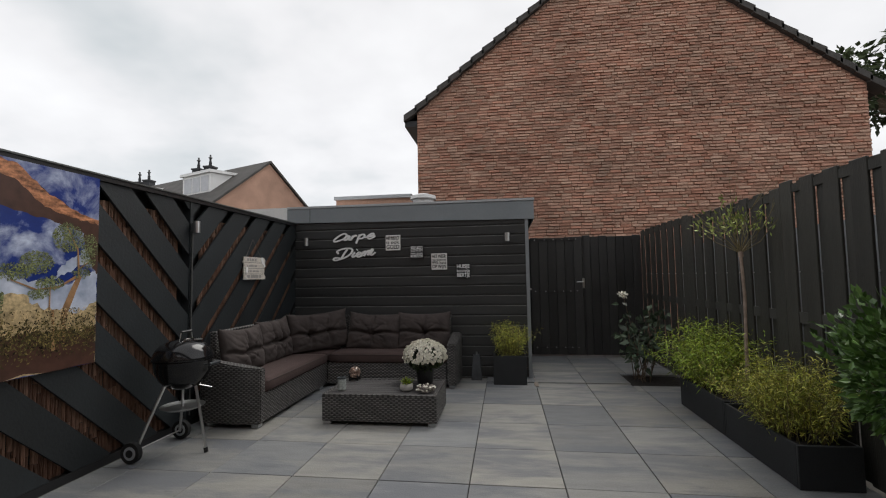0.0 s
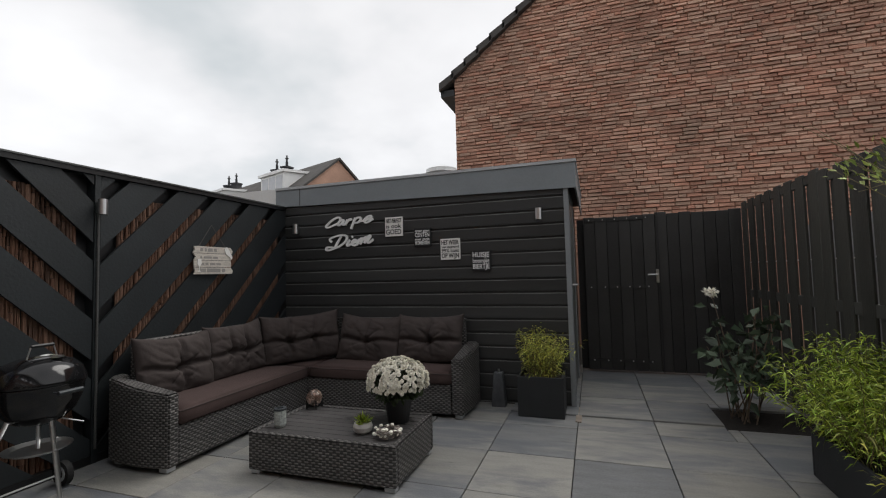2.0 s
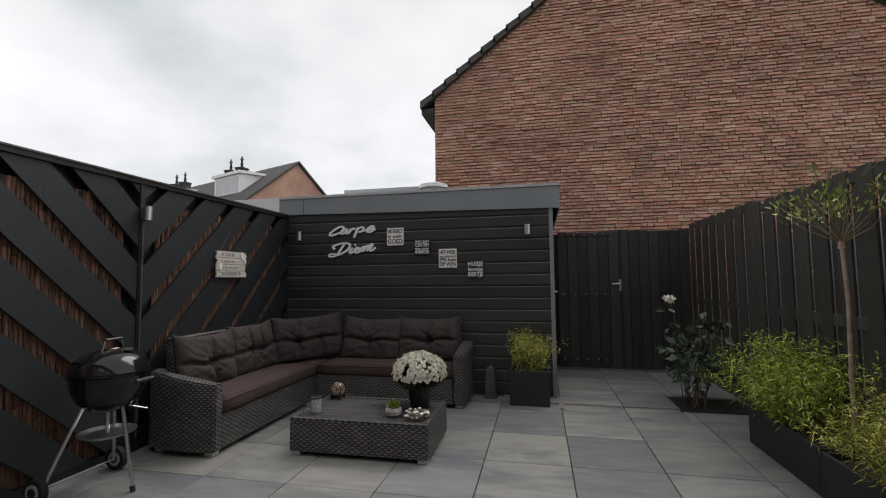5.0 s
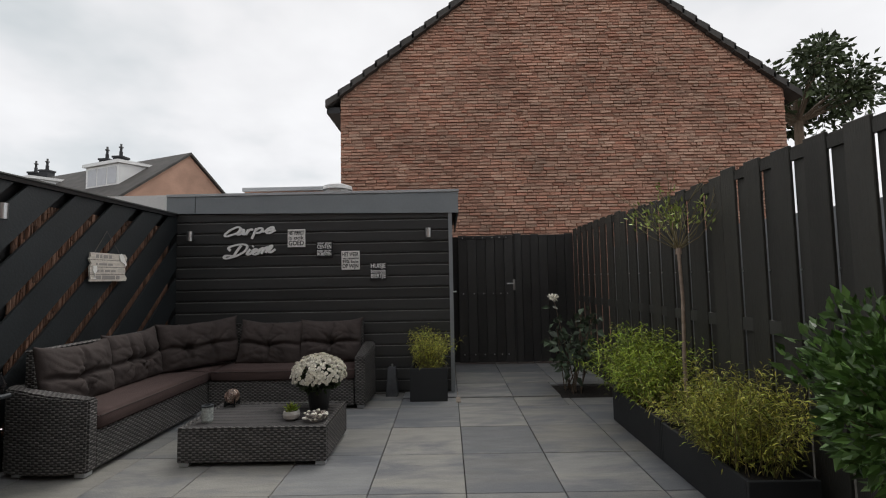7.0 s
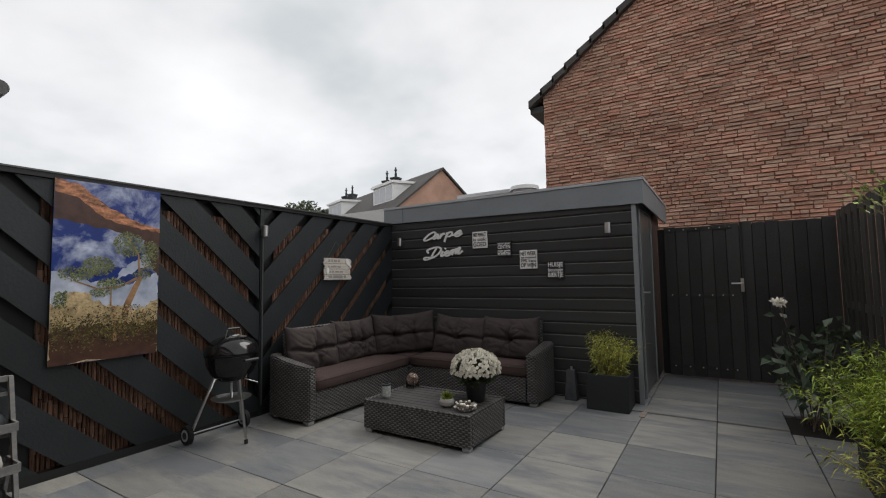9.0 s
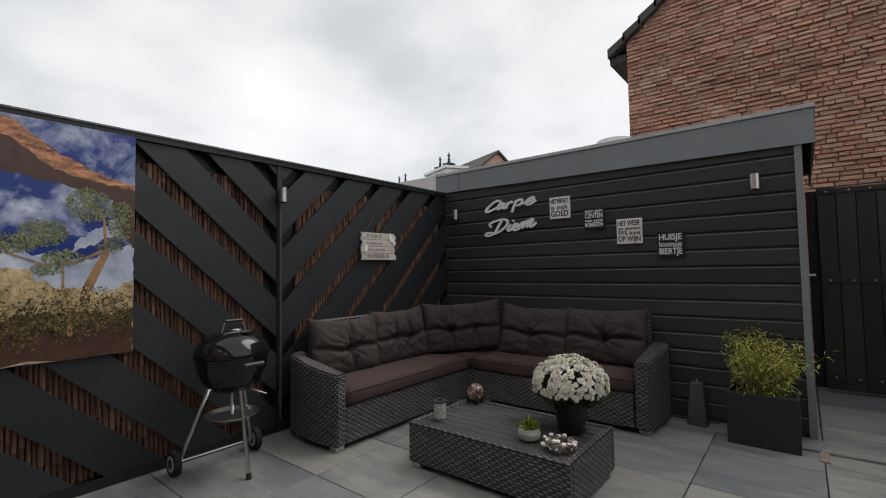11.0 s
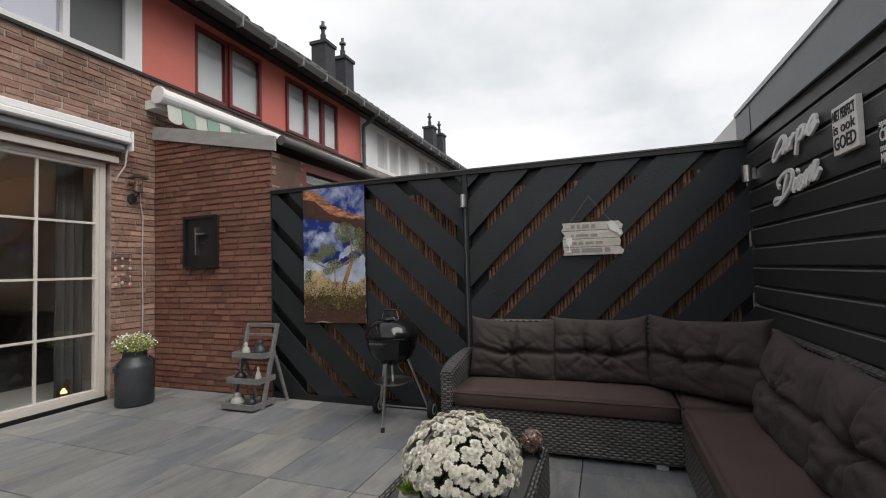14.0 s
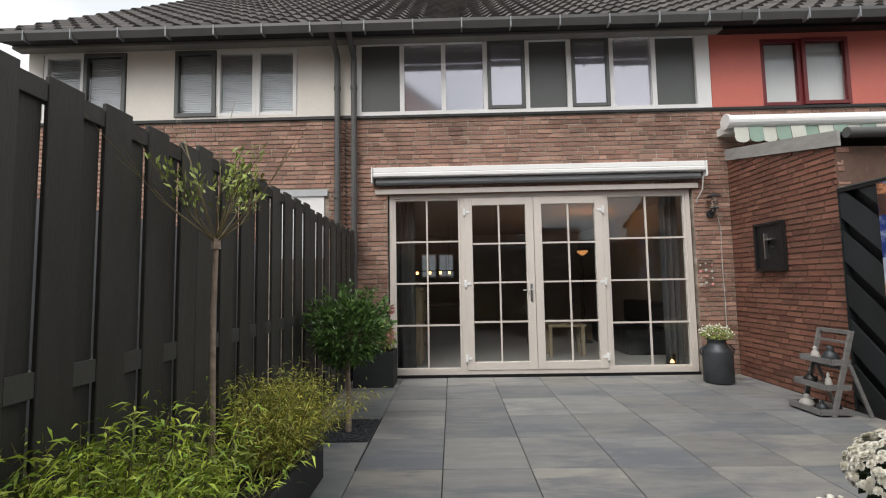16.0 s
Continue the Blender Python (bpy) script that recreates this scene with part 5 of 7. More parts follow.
# ---- low table ----
TX0, TX1, TY0, TY1 = -1.235, -0.185, 4.425, 5.06
ta = thing("low_table", (-0.71, 4.74, 0), "low woven rattan table with dark slatted top on paving", "table")
for side_box in ((TX0, TX1, TY0, TY0 + 0.035), (TX0, TX1, TY1 - 0.035, TY1), (TX0, TX0 + 0.034, TY0 + 0.036, TY1 - 0.036), (TX1 - 0.034, TX1, TY0 + 0.036, TY1 - 0.036)):
    part("woven_side", B(*side_box, 0.03, 0.262, bevel=0.006), WICK, ta)
for y in (TY0, TY1 - 0.035):
    part("woven_rim", B(TX0, TX1, y, y + 0.035, 0.2625, 0.272, bevel=0.004), WICK_Y, ta)
for x in (TX0, TX1 - 0.035):
    part("woven_rim", B(x, x + 0.035, TY0 + 0.036, TY1 - 0.036, 0.2625, 0.272, bevel=0.004), WICK_X, ta)
for k in range(8):
    w = (TY1 - TY0 - 0.074) / 8
    y = TY0 + 0.037 + k * w
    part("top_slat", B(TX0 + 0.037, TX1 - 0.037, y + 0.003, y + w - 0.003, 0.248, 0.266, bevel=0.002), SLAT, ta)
part("inner_shelf", B(TX0 + 0.036, TX1 - 0.036, TY0 + 0.036, TY1 - 0.036, 0.10, 0.235), BLACK, ta)
for x in (TX0 + 0.01, TX1 - 0.08):
    for y in (TY0 + 0.01, TY1 - 0.06):
        part("foot", B(x, x + 0.07, y, y + 0.05, 0.001, 0.029, bevel=0.004), ALU, ta, "pale metal foot")

# ---- on the table ----
mu = thing("chrysanthemum", (-0.36, 4.86, 0.267), "round white chrysanthemum in a black pot on the slatted table", "potted plant")
cx, cy = -0.36, 4.86
part("pot", lathe(bmesh.new(), cx, cy, [(0.072, 0.268), (0.098, 0.44), (0.104, 0.44), (0.104, 0.462), (0.094, 0.462), (0.088, 0.43)], 24), BLACK, mu, smooth=False)
rng = random.Random(7)
leaf_mesh("foliage", blob_spots(rng, (cx, cy, 0.505), (0.165, 0.165, 0.10), 1500, 0.3), 0.036, 0.026, MUMLEAF, mu, 11, up=0.0)
V, F = [], []
base_dirs = []
N_F = 500
for i in range(N_F):
    zz = 1 - 1.22 * (i + 0.5) / N_F
    th = i * 2.399963 + rng.uniform(-0.25, 0.25)
    zz = min(max(zz + rng.uniform(-0.03, 0.03), -0.26), 0.999)
    r = math.sqrt(max(0, 1 - zz * zz))
    base_dirs.append(Vector((r * math.cos(th), r * math.sin(th), zz)))
for d in base_dirs:
    rr = rng.uniform(0.95, 1.05)
    p = Vector((cx + d.x * 0.205 * rr, cy + d.y * 0.205 * rr, 0.535 + d.z * 0.158 * rr))
    n_ = (d + Vector((rng.gauss(0, 0.22), rng.gauss(0, 0.22), 0.35 + rng.gauss(0, 0.2)))).normalized()
    a = n_.orthogonal().normalized(); b = n_.cross(a)
    R = rng.uniform(0.0138, 0.0215)
    for ring, cnt, tilt in ((1.0, 12, 0.15), (0.78, 10, 0.55), (0.5, 8, 1.0), (0.25, 5, 1.35)):
        for q in range(cnt):
            an = 2 * math.pi * (q + rng.random() * 0.5) / cnt
            out = a * math.cos(an) + b * math.sin(an)
            side = n_.cross(out)
            tip = p + out * R * ring + n_ * R * 0.55 * math.sin(tilt)
            mid = p + out * R * ring * 0.55 + n_ * R * (0.12 + 0.4 * math.sin(tilt))
            wd = R * 0.36
            k0 = len(V)
            V += [p + n_ * R * 0.1, mid + side * wd, tip, mid - side * wd]
            F.append((k0, k0 + 1, k0 + 2, k0 + 3))
from_arrays("bloom", V, F, PETAL, mu, kind="stuff", label="dense white blooms")

tl = thing("tealight_glass", (-1.10, 4.57, 0.267), "cut glass tealight holder with grey rim on slatted table", "candle holder")
part("glass", lathe(bmesh.new(), -1.10, 4.57, [(0.034, 0.268), (0.040, 0.285), (0.040, 0.375), (0.037, 0.375), (0.036, 0.29), (0.03, 0.278)], 20), FROST, tl)
part("rim", lathe(bmesh.new(), -1.10, 4.57, [(0.041, 0.376), (0.042, 0.388), (0.022, 0.39), (0.020, 0.377)], 20), ZINC, tl)
part("candle", lathe(bmesh.new(), -1.10, 4.57, [(0.02, 0.280), (0.02, 0.30), (0.004, 0.301)], 12), STONEW, tl)
rg = thing("rose_globe", (-1.12, 4.99, 0.267), "glass globe of pale roses on black stand on table", "decoration")
for s in (0, 1):
    an = math.pi / 4 + s * math.pi / 2
    d = Vector((math.cos(an), math.sin(an), 0))
    bm = bmesh.new()
    prism(bm, [(-0.065, 0.267), (-0.055, 0.267), (-0.045, 0.275), (0.045, 0.275), (0.055, 0.267), (0.065, 0.267), (0.06, 0.335), (0.045, 0.30), (-0.045, 0.30), (-0.06, 0.335)], lambda u, v, w: (-1.12 + d.x * u - d.y * (w - 0.003), 4.99 + d.y * u + d.x * (w - 0.003), v), 0.006)
    part("stand", bm, BLACK, rg)
bm = bmesh.new()
bmesh.ops.create_uvsphere(bm, u_segments=20, v_segments=14, radius=0.060, matrix=Matrix.Translation((-1.12, 4.99, 0.345)))
part("globe", bm, JAR, rg, smooth=True)
rng = random.Random(9)
leaf_mesh("roses", blob_spots(rng, (-1.12, 4.99, 0.335), (0.045, 0.045, 0.036), 260, 0.2), 0.022, 0.022, ROSE, rg, 5, up=0.2)
su = thing("succulent_bowl", (-0.49, 4.60, 0.267), "small green succulent in pale round bowl on slatted table", "potted plant")
part("bowl", lathe(bmesh.new(), -0.49, 4.60, [(0.035, 0.267), (0.058, 0.285), (0.062, 0.31), (0.055, 0.332), (0.048, 0.332), (0.045, 0.32)], 20), STONEW, su)
rng = random.Random(12)
leaf_mesh("leaves", blob_spots(rng, (-0.49, 4.60, 0.335), (0.02, 0.02, 0.012), 70, 0.1), 0.055, 0.018, BAMBOO, su, 6, up=0.9, curl=0.0)
wr = thing("twig_wreath", (-0.30, 4.575, 0.267), "twig wreath with white blossoms lying on the slatted table", "wreath")
bm = bmesh.new()
rng = random.Random(3)
for k in range(75):
    a0 = rng.uniform(0, 6.28); a1 = a0 + rng.uniform(0.5, 1.2)
    r0, r1 = rng.uniform(0.045, 0.085), rng.uniform(0.045, 0.085)
    tube(bm, (-0.30 + r0 * math.cos(a0), 4.575 + r0 * math.sin(a0), 0.272 + rng.uniform(0, 0.05)), (-0.30 + r1 * math.cos(a1), 4.575 + r1 * math.sin(a1), 0.272 + rng.uniform(0, 0.05)), 0.006, 0.004, 5)
part("twigs", bm, WREATH, wr)
bm = bmesh.new()
for k in range(30):
    a0, r0 = rng.uniform(0, 6.28), rng.uniform(0.045, 0.088)
    bmesh.ops.create_icosphere(bm, subdivisions=1, radius=rng.uniform(0.009, 0.016), matrix=Matrix.Translation((-0.30 + r0 * math.cos(a0), 4.575 + r0 * math.sin(a0), 0.285 + rng.uniform(0, 0.045))) @ Matrix.Diagonal((1, 1, 0.7, 1)))
part("blossoms", bm, PETAL, wr, kind="stuff")

# ---- kettle barbecue ----
bq = thing("kettle_barbecue", (-2.07, 3.72, 0), "black enamelled kettle barbecue on aluminium legs beside chevron fence", "barbecue")
bx, by = -2.07, 3.725
part("bowl", lathe(bmesh.new(), bx, by, [(0.05, 0.475), (0.115, 0.50), (0.165, 0.55), (0.197, 0.62), (0.208, 0.695), (0.214, 0.70), (0.210, 0.708), (0.19, 0.70)], 36), ENAMEL, bq, smooth=True)
part("lid", lathe(bmesh.new(), bx, by, [(0.215, 0.7085), (0.219, 0.715), (0.214, 0.73), (0.192, 0.785), (0.155, 0.822), (0.10, 0.845), (0.03, 0.855)], 36), ENAMEL, bq, smooth=True)
for s in (-1, 1):
    part("handle_bracket", T((bx + 0.02, by + s * 0.075, 0.845), (bx + 0.02, by + s * 0.055, 0.916), 0.004, n=8), STEEL, bq, "steel handle bracket")
part("lid_handle", box(bmesh.new(), bx + 0.008, bx + 0.032, by - 0.060, by + 0.060, 0.908, 0.926, bevel=0.007), BLACK, bq)
bm = bmesh.new()
prism(bm, [(-0.078, 0.845), (-0.05, 0.862), (0, 0.869), (0.05, 0.862), (0.078, 0.845), (0.07, 0.838), (0, 0.852), (-0.07, 0.838)], lambda u, v, w: (bx + 0.045 + w, by + u, v), 0.004)
part("heat_shield", bm, CHROME, bq)
part("lid_vent", lathe(bmesh.new(), bx + 0.10, by + 0.03, [(0.03, 0.848), (0.03, 0.856), (0.012, 0.860)], 14), STEEL, bq)
bm = bmesh.new()
for s in (-1, 1):
    tube(bm, (bx + 0.215, by + s * 0.055, 0.675), (bx + 0.262, by + s * 0.05, 0.675), 0.006, n=8)
tube(bm, (bx + 0.262, by - 0.06, 0.675), (bx + 0.262, by + 0.06, 0.675), 0.013, n=10)
part("side_handle", bm, ZINC, bq)
FEET = [((-1.87, 3.73, 0.02), (bx + 0.10, by + 0.0, 0.54)), ((-2.27, 3.50, 0.07), (bx - 0.07, by - 0.10, 0.53)), ((-2.27, 3.955, 0.07), (bx - 0.07, by + 0.10, 0.53))]
for a, b in FEET:
    part("leg", T(a, b, 0.0115, n=12), ALUL, bq, "polished aluminium leg")
part("foot_cap", T((-1.868, 3.73, 0.001), (-1.875, 3.73, 0.035), 0.015, n=12), RUBBER, bq)
for s in (3.475, 3.98):
    w = part("wheel", T((-2.275, s - 0.018, 0.075), (-2.275, s + 0.018, 0.075), 0.074, n=24), RUBBER, bq)
    part("rim", T((-2.275, s - 0.0205, 0.075), (-2.275, s + 0.0205, 0.075), 0.047, n=20), ALU, w)
    part("hub", T((-2.275, s - 0.023, 0.075), (-2.275, s + 0.023, 0.075), 0.028, n=16), BLACK, w)
part("axle", T((-2.275, 3.49, 0.075), (-2.275, 3.96, 0.075), 0.006, n=8), STEEL, bq)
part("ash_pan", lathe(bmesh.new(), bx, by, [(0.02, 0.325), (0.12, 0.328), (0.155, 0.345), (0.158, 0.350), (0.12, 0.336), (0.02, 0.334)], 28), ALUL, bq)
part("ash_rod", T((bx, by, 0.34), (bx, by, 0.49), 0.01, n=8), ALUL, bq)
part("bowl_clip", T((bx + 0.05, by + 0.06, 0.50), (bx + 0.14, by + 0.15, 0.455), 0.004, n=6), STEEL, bq)

# ---- stepped plant shelf ----
ls = thing("ladder_shelf", (-2.2, 2.24, 0), "grey washed wooden ladder shelf with three trays against the brick wall", "shelf")
for y in (2.055, 2.395):
    bm = bmesh.new()
    prism(bm, [(-2.095, 0.0), (-2.055, 0.0), (-2.265, 0.755), (-2.305, 0.755)], lambda u, v, w: (u, y + w - 0.011, v), 0.022)
    part("side_rail", bm, GREYWOOD, ls)
    bm = bmesh.new()
    prism(bm, [(-2.405, 0.0), (-2.375, 0.0), (-2.215, 0.46), (-2.245, 0.46)], lambda u, v, w: (u, y + w + (0.012 if y > 2.2 else -0.030), v), 0.018)
    part("rear_leg", bm, GREYWOOD, ls)
part("top_bar", B(-2.30, -2.27, 2.067, 2.383, 0.725, 0.757), GREYWOOD, ls)
part("upper_bar", B(-2.29, -2.262, 2.067, 2.383, 0.64, 0.66), GREYWOOD, ls)
part("spreader", B(-2.235, -2.22, 2.067, 2.383, 0.40, 0.425), GREYWOOD, ls)
for x0, x1, z in ((-2.26, -2.10, 0.455), (-2.25, -2.03, 0.235), (-2.24, -1.97, 0.02)):
    tr = part("tray", B(x0, x1, 2.067 if z > 0.4 else 2.03, 2.383, z, z + 0.012), GREYWOOD, ls)
    part("tray_rim", box(box(box(bmesh.new(), x1, x1 + 0.012, 2.03, 2.383, z, z + 0.05), x0, x1 - 0.001, 2.016, 2.03, z, z + 0.05), x0, x1 - 0.001, 2.384, 2.396, z, z + 0.05), GREYWOOD, ls)


def figure(x, y, z, h, r, material, name, label, lean=0.0):
    t = thing(name, (x, y, z), label, "ornament")
    part("body", lathe(bmesh.new(), x, y, [(r, z), (r * 1.15, z + h * 0.25), (r * 0.8, z + h * 0.55), (r * 0.35, z + h * 0.72), (r * 0.55, z + h * 0.85), (r * 0.2, z + h)], 14), material, t, smooth=True)
    return t


figure(-2.17, 2.12, 0.468, 0.12, 0.035, STONEW, "table_bell", "pale stoneware bell standing on the top tray of the shelf")
figure(-2.17, 2.29, 0.468, 0.15, 0.06, ZINC, "grey_ornament", "dark blue-grey seated garden ornament on top shelf tray")
figure(-2.12, 2.10, 0.248, 0.10, 0.05, BLACK, "storm_lantern", "small black lantern on the middle tray of the shelf")
figure(-2.12, 2.31, 0.248, 0.13, 0.025, STONEW, "white_ornament", "small white and grey figure on the middle tray")
figure(-2.16, 2.24, 0.248, 0.11, 0.022, JAR, "small_bottle", "small clear glass bottle on the middle tray")
figure(-2.06, 2.12, 0.033, 0.11, 0.055, STONEW, "white_shell_ornament", "white knobbly ornament on the lowest tray of the shelf")
figure(-2.08, 2.27, 0.033, 0.09, 0.04, ZINC, "metal_watering_pot", "small dark metal pot on the lowest tray of the shelf")
figure(-2.16, 2.34, 0.033, 0.14, 0.03, BLACK, "dark_bottle", "dark bottle standing on the lowest tray of the shelf")

# ---- milk churn ----
mc = thing("milk_churn", (-1.90, 0.99, 0), "dark grey zinc milk churn with variegated flowers beside the window", "planter")
part("body", lathe(bmesh.new(), -1.90, 0.99, [(0.155, 0.002), (0.165, 0.02), (0.165, 0.36), (0.15, 0.40), (0.105, 0.455), (0.10, 0.50), (0.125, 0.52), (0.12, 0.522), (0.09, 0.51)], 32), ZINC, mc, smooth=True)
for s in (-1, 1):
    bm = bmesh.new()
    pts = [(-1.90 + s * (0.15 + 0.055 * math.sin(math.pi * q / 6)), 0.99, 0.30 + 0.14 * q / 6) for q in range(7)]
    for a, b in zip(pts, pts[1:]):
        tube(bm, a, b, 0.010, n=8)
    part("handle", bm, ZINC, mc)
part("lid_disc", lathe(bmesh.new(), 0, 0, [(0.09, -0.02), (0.10, 0.0), (0.085, 0.02), (0.03, 0.035)], 24), BLACK, mc, smooth=True).matrix_basis = mc.matrix_basis.inverted() @ Matrix.Translation((-1.715, 1.0, 0.405)) @ Euler((0, radians(90), 0)).to_matrix().to_4x4()
rng = random.Random(5)
leaf_mesh("foliage", blob_spots(rng, (-1.90, 0.99, 0.58), (0.17, 0.17, 0.085), 520, 0.2), 0.035, 0.018, WILLOW, mc, 3, up=0.3)
leaf_mesh("bloom", blob_spots(rng, (-1.90, 0.99, 0.60), (0.185, 0.185, 0.09), 230, 0.6, True), 0.022, 0.02, PETAL, mc, 8, up=0.3, kind="stuff")

# ---- on the brick walls ----
wlamp = thing("wall_lantern", (-2.17, 0.60, 2.2), "old metal and glass wall lantern on the brick wall", "wall lamp")
part("back_plate", T((-2.17, HOUSE + 0.012, 2.10), (-2.17, HOUSE + 0.03, 2.10), 0.05, n=16), ZINC, wlamp)
bm = T((-2.17, HOUSE + 0.02, 2.10), (-2.17, 0.66, 2.12), 0.008, n=8)
tube(bm, (-2.17, 0.66, 2.12), (-2.17, 0.66, 2.16), 0.012, n=8)
part("bracket", bm, ZINC, wlamp)
part("glass", T((-2.17, 0.66, 2.17), (-2.17, 0.66, 2.31), 0.038, n=16), JAR, wlamp)
part("cap", T((-2.17, 0.66, 2.312), (-2.17, 0.66, 2.36), 0.095, 0.02, n=20), ZINC, wlamp)
part("base_ring", T((-2.17, 0.66, 2.155), (-2.17, 0.66, 2.169), 0.045, n=16), ZINC, wlamp)
cb = thing("wall_cable", (-2.28, 0.57, 1.3), "thin pale cable hanging down the brick wall corner", "cable")
bm = bmesh.new()
pts = [(-2.19, 0.575, 2.14), (-2.25, 0.57, 2.10), (-2.29, 0.565, 1.9), (-2.28, 0.565, 1.4), (-2.29, 0.565, 0.9), (-2.28, 0.565, 0.45)]
for a, b in zip(pts, pts[1:]):
    tube(bm, a, b, 0.006, n=6)
part("wire", bm, STONEW, cb)
cr = thing("awning_crank_cord", (-2.03, 0.66, 2.45), "pale cord hanging from the awning cassette", "cord")
bm = bmesh.new()
pts = [(-2.05, 0.66, 2.60), (-2.04, 0.64, 2.42), (-1.99, 0.60, 2.30), (-1.985, 0.58, 2.25)]
for a, b in zip(pts, pts[1:]):
    tube(bm, a, b, 0.009, n=8)
part("cord", bm, STONEW, cr)
ch = thing("wind_chime", (-2.04, 0.58, 1.5), "driftwood wind chime with hanging shells on the brick wall", "wind chime")
part("stick", T((-2.15, 0.585, 1.49), (-1.96, 0.585, 1.49), 0.012, n=8), TWIG, ch)
bm = bmesh.new()
tube(bm, (-2.13, 0.585, 1.50), (-2.05, 0.575, 1.80), 0.0025, n=5); tube(bm, (-1.98, 0.585, 1.50), (-2.05, 0.575, 1.80), 0.0025, n=5)
part("cord", bm, TWIG, ch)
rng = random.Random(21)
for k, x in enumerate((-2.13, -2.05, -1.98)):
    part("string", T((x, 0.585, 1.485), (x, 0.585, 1.13 + 0.04 * k), 0.0015, n=5), TWIG, ch)
    for q in range(4):
        z = 1.42 - q * 0.085 + 0.02 * (k % 2)
        bm = bmesh.new()
        bmesh.ops.create_icosphere(bm, subdivisions=1, radius=0.014 + 0.006 * (q % 2), matrix=Matrix.Translation((x, 0.59, z)) @ Matrix.Diagonal((1, 0.4, 1.1, 1)))
        part("shell", bm, STONEW if (q + k) % 3 else PINK, ch)
bo = thing("wall_letter_box", (LEFT, 1.28, 1.6), "square black panel with a raised metal figure on the brick wall", "wall decoration")
part("back_panel", B(LEFT + 0.012, LEFT + 0.035, 1.05, 1.52, 1.32, 1.885, bevel=0.006), BLACK, bo)
part("raised_rim", box(box(box(box(bmesh.new(), LEFT + 0.0355, LEFT + 0.06, 1.05, 1.08, 1.32, 1.885), LEFT + 0.0355, LEFT + 0.06, 1.49, 1.52, 1.32, 1.885), LEFT + 0.0355, LEFT + 0.06, 1.081, 1.489, 1.32, 1.35), LEFT + 0.0355, LEFT + 0.06, 1.081, 1.489, 1.855, 1.885), BLACK, bo)
part("metal_bar", B(LEFT + 0.036, LEFT + 0.075, 1.245, 1.262, 1.46, 1.76), STEEL, bo, "brushed steel bar")
part("metal_bar", B(LEFT + 0.036, LEFT + 0.09, 1.2625, 1.40, 1.675, 1.69), STEEL, bo, "brushed steel bar")
part("small_knob", B(LEFT + 0.036, LEFT + 0.055, 1.30, 1.36, 1.58, 1.60), ZINC, bo)

# ---- printed picture on the fence ----
pc = thing("outdoor_picture", (LEFT, 2.95, 1.4), "printed picture of red rock arch and trees hung on fence", "picture")
PY0, PY1, PZ0, PZ1, PX = 2.61, 3.295, 0.755, 2.05, LEFT + 0.022
part("panel", B(LEFT + 0.001, PX, PY0, PY1, PZ0, PZ1), BLACK, pc)
PSKY = mat("printed_sky", (0.010, 0.035, 0.22), 0.3, var=0.3, scale=3.4, bump=0, col2=(0.62, 0.68, 0.80))
q_n, q_l = PSKY.node_tree.nodes, PSKY.node_tree.links
q_mix = [q for q in q_n if q.type == "MIX"][0]
q_src = q_mix.inputs["Factor"].links[0].from_node
q_src.inputs["Detail"].default_value, q_src.inputs["Roughness"].default_value, q_src.inputs["Distortion"].default_value = 9, 0.62, 0.5
q_ramp = q_n.new("ShaderNodeValToRGB")
q_ramp.color_ramp.elements[0].position, q_ramp.color_ramp.elements[1].position = 0.47, 0.70
q_l.new(q_src.outputs[0], q_ramp.inputs[0]); q_l.new(q_ramp.outputs[0], q_mix.inputs["Factor"])
PCLOUD = mat("printed_cloud", (0.22, 0.30, 0.48), 0.3, var=0.25, scale=9, bump=0, col2=(0.72, 0.74, 0.80))
PROCK = mat("printed_red_rock", (0.20, 0.075, 0.04), 0.35, var=0.9, scale=14, stretch=(1, 1, 3), bump=0, col2=(0.60, 0.27, 0.13), fine=0.5)
PSHADE = mat("printed_dark_rock", (0.075, 0.035, 0.025), 0.35, var=0.5, scale=12, bump=0)
PSTONE = mat("printed_sandstone", (0.50, 0.38, 0.21), 0.35, var=0.6, scale=18, bump=0, fine=0.5)
PBUSH = mat("printed_bush", (0.035, 0.032, 0.012), 0.35, var=0.7, scale=20, island=0.8, bump=0, col2=(0.17, 0.13, 0.045))
PTREE = mat("printed_tree_leaf", (0.10, 0.125, 0.05), 0.35, var=0.5, scale=20, island=0.6, bump=0, col2=(0.23, 0.25, 0.12))
PTRUNK = mat("printed_trunk", (0.35, 0.20, 0.10), 0.35, var=0.5, scale=20, bump=0)
PW, PH = PY1 - PY0, PZ1 - PZ0
layer = [0.0003]


def pic(poly, material, name):
    """A flat printed shape; u runs to the picture's right (towards the shed), v up, both 0 to 1."""
    poly = [(min(max(u, 0), 1), min(max(v, 0), 1)) for u, v in poly]
    x = PX + layer[0]
    layer[0] += 0.00025
    bm = bmesh.new()
    f = bm.faces.new([bm.verts.new((x, PY0 + u * PW, PZ0 + v * PH)) for u, v in poly])
    if f.calc_area() > 0:
        f.normal_update()
        if f.normal.x < 0:
            f.normal_flip()
    part(name, bm, material, pc)


def ragged(pts, amp, seed, steps=6):
    rng = random.Random(seed)
    res = []
    for (a, b), (c, d) in zip(pts, pts[1:] + pts[:1]):
        for k in range(steps):
            t = k / steps
            j = 0 if k == 0 else amp
            res.append((a + (c - a) * t + rng.uniform(-j, j), b + (d - b) * t + rng.uniform(-j, j)))
    return res


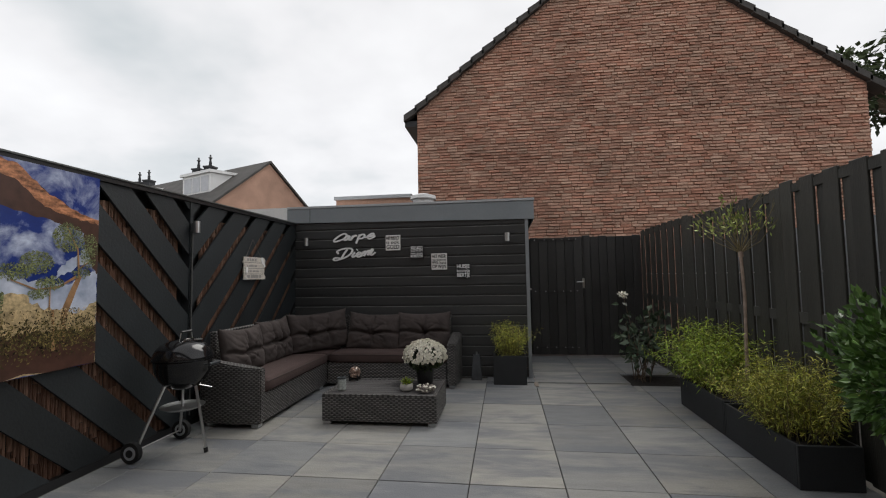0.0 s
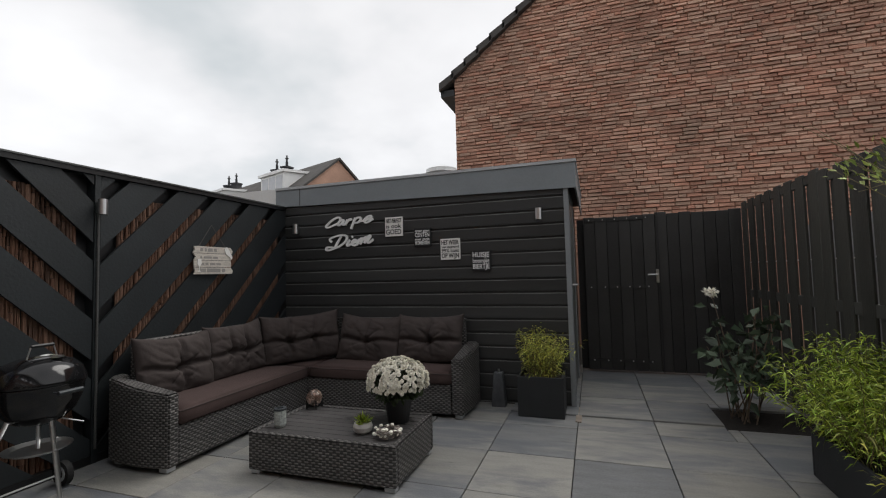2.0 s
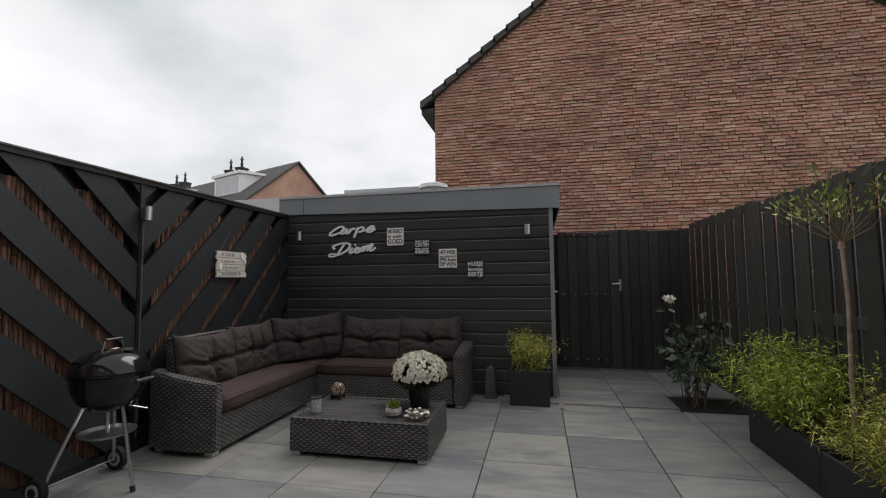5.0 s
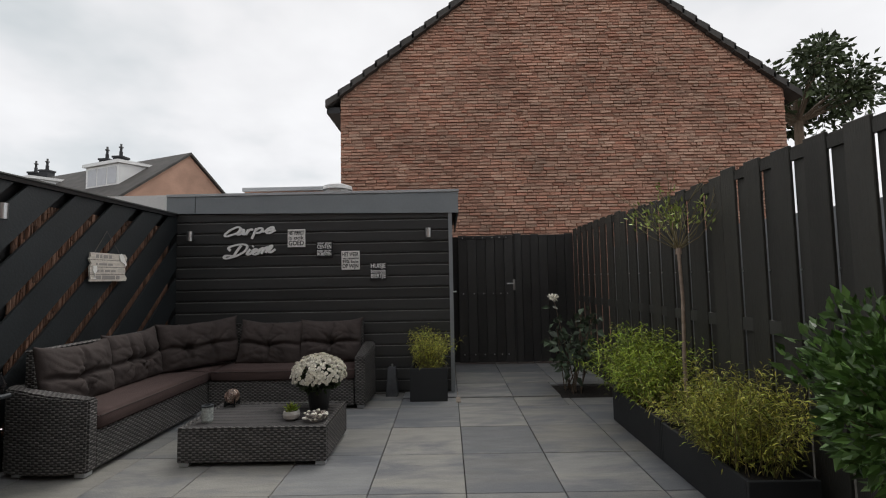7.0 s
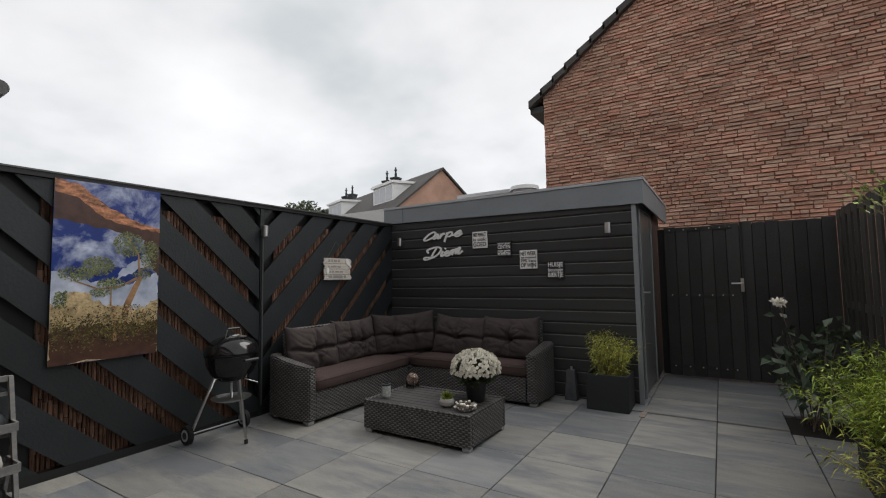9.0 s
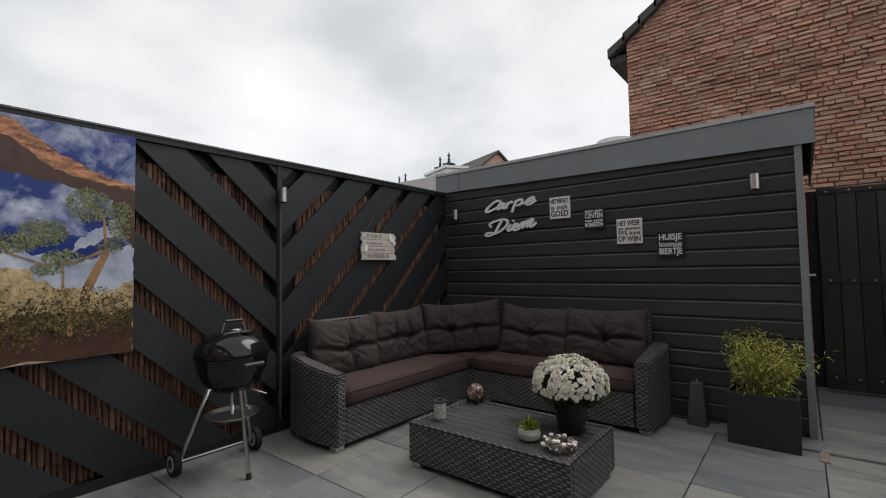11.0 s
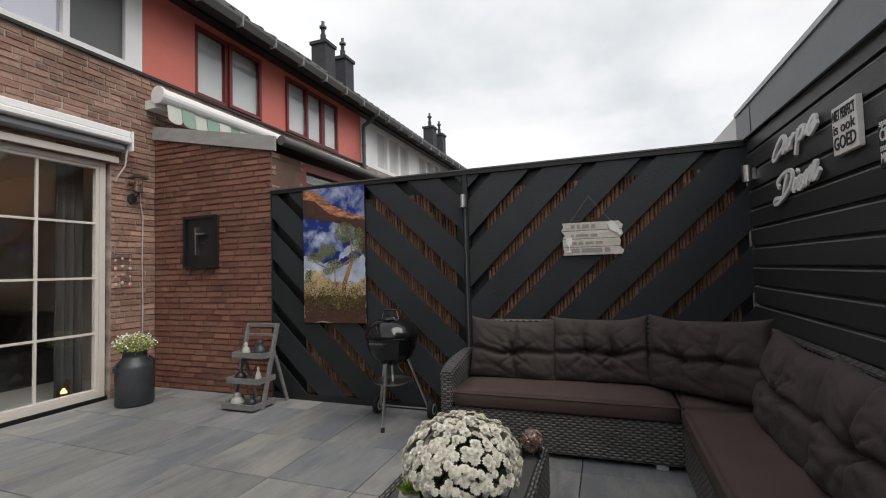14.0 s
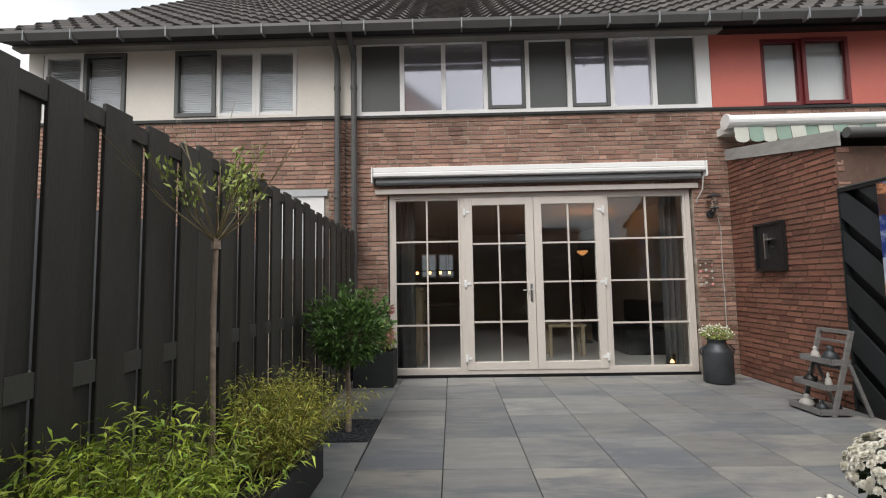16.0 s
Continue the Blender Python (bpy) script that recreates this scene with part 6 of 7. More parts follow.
def dabs(spots, size, material, name, seed):
    """Many small flat dabs of print."""
    rng = random.Random(seed)
    V, F = [], []
    x = PX + layer[0]
    layer[0] += 0.0004
    for u, v in spots:
        if not (0.01 < u < 0.99 and 0.01 < v < 0.99):
            continue
        y, z = PY0 + u * PW, PZ0 + v * PH
        s, a = size * rng.uniform(0.5, 1.4), rng.uniform(0, 3.14)
        k = len(V)
        xx = x + rng.uniform(0, 0.0003)
        for q, e in ((0, 1), (1.57, 0.45), (3.14, 1), (4.71, 0.45)):
            yy, zz = y + s * e * math.cos(a + q), z + s * e * math.sin(a + q)
            V.append((xx, min(max(yy, PY0), PY1), min(max(zz, PZ0), PZ1)))
        F.append((k, k + 1, k + 2, k + 3))
    from_arrays(name, V, F, material, pc, kind="stuff")


pic([(0, 0), (1, 0), (1, 1), (0, 1)], PSKY, "printed_sky")
rng = random.Random(31)
pic(ragged([(0, 0.28), (1, 0.28), (1, 0.50), (0.85, 0.47), (0.7, 0.42), (0.5, 0.43), (0.3, 0.45), (0.15, 0.47), (0, 0.50)], 0.012, 1), PCLOUD, "printed_cloud")
pic(ragged([(0.55, 0.45), (0.75, 0.5), (0.95, 0.56), (0.9, 0.62), (0.75, 0.56), (0.6, 0.50)], 0.012, 2), PCLOUD, "printed_cloud")
pic(ragged([(0, 1), (0.22, 0.97), (0.5, 0.86), (0.75, 0.79), (1.0, 0.745), (1.0, 0.66), (0.8, 0.70), (0.55, 0.73), (0.3, 0.76), (0, 0.78)], 0.008, 41), PSHADE, "printed_arch_shade")
pic(ragged([(0, 1), (0.2, 0.985), (0.45, 0.88), (0.7, 0.81), (1.0, 0.77), (1.0, 0.735), (0.72, 0.765), (0.45, 0.80), (0.22, 0.90), (0, 0.93)], 0.007, 42), PROCK, "printed_arch")
pic(ragged([(0.80, 0.76), (1.0, 0.74), (1.0, 0.48), (0.95, 0.5), (0.86, 0.62)], 0.012, 43), PSHADE, "printed_arch_leg")
pic(ragged([(0, 0.33), (0.1, 0.32), (0.35, 0.34), (0.55, 0.30), (0.8, 0.27), (1, 0.33), (1, 0.0), (0, 0.0)], 0.014, 44), PSTONE, "printed_ground")
pic(ragged([(0.12, 0.30), (0.12, 0.375), (0.2, 0.39), (0.33, 0.375), (0.36, 0.31)], 0.006, 45, 3), PSTONE, "printed_rock")
pic(ragged([(0, 0.17), (0.3, 0.20), (0.6, 0.18), (1, 0.2), (1, 0.0), (0, 0.0)], 0.02, 46), PSHADE, "printed_foreground")
pic([(0.60, 0.16), (0.68, 0.16), (0.70, 0.28), (0.80, 0.42), (0.83, 0.46), (0.79, 0.47), (0.74, 0.42), (0.64, 0.30)], PTRUNK, "printed_trunk")
for a, b, w in (((0.77, 0.46), (0.60, 0.41), 0.016), ((0.60, 0.41), (0.40, 0.40), 0.012), ((0.40, 0.40), (0.18, 0.45), 0.009), ((0.80, 0.46), (0.78, 0.60), 0.016), ((0.78, 0.60), (0.66, 0.72), 0.012), ((0.79, 0.5), (0.93, 0.55), 0.01), ((0.52, 0.30), (0.52, 0.42), 0.010), ((0.57, 0.1), (0.55, 0.30), 0.022)):
    dx, dz = b[0] - a[0], b[1] - a[1]
    ln = math.hypot(dx, dz)
    px, pz = -dz / ln * w * 0.8, dx / ln * w * 0.5
    pic([(a[0] - px, a[1] - pz), (b[0] - px * 0.6, b[1] - pz * 0.6), (b[0] + px * 0.6, b[1] + pz * 0.6), (a[0] + px, a[1] + pz)], PTRUNK, "printed_branch")
sp = []
for cu, cv, ru, rv, n_ in ((0.40, 0.53, 0.15, 0.055, 520), (0.2, 0.485, 0.16, 0.04, 330), (0.68, 0.66, 0.15, 0.075, 620), (0.90, 0.60, 0.10, 0.09, 380), (0.52, 0.43, 0.13, 0.035, 240), (0.42, 0.38, 0.10, 0.025, 130), (0.82, 0.48, 0.10, 0.03, 90)):
    for q in range(n_):
        a, r = rng.uniform(0, 6.28), rng.random() ** 0.6
        sp.append((cu + ru * r * math.cos(a), cv + rv * r * math.sin(a)))
dabs(sp, 0.0075, PTREE, "printed_tree", 51)
sp = [(rng.random(), min(0.30, max(0.03, rng.gauss(0.185, 0.05)))) for q in range(2000)]
dabs(sp, 0.009, PBUSH, "printed_bush", 52)
sp = [(rng.random(), 0.2 + 0.1 * rng.random()) for q in range(350)]
dabs(sp, 0.010, PSTONE, "printed_stone", 53)
dabs([(0.03 + 0.1 * rng.random(), 0.30 + 0.09 * rng.random()) for q in range(120)], 0.010, PTREE, "printed_bush_edge", 54)

# ---- hanging plank sign ----
ws = thing("hanging_plank_sign", (LEFT, 5.29, 1.45), "whitewashed plank sign with glass and bottle cut-outs on fence", "sign")
rng = random.Random(17)
for k in range(4):
    z0 = 1.315 + k * 0.0645
    ja = [rng.uniform(-0.012, 0.012) for q in range(6)]
    poly = [(5.075 + ja[0], z0 + 0.002), (5.505 + ja[1], z0 + 0.002), (5.513 + ja[2], z0 + 0.03), (5.500 + ja[3], z0 + 0.0625), (5.07 + ja[4], z0 + 0.0625), (5.082 + ja[5], z0 + 0.03)]
    bm = bmesh.new()
    prism(bm, poly, lambda u, v, w: (LEFT + 0.012 + w, u, v), 0.014)
    part("plank", bm, WHITEWOOD, ws)
SX = LEFT + 0.0265
for z, h, runs in ((1.525, 0.030, (0.03, 0.02, 0.05, 0.03)), (1.46, 0.020, (0.02, 0.09, 0.05)), (1.40, 0.020, (0.04, 0.03, 0.06, 0.05)), (1.335, 0.034, (0.06, 0.15, 0.04))):
    y = 5.14
    for r in runs:
        part("word_bar", B(SX, SX + 0.0015, y, y + r, z, z + h), WORDS, ws)
        y += r + 0.018
bm = bmesh.new()
prism(bm, [(5.105, 1.34), (5.145, 1.34), (5.128, 1.35), (5.128, 1.385), (5.148, 1.41), (5.145, 1.455), (5.105, 1.455), (5.102, 1.41), (5.122, 1.385), (5.122, 1.35)], lambda u, v, w: (SX + 0.002 + w, u, v), 0.005)
part("cut_out_glass", bm, SIGNW, ws, "white cut-out wine glass")
bm = bmesh.new()
prism(bm, [(5.41, 1.56), (5.44, 1.575), (5.47, 1.55), (5.50, 1.49), (5.51, 1.465), (5.49, 1.46), (5.48, 1.48), (5.43, 1.505)], lambda u, v, w: (SX + 0.002 + w, u, v), 0.005)
part("cut_out_bottle", bm, SIGNW, ws, "white cut-out wine bottle")
bm = T((LEFT + 0.016, 5.13, 1.57), (LEFT + 0.008, 5.28, 1.775), 0.002, n=5)
tube(bm, (LEFT + 0.016, 5.44, 1.57), (LEFT + 0.008, 5.28, 1.775), 0.002, n=5)
part("cord", bm, TWIG, ws)

# ---- up and down lights ----


def spot(x, y, z, out, label, mount):
    t = thing("wall_spotlight", (x, y, z), label, "wall lamp", "wall spotlights")
    o = Vector(out)
    q = Vector((x, y, z)) + o * 0.05
    part("housing", T((q.x, q.y, z - 0.055), (q.x, q.y, z + 0.055), 0.030, n=20), STEEL, t)
    part("bracket", B(min(x, q.x) - 0.012, max(x, q.x) + 0.012 * (1 if o.x == 0 else 0) + 0.001, min(y, q.y) - (0.012 if o.y == 0 else 0), max(y, q.y) + (0.012 if o.y == 0 else 0), z - 0.04, z + 0.035), STEEL, t)
    part("rim", T((q.x, q.y, z - 0.058), (q.x, q.y, z - 0.0555), 0.026, n=16), BLACK, t)


spot(LEFT + 0.006, 4.27, 1.81, (1, 0, 0), "brushed steel cylinder light on the fence post", 0)
spot(-2.26, SHED - 0.02, 1.82, (0, -1, 0), "brushed steel cylinder light on the black cladding", 0)
spot(0.475, SHED - 0.02, 1.81, (0, -1, 0), "brushed steel cylinder light on the black cladding", 0)


# ---- lettering and signs on the shed ----
def on_shed(x, z, y=SHED - 0.022):
    """Carries flat lettering onto the shed wall, read from the garden."""
    return Matrix.Translation((x, y, z)) @ Euler((radians(90), 0, 0)).to_matrix().to_4x4()


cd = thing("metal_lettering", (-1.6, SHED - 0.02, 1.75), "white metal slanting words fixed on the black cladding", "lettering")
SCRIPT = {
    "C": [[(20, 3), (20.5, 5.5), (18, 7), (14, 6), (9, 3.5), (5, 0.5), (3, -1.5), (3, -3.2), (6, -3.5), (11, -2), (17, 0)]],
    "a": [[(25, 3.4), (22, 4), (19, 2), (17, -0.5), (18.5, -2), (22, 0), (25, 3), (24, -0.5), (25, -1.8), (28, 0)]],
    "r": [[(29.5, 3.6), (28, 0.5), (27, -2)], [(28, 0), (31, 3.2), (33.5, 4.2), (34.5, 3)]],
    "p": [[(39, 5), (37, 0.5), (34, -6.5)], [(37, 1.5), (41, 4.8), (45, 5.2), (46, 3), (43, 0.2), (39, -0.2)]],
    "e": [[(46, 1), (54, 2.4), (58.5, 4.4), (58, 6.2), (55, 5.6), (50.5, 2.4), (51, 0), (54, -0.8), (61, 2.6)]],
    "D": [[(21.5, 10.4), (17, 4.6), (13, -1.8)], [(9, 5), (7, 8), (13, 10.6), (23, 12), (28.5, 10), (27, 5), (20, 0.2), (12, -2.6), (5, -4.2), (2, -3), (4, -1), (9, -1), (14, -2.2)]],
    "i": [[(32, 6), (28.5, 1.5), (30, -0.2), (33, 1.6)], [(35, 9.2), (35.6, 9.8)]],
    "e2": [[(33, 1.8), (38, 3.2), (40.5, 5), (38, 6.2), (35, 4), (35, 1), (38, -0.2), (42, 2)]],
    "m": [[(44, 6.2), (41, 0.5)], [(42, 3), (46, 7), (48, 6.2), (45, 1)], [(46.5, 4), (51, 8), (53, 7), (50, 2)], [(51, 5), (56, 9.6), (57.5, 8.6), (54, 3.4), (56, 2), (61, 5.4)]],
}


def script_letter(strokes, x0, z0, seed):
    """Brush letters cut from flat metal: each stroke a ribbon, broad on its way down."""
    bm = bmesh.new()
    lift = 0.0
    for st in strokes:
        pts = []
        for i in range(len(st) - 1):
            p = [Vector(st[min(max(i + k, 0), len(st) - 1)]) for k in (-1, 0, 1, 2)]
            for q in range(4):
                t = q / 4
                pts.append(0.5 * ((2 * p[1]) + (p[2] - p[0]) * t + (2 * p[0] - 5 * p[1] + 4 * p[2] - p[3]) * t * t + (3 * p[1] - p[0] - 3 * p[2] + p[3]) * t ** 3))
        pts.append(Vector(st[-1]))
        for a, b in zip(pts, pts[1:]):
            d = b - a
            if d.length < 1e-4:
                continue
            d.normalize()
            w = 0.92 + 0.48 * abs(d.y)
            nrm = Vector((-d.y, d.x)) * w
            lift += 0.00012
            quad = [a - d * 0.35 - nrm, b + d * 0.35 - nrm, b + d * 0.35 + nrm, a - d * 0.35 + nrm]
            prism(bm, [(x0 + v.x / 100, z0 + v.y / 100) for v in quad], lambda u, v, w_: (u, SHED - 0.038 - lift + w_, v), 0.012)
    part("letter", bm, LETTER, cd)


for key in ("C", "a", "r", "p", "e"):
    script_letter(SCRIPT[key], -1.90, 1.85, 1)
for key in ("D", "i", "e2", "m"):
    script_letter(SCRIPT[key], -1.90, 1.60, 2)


def sign(x0, x1, z0, z1, lines, white):
    label = "white square wooden sign with black words on the black cladding" if white else "black square wooden sign with white words on the black cladding"
    t = thing("word_sign", ((x0 + x1) / 2, SHED - 0.03, (z0 + z1) / 2), label, "sign", "word signs on the shed")
    yb = SHED - 0.019
    part("board", B(x0, x1, yb - 0.022, yb, z0, z1, bevel=0.002), SIGNW if white else SIGNB, t)
    ink = SIGNB if white else LETTER
    total = sum(h for _, h in lines)
    z = z1 - 0.012
    usable = z1 - z0 - 0.024
    for words, h in lines:
        hh = h / total * usable
        z -= hh
        text_mesh("line_of_text", words, hh * 1.12, on_shed(x0 + 0.012, z + hh * 0.14, yb - 0.0235), ink, t, fat=0.0012 if words.isupper() else 0.0006, extrude=0.001, width=x1 - x0 - 0.024)


sign(-1.145, -0.945, 1.675, 1.88, (("NIET PERFECT", 1.0), ("is ook", 1.0), ("GOED", 1.2)), True)
sign(-0.815, -0.63, 1.555, 1.745, (("spaar geen", 0.7), ("CENTEN", 1.2), ("maar goeie", 0.7), ("MOMENTEN", 1.0)), False)
sign(-0.525, -0.318, 1.405, 1.62, (("HET WEER", 1.1), ("van vanavond", 0.6), ("99% kans", 0.9), ("OP WIJN", 1.1)), True)
sign(-0.20, -0.008, 1.285, 1.485, (("HUISJE", 1.1), ("boompje", 1.0), ("BIERTJE", 1.1)), False)

# ---- slate lantern and square pot by the shed ----
sl = thing("slate_lantern", (0.06, 6.27, 0), "tapered blue-grey slate oil torch standing by the shed wall", "garden torch")
bm = bmesh.new()
lo = [(-0.016, 6.21), (0.116, 6.21), (0.116, 6.32), (-0.016, 6.32)]
hi = [(0.008, 6.225), (0.092, 6.225), (0.092, 6.305), (0.008, 6.305)]
a = [bm.verts.new((x, y, 0.001)) for x, y in lo]; b = [bm.verts.new((x, y, 0.315)) for x, y in hi]
bm.faces.new(a[::-1]); bm.faces.new(b)
for i in range(4):
    bm.faces.new((a[i], a[(i + 1) % 4], b[(i + 1) % 4], b[i]))
bmesh.ops.bevel(bm, geom=bm.edges[:], offset=0.004, segments=1, affect="EDGES")
part("body", bm, SLATE, sl)
part("wick_holder", T((0.052, 6.267, 0.315), (0.052, 6.267, 0.345), 0.012, n=12), STEEL, sl)


def square_pot(name, x0, x1, y0, y1, h, label, wall=0.02):
    t = thing(name, ((x0 + x1) / 2, (y0 + y1) / 2, 0), label, "planter")
    bm = bmesh.new()
    box(bm, x0, x1, y0, y0 + wall, 0.002, h, bevel=0.003); box(bm, x0, x1, y1 - wall, y1, 0.002, h, bevel=0.003)
    box(bm, x0, x0 + wall, y0 + wall, y1 - wall, 0.002, h, bevel=0.003); box(bm, x1 - wall, x1, y0 + wall, y1 - wall, 0.002, h, bevel=0.003)
    part("box", bm, PLANTER, t)
    part("soil", B(x0 + wall, x1 - wall, y0 + wall, y1 - wall, 0.01, h - 0.035), SOIL, t)
    return t


def bamboo(name, x0, x1, y0, y1, z0, top, canes, leaves, material, seed, label, spread=0.12, length=0.075):
    """A clump of thin arching canes, each bearing narrow leaves."""
    t = thing(name, ((x0 + x1) / 2, (y0 + y1) / 2, z0), label, "plant")
    rng = random.Random(seed)
    bm = bmesh.new()
    spots = []
    for k in range(canes):
        x, y = rng.uniform(x0, x1), rng.uniform(y0, y1)
        cxm, cym = (x0 + x1) / 2, (y0 + y1) / 2
        hgt = (top - z0) * rng.uniform(0.6, 1.05) * (1 - 0.35 * (abs(x - cxm) / max(x1 - x0, 0.01)) ** 1.0)
        lean = Vector(((x - cxm) * 0.5 + rng.gauss(0, spread), (y - cym) * 0.25 + rng.gauss(0, spread), 0))
        p = Vector((x, y, z0))
        q = p + Vector((0, 0, hgt * 0.55)) + lean * 0.45
        r = p + Vector((0, 0, hgt)) + lean * 1.2
        tube(bm, p, q, 0.0028, 0.0022, 4); tube(bm, q, r, 0.0022, 0.001, 4)
        for i in range(leaves):
            f = 0.12 + 0.88 * rng.random() ** 0.8
            c = p.lerp(q, f * 2) if f < 0.5 else q.lerp(r, f * 2 - 1)
            off = Vector((rng.gauss(0, 1), rng.gauss(0, 1), rng.gauss(0, 0.3))).normalized()
            c = c + off * rng.uniform(0.0, 0.075)
            spots.append(((c.x, c.y, c.z), (off.x, off.y, off.z)))
    part("cane", bm, CANE, t, kind="stuff")
    leaf_mesh("leaves", spots, length, length * 0.15, material, t, seed + 1, up=0.15, curl=0.35)
    return t


square_pot("square_pot", 0.27, 0.665, 5.99, 6.33, 0.345, "square anthracite plant pot standing by the shed corner")
bamboo("pot_bamboo", 0.36, 0.58, 6.07, 6.26, 0.30, 0.76, 75, 42, BAMBOO_Y, 61, "yellow-green bamboo growing in the square pot", 0.075, 0.045)

# ---- long planters by the fence ----


def trough(x0, x1, y0, y1, h):
    t = square_pot("long_planter", x0, x1, y0, y1, h, "long anthracite planter box filled with bamboo beside the fence", 0.022)
    tagged(t, group="planters along the fence")


trough(2.145, 2.50, 4.42, 5.32, 0.275)
trough(2.145, 2.50, 3.51, 4.415, 0.262)
bamboo("bamboo_clump", 2.18, 2.48, 4.80, 5.25, 0.22, 0.86, 95, 85, BAMBOO, 71, "yellow-green bamboo overflowing the long planter", 0.13, 0.058)
bamboo("bamboo_clump", 2.18, 2.48, 3.62, 4.12, 0.22, 0.76, 110, 85, BAMBOO_Y, 72, "yellowish bamboo overflowing the long planter", 0.12, 0.044)


# ---- small trees ----
def limb(bm, a, b, r0, r1, n=7):
    tube(bm, a, b, r0, r1, n)


tt = thing("standard_willow", (2.37, 4.48, 0.2), "slim grafted willow with sparse round crown rising from planter", "tree")
rng = random.Random(81)
bm = bmesh.new()
pts = [Vector((2.37, 4.48, 0.2)), Vector((2.365, 4.48, 0.65)), Vector((2.375, 4.475, 1.1)), Vector((2.365, 4.48, 1.43))]
for a, b, r in zip(pts, pts[1:], (0.014, 0.0130, 0.0125)):
    limb(bm, a, b, r, r - 0.0008, 10)
tube(bm, pts[-1], pts[-1] + Vector((0, 0, 0.05)), 0.022, 0.018, 8)
part("trunk", bm, WTRUNK, tt)
bm = bmesh.new()
spots = []
for k in range(24):
    an, el = rng.uniform(0, 6.28), rng.uniform(0.35, 1.35)
    d = Vector((math.cos(an) * math.cos(el), math.sin(an) * math.cos(el), math.sin(el)))
    p = pts[-1] + Vector((0, 0, 0.03))
    L = rng.uniform(0.30, 0.48) if k % 4 else rng.uniform(0.52, 0.68)
    q = p + d * L * 0.45
    d2 = (d + Vector((rng.gauss(0, 0.35), rng.gauss(0, 0.35), rng.gauss(0.5, 0.3)))).normalized()
    r = q + d2 * L * 0.6
    limb(bm, p, q, 0.0036, 0.0026, 5); limb(bm, q, r, 0.0024, 0.0011, 5)
    for s in range(2):
        d3 = (d2 + Vector((rng.gauss(0, 0.5), rng.gauss(0, 0.5), rng.gauss(0, 0.4)))).normalized()
        e = q.lerp(r, rng.random()) + d3 * 0.1
        limb(bm, q.lerp(r, 0.3), e, 0.002, 0.001, 4)
    if k % 4:
        for i in range(15):
            f = 0.25 + 0.8 * rng.random()
            c = q.lerp(r, f) + Vector((rng.gauss(0, 0.022), rng.gauss(0, 0.022), rng.gauss(0, 0.022)))
            spots.append(((c.x, c.y, c.z), (d2.x, d2.y, d2.z)))
part("branch", bm, WBRANCH, tt, kind="stuff")
leaf_mesh("crown", spots, 0.050, 0.016, WILLOW, tt, 82, up=0.35)

bt_ = thing("ball_tree", (2.19, 2.62, -0.03), "clipped evergreen ball tree on a short trunk in the gravel bed", "tree")
bm = bmesh.new()
limb(bm, Vector((2.19, 2.62, -0.04)), Vector((2.185, 2.61, 0.28)), 0.028, 0.024, 10)
limb(bm, Vector((2.185, 2.61, 0.28)), Vector((2.20, 2.62, 0.62)), 0.024, 0.018, 10)
part("trunk", bm, WTRUNK, bt_)
bm = bmesh.new()
rng = random.Random(91)
for k in range(50):
    d = Vector((rng.gauss(0, 1), rng.gauss(0, 1), rng.gauss(0.3, 0.8))).normalized()
    limb(bm, Vector((2.20, 2.62, 0.58 + rng.uniform(0, 0.2))), Vector((2.20, 2.62, 0.83)) + d * 0.27, 0.006, 0.002, 5)
part("branch", bm, TRUNK, bt_, kind="stuff")
spots = blob_spots(rng, (2.19, 2.62, 0.83), (0.31, 0.31, 0.285), 3600, 0.4)
for k in range(60):
    d = Vector((rng.gauss(0, 1), rng.gauss(0, 1), abs(rng.gauss(0.2, 0.8)))).normalized()
    base_ = Vector((2.19, 2.62, 0.83)) + Vector((d.x * 0.31, d.y * 0.31, d.z * 0.29))
    for i in range(14):
        c = base_ + d * (0.09 * i / 14) + Vector((0, 0, 0.07 * i / 14)) + Vector((rng.gauss(0, 0.012), rng.gauss(0, 0.012), 0))
        spots.append(((c.x, c.y, c.z), (d.x, d.y, d.z + 0.5)))
leaf_mesh("crown", spots, 0.052, 0.027, LAUREL, bt_, 92, up=0.15, curl=0.05)

sq = square_pot("tall_square_pot", 2.01, 2.50, 0.66, 1.06, 0.42, "square anthracite planter with a pink flower beside the window")
hy = thing("pink_hydrangea", (2.15, 0.9, 0.39), "green plant with pink flower heads in the square planter", "plant")
rng = random.Random(95)
leaf_mesh("leaves", blob_spots(rng, (2.22, 0.88, 0.60), (0.22, 0.18, 0.24), 330, 0.3), 0.075, 0.035, WILLOW, hy, 96, up=0.3)
leaf_mesh("bloom", blob_spots(rng, (2.08, 0.95, 0.93), (0.075, 0.07, 0.06), 260, 0.4), 0.025, 0.022, PINK, hy, 97, up=0.1)
leaf_mesh("bloom", blob_spots(rng, (2.06, 0.98, 0.62), (0.05, 0.05, 0.10), 120, 0.4), 0.025, 0.022, PINK, hy, 98, up=0.1)
bm = bmesh.new()
for x, y, z in ((2.08, 0.95, 0.90), (2.06, 0.98, 0.6), (2.25, 0.85, 0.75), (2.35, 0.9, 0.7), (2.2, 0.8, 0.7)):
    tube(bm, (2.2, 0.86, 0.385), (x, y, z), 0.006, 0.004, 6)
part("stem", bm, TRUNK, hy, kind="stuff")

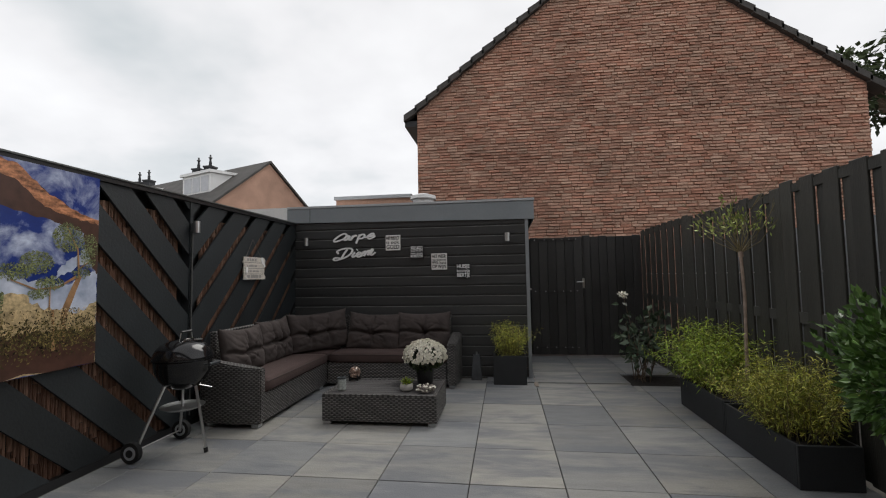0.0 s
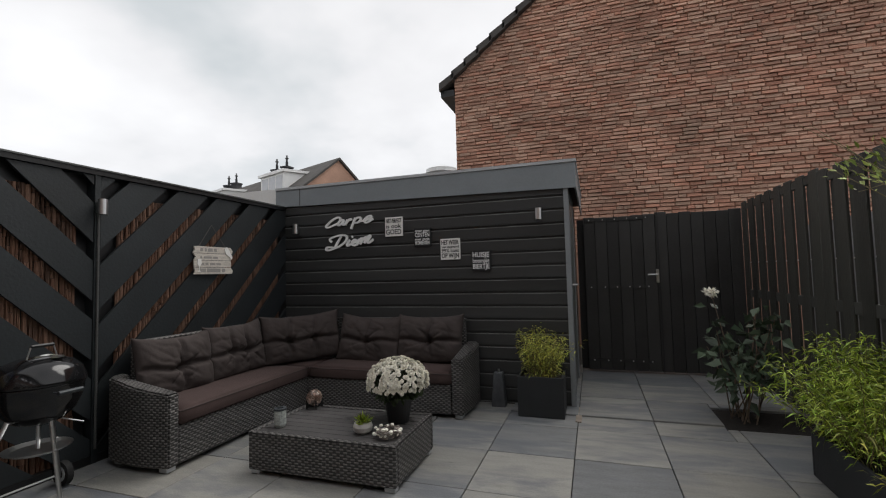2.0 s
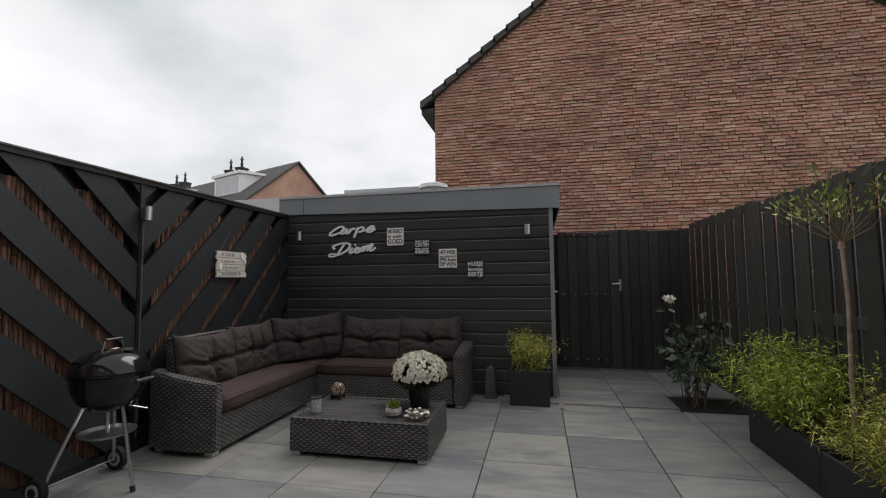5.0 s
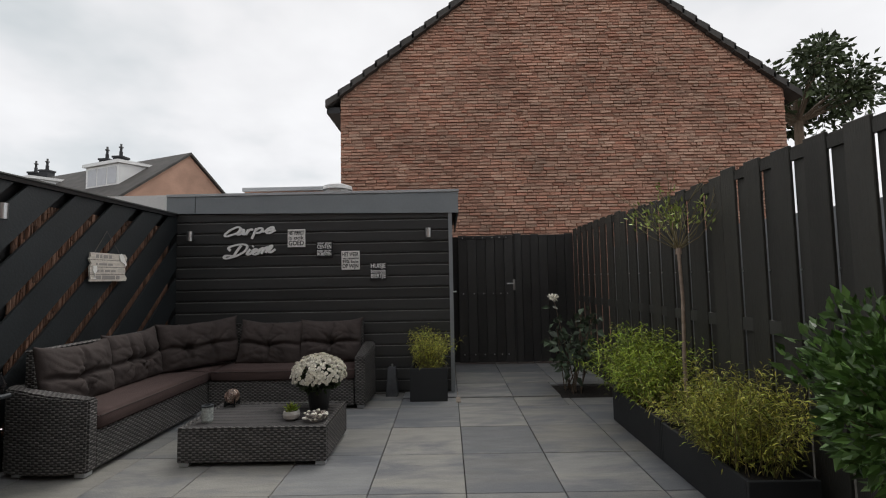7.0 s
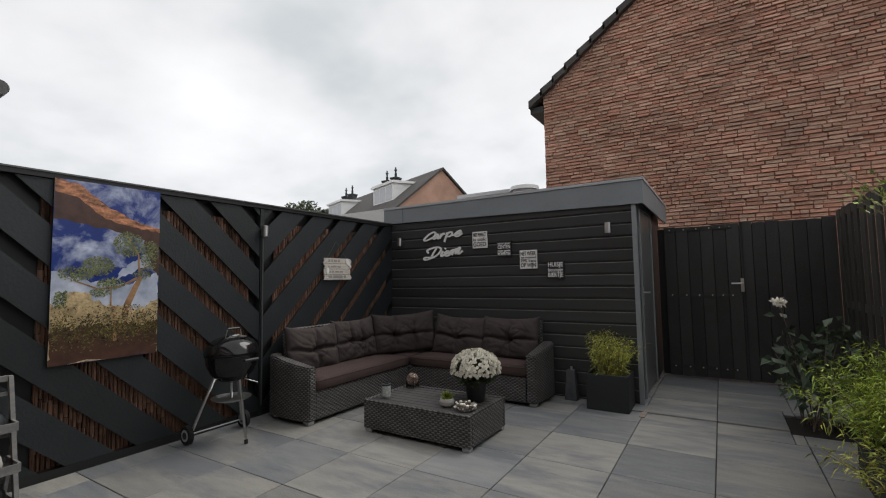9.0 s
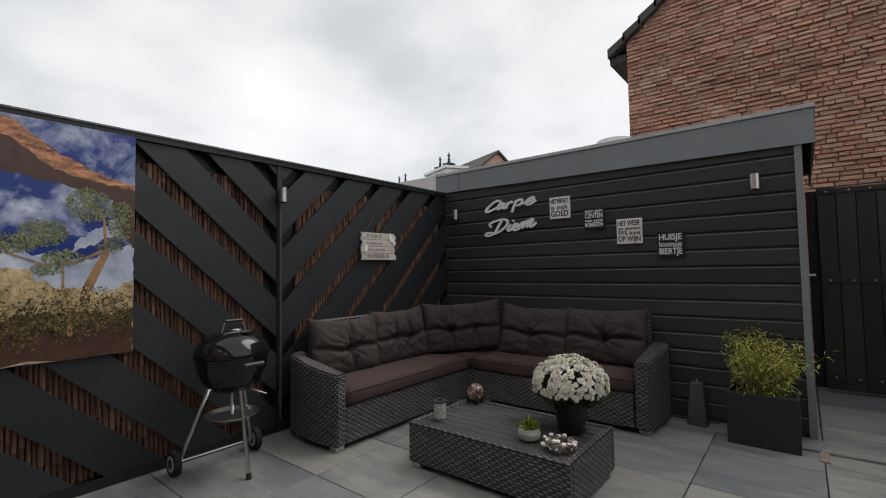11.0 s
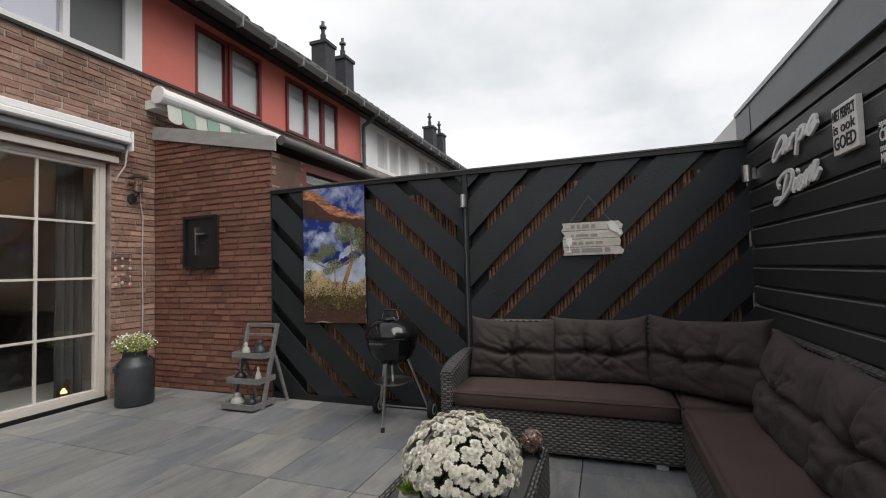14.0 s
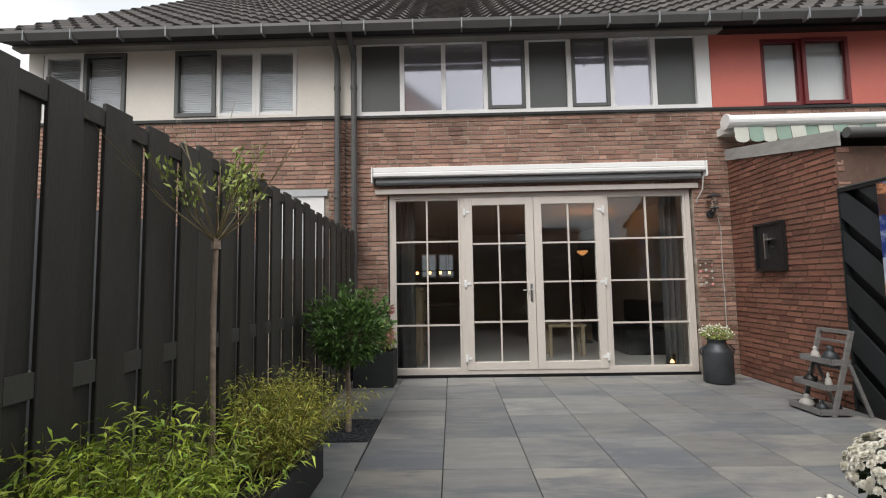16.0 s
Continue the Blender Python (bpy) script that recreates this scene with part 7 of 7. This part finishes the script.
shb = thing("hydrangea_shrub", (2.1, 6.4, -0.03), "dark leafy shrub with pale top bloom in soil opening", "plant")
rng = random.Random(101)
bm = bmesh.new()
spots = []
for k in range(15):
    p = Vector((2.08 + rng.uniform(-0.10, 0.10), 6.35 + rng.uniform(-0.12, 0.12), -0.03))
    q = Vector((2.02 + rng.uniform(-0.30, 0.32), 6.35 + rng.uniform(-0.28, 0.3), rng.uniform(0.5, 0.88)))
    if k == 0:
        q = Vector((1.88, 6.30, 1.02))
    limb(bm, p, q, 0.006, 0.003, 5)
    for i in range(17):
        c = p.lerp(q, rng.uniform(0.42, 1.0)) + Vector((rng.gauss(0, 0.055), rng.gauss(0, 0.055), rng.gauss(0, 0.04)))
        d = (c - p.lerp(q, 0.6)).normalized()
        spots.append(((c.x, c.y, c.z), (d.x, d.y, 0.1)))
part("stem", bm, TRUNK, shb, kind="stuff")
leaf_mesh("leaves", spots, 0.115, 0.068, SHRUBL, shb, 102, up=0.1, curl=0.25)
leaf_mesh("bloom", blob_spots(rng, (1.87, 6.30, 1.05), (0.05, 0.05, 0.02), 60, 0.2), 0.04, 0.03, PETAL, shb, 103, up=0.2, label="pale faded bloom")

# ---- trees beyond ----


def big_tree(x, y, base, trunk_r, crown, count, seed, label):
    t = thing("tree", (x, y, base), label, "tree", "trees beyond the houses")
    rng = random.Random(seed)
    cx_, cy_, cz_, rx, ry, rz = crown
    bm = bmesh.new()
    tube(bm, (x, y, base), (cx_, cy_, cz_), trunk_r, trunk_r * 0.45, 10)
    spots = []
    for k in range(26):
        d = Vector((rng.gauss(0, 1), rng.gauss(0, 1), rng.gauss(0.2, 0.8))).normalized()
        e = Vector((cx_ + d.x * rx * rng.uniform(0.55, 0.95), cy_ + d.y * ry * 0.8, cz_ + d.z * rz * rng.uniform(0.55, 0.95)))
        tube(bm, (cx_, cy_, cz_ - rz * 0.5), tuple(e), trunk_r * 0.25, 0.03, 6)
        s = rng.uniform(0.28, 0.42)
        spots += blob_spots(rng, tuple(e), (rx * s, ry * s, rz * s * 0.85), count // 26, 0.2)
    part("trunk", bm, TRUNK, t)
    leaf_mesh("crown", spots, 0.34, 0.2, TREEL, t, seed + 1, up=0.1)


big_tree(17.4, 22.0, -0.04, 0.35, (17.4, 22.0, 9.6, 2.8, 2.3, 2.6), 3600, 111, "leafy dark green tree standing behind the brick gable")
big_tree(-33, 31, -0.04, 0.3, (-33, 31, 7.6, 2.6, 2, 1.4), 1800, 113, "dark green tree seen over the terrace roof")

# ---- dormers and chimneys of the far terrace ----


def dormer(w0, label):
    t = thing("roof_dormer", fplace(2.0, 6.7, w0), label, "dormer", "dormers on the far terrace")
    bm = bmesh.new()
    prism(bm, [(2.7, 6.65), (2.7, 7.95), (0.8, 8.05), (0.8, 6.9)], lambda u, v, w: fplace(u, v, w0 + w), 2.9)
    part("body", bm, WHITE, t)
    bm = bmesh.new()
    prism(bm, [(2.85, 7.955), (2.85, 8.13), (0.7, 8.22), (0.7, 8.06)], lambda u, v, w: fplace(u, v, w0 - 0.12 + w), 3.14)
    part("flat_roof", bm, WHITE, t)
    for k in range(3):
        bm = bmesh.new()
        prism(bm, [(w0 + 0.2 + k * 0.88, 6.85), (w0 + 0.95 + k * 0.88, 6.85), (w0 + 0.95 + k * 0.88, 7.8), (w0 + 0.2 + k * 0.88, 7.8)], lambda u, v, w: fplace(2.705 + w, v, u), 0.02)
        part("window", bm, BLIND, t)


dormer(2.0, "white panelled flat-roofed dormer on the distant roof")
dormer(10.5, "white panelled flat-roofed dormer on the distant roof")
for w0 in (6.4, 7.8, 14.5, 15.9):
    p = fplace(-0.1, 0, w0)
    chimney(p[0], p[1], 8.6, 9.5, "dark chimney with a metal cowl on the distant terrace")

# ---- the room behind the glass ----
INW = mat("dim_room_wall", (0.37, 0.33, 0.29), 0.9, var=0.1, bump=0.05)
INF = mat("pale_room_floor", (0.34, 0.33, 0.31), 0.3, var=0.12, scale=2, bump=0.03)
CURTAIN = mat("grey_curtain", (0.05, 0.05, 0.05), 0.9, var=0.3, scale=10, stretch=(6, 1, 0.2), bump=0.2)
PINE = mat("pale_pine", (0.30, 0.23, 0.15), 0.6, var=0.2, bump=0.1)
slab("room_floor", [(-2.4, 2.5, -6.5, 0.248, -0.03, 0.03)], INF, "pale floor of the living room")
slab("room_wall", [(-2.5, -2.4, -6.5, 0.248, 0, 2.6), (2.5, 2.6, -6.5, 0.248, 0, 2.6), (-2.5, 2.6, -6.6, -6.5, 0, 2.6)], INW, "dim walls of the living room")
structure("room_ceiling", B(-2.5, 2.6, -6.6, 0.248, 2.6, 2.7), INW, "dim ceiling of the living room")
for x0 in (1.80, -1.90):
    t = tagged(new("curtain"), "grey curtain gathered beside the garden window", "curtain", "curtains at the garden window")
    bm = bmesh.new()
    pts = [(x0 + 0.02 * k, 0.20 + 0.03 * math.sin(k * 1.5)) for k in range(14)]
    for (a, b), (c, d) in zip(pts, pts[1:]):
        f = [bm.verts.new(q) for q in ((a, b, 0.06), (c, d, 0.06), (c, d, 2.45), (a, b, 2.45))]
        bm.faces.new(f)
    part("cloth", bm, CURTAIN, t)
    part("rail", T((x0 - 0.02, 0.21, 2.46), (x0 + 0.3, 0.21, 2.46), 0.01, n=8), ZINC, t)
GLOW = mat("warm_lamp_glow", (1.0, 0.50, 0.17), 0.5, var=0, fine=0, bump=0, emit=3.0)
GLOWD = mat("warm_shade_glow", (1.0, 0.42, 0.14), 0.6, var=0, fine=0, bump=0, emit=0.35)
pl = thing("pendant_lamp", (1.8, -3.2, 1.45), "row of warm bulbs on dark bar over the dining table", "lamp")
part("bar", B(1.22, 2.36, -3.21, -3.19, 1.49, 1.51), BLACK, pl)
for x in (1.34, 1.53, 1.76, 2.04, 2.26):
    part("bulb", T((x, -3.2, 1.43), (x, -3.2, 1.489), 0.026, n=10), GLOW, pl)
for x in (1.35, 2.2):
    part("cord", T((x, -3.2, 1.51), (x, -3.2, 2.6), 0.004, n=6), BLACK, pl)
fl_ = thing("floor_lamp", (-1.32, -2.4, 0.03), "floor lamp with a warm orange uplight shade in the living room", "lamp")
part("shade", lathe(bmesh.new(), -1.32, -2.4, [(0.03, 1.74), (0.10, 1.80), (0.105, 1.83), (0.10, 1.83), (0.03, 1.75)], 20), GLOWD, fl_)
part("pole", T((-1.32, -2.4, 0.03), (-1.32, -2.4, 1.72), 0.012, n=10), ZINC, fl_)
part("base", T((-1.32, -2.4, 0.03), (-1.32, -2.4, 0.06), 0.14, n=20), ZINC, fl_)
lm = new("floor_lamp_light", bpy.data.lights.new("floor_lamp_light", "POINT"))
lm.data.energy, lm.data.color, lm.data.shadow_soft_size = 5, (1.0, 0.5, 0.2), 0.02
lm.location = (-1.32, -2.4, 1.80)
ln_ = thing("candle_lantern", (-1.72, 0.22, 0.03), "small lit candle jar standing inside the window on the floor", "candle")
part("jar", T((-1.72, 0.22, 0.03), (-1.72, 0.22, 0.22), 0.05, n=16), JAR, ln_)
part("flame", T((-1.72, 0.22, 0.10), (-1.72, 0.22, 0.15), 0.022, 0.006, n=10), GLOW, ln_)
bn = thing("side_table", (-0.55, -0.9, 0.03), "pale wooden side table standing in the living room", "table")
part("tabletop", B(-0.85, -0.25, -1.1, -0.75, 0.50, 0.54), PINE, bn)
for x in (-0.83, -0.31):
    for y in (-1.08, -0.81):
        part("leg", B(x, x + 0.05, y, y + 0.05, 0.031, 0.499), PINE, bn)
cbn = thing("pine_cabinet", (1.9, -0.6, 0.03), "low pale pine cabinet with dark knobs in the living room", "cabinet")
part("body", B(1.75, 2.38, -1.3, -0.15, 0.031, 1.15), PINE, cbn)
part("cabinet_top", B(1.72, 2.39, -1.33, -0.12, 1.151, 1.18), PINE, cbn)
for z in (0.12, 0.46, 0.80):
    part("drawer_front", B(1.735, 1.749, -1.25, -0.2, z, z + 0.3), PINE, cbn)
    part("knob", T((1.735, -0.7, z + 0.15), (1.715, -0.7, z + 0.15), 0.015, n=10), BLACK, cbn)
sfa = thing("dark_couch", (-1.8, -1.6, 0.03), "dark couch standing in the dim living room", "sofa")
part("seat", B(-2.35, -1.5, -2.6, -0.8, 0.031, 0.42, bevel=0.03), BLACK, sfa)
part("backrest", B(-2.38, -2.15, -2.6, -0.8, 0.421, 0.85, bevel=0.03), BLACK, sfa)
dtb = thing("dining_table", (1.65, -3.2, 0.03), "dark dining table under the pendant lamp in the living room", "table")
part("tabletop", B(1.0, 2.3, -3.7, -2.7, 0.74, 0.78), TWIG, dtb)
for x in (1.05, 2.2):
    for y in (-3.65, -2.8):
        part("leg", B(x, x + 0.06, y, y + 0.06, 0.031, 0.739), TWIG, dtb)

# the panes glow faintly in place of daylight from behind them
KWIN = mat("bright_far_window", (0.62, 0.66, 0.70), 0.5, var=0.25, scale=3, bump=0, emit=0.12)
kw = shell("window_9", "two small bright windows in the far wall of the living room")
for x0 in (1.26, 1.76):
    part("window_frame", B(x0 - 0.04, x0 + 0.42, -6.497, -6.47, 1.38, 2.08), WHITE, kw)
    part("pane", B(x0, x0 + 0.18, -6.4695, -6.466, 1.42, 2.04), KWIN, kw)
    part("pane", B(x0 + 0.20, x0 + 0.38, -6.4695, -6.466, 1.42, 2.04), KWIN, kw)

# ---- gravel, and the bricks of the walls ----
rng = random.Random(121)
V, F = [], []
for k in range(2600):
    x, y, s = rng.uniform(1.985, 2.55), rng.uniform(2.295, 2.855), rng.uniform(0.006, 0.013)
    b = len(V)
    c = Vector((x, y, -0.004 + rng.uniform(0, 0.008)))
    for q in range(8):
        V.append(c + Vector(((1 if q & 1 else -1) * s * rng.uniform(0.5, 1.0), (1 if q & 2 else -1) * s * rng.uniform(0.5, 1.0), (1 if q & 4 else -1) * s * rng.uniform(0.3, 0.6))))
    F += [(b + 4, b + 5, b + 7, b + 6), (b, b + 1, b + 5, b + 4), (b + 2, b + 6, b + 7, b + 3), (b, b + 4, b + 6, b + 2), (b + 1, b + 3, b + 7, b + 5)]
tagged(from_arrays("slate_chippings", V, F, GRAVEL), "dark slate chippings lying round the ball tree", "gravel", kind="stuff")

HOLES = [(-1.965 - LEFT + 0.0, 2.145 - LEFT, -1, 2.455)]
bricks(facade, (LEFT, HOUSE - 0.004, 0), (1, 0, 0), (0, 1, 0), lambda u, v: opening(u, v, HOLES) and u < 5.3 - 0.0, 5.30, 3.5, lambda u, v: abs(u - 1.2) * 0.6 + abs(v - 3.0) if v > 2.4 else 5 + abs(u - 4.8), BRICK_OWN, BRICK_OWN_S, 0.0, 0.007, 1)
bricks(nb, (2.862, HOUSE - 0.004, 0), (1, 0, 0), (0, 1, 0), lambda u, v: opening(u, v, [(0.08, 0.90, 1.5, 2.55)]), 4.3, 3.5, lambda u, v: u + abs(v - 3), BRICK_OWN, BRICK_OWN_S, 1.6, 0.007, 2)
bricks(ext, (LEFT - 0.006, 2.195, 0), (0, -1, 0), (1, 0, 0), lambda u, v: v < 2.48 + u * 0.215, 1.64, 2.9, lambda u, v: abs(v - 1.3) + u * 0.5, BRICK_EXT, BRICK_EXT_S, 0.0, 0.007, 3)
bricks(ext, (-2.96, 2.194, 0), (1, 0, 0), (0, 1, 0), lambda u, v: True, 0.505, 2.5, lambda u, v: 3 - v, BRICK_OWN, BRICK_OWN_S, 1.8, 0.007, 4)
bricks(rb, (-7.3, HOUSE - 0.004, 0), (1, 0, 0), (0, 1, 0), lambda u, v: True, 4.85, 3.5, lambda u, v: 9 - v, BRICK_OWN, BRICK_OWN_S, 2.6, 0.007, 5)
bricks(gab, (GL, GY + 0.004, 0), (1, 0, 0), (0, -1, 0), in_gable, GR - GL, AZ, lambda u, v: abs(u - 2.6) + abs(v - 2.4), BRICK_GAB, BRICK_GAB_S, 1.6, 0.024, 6)
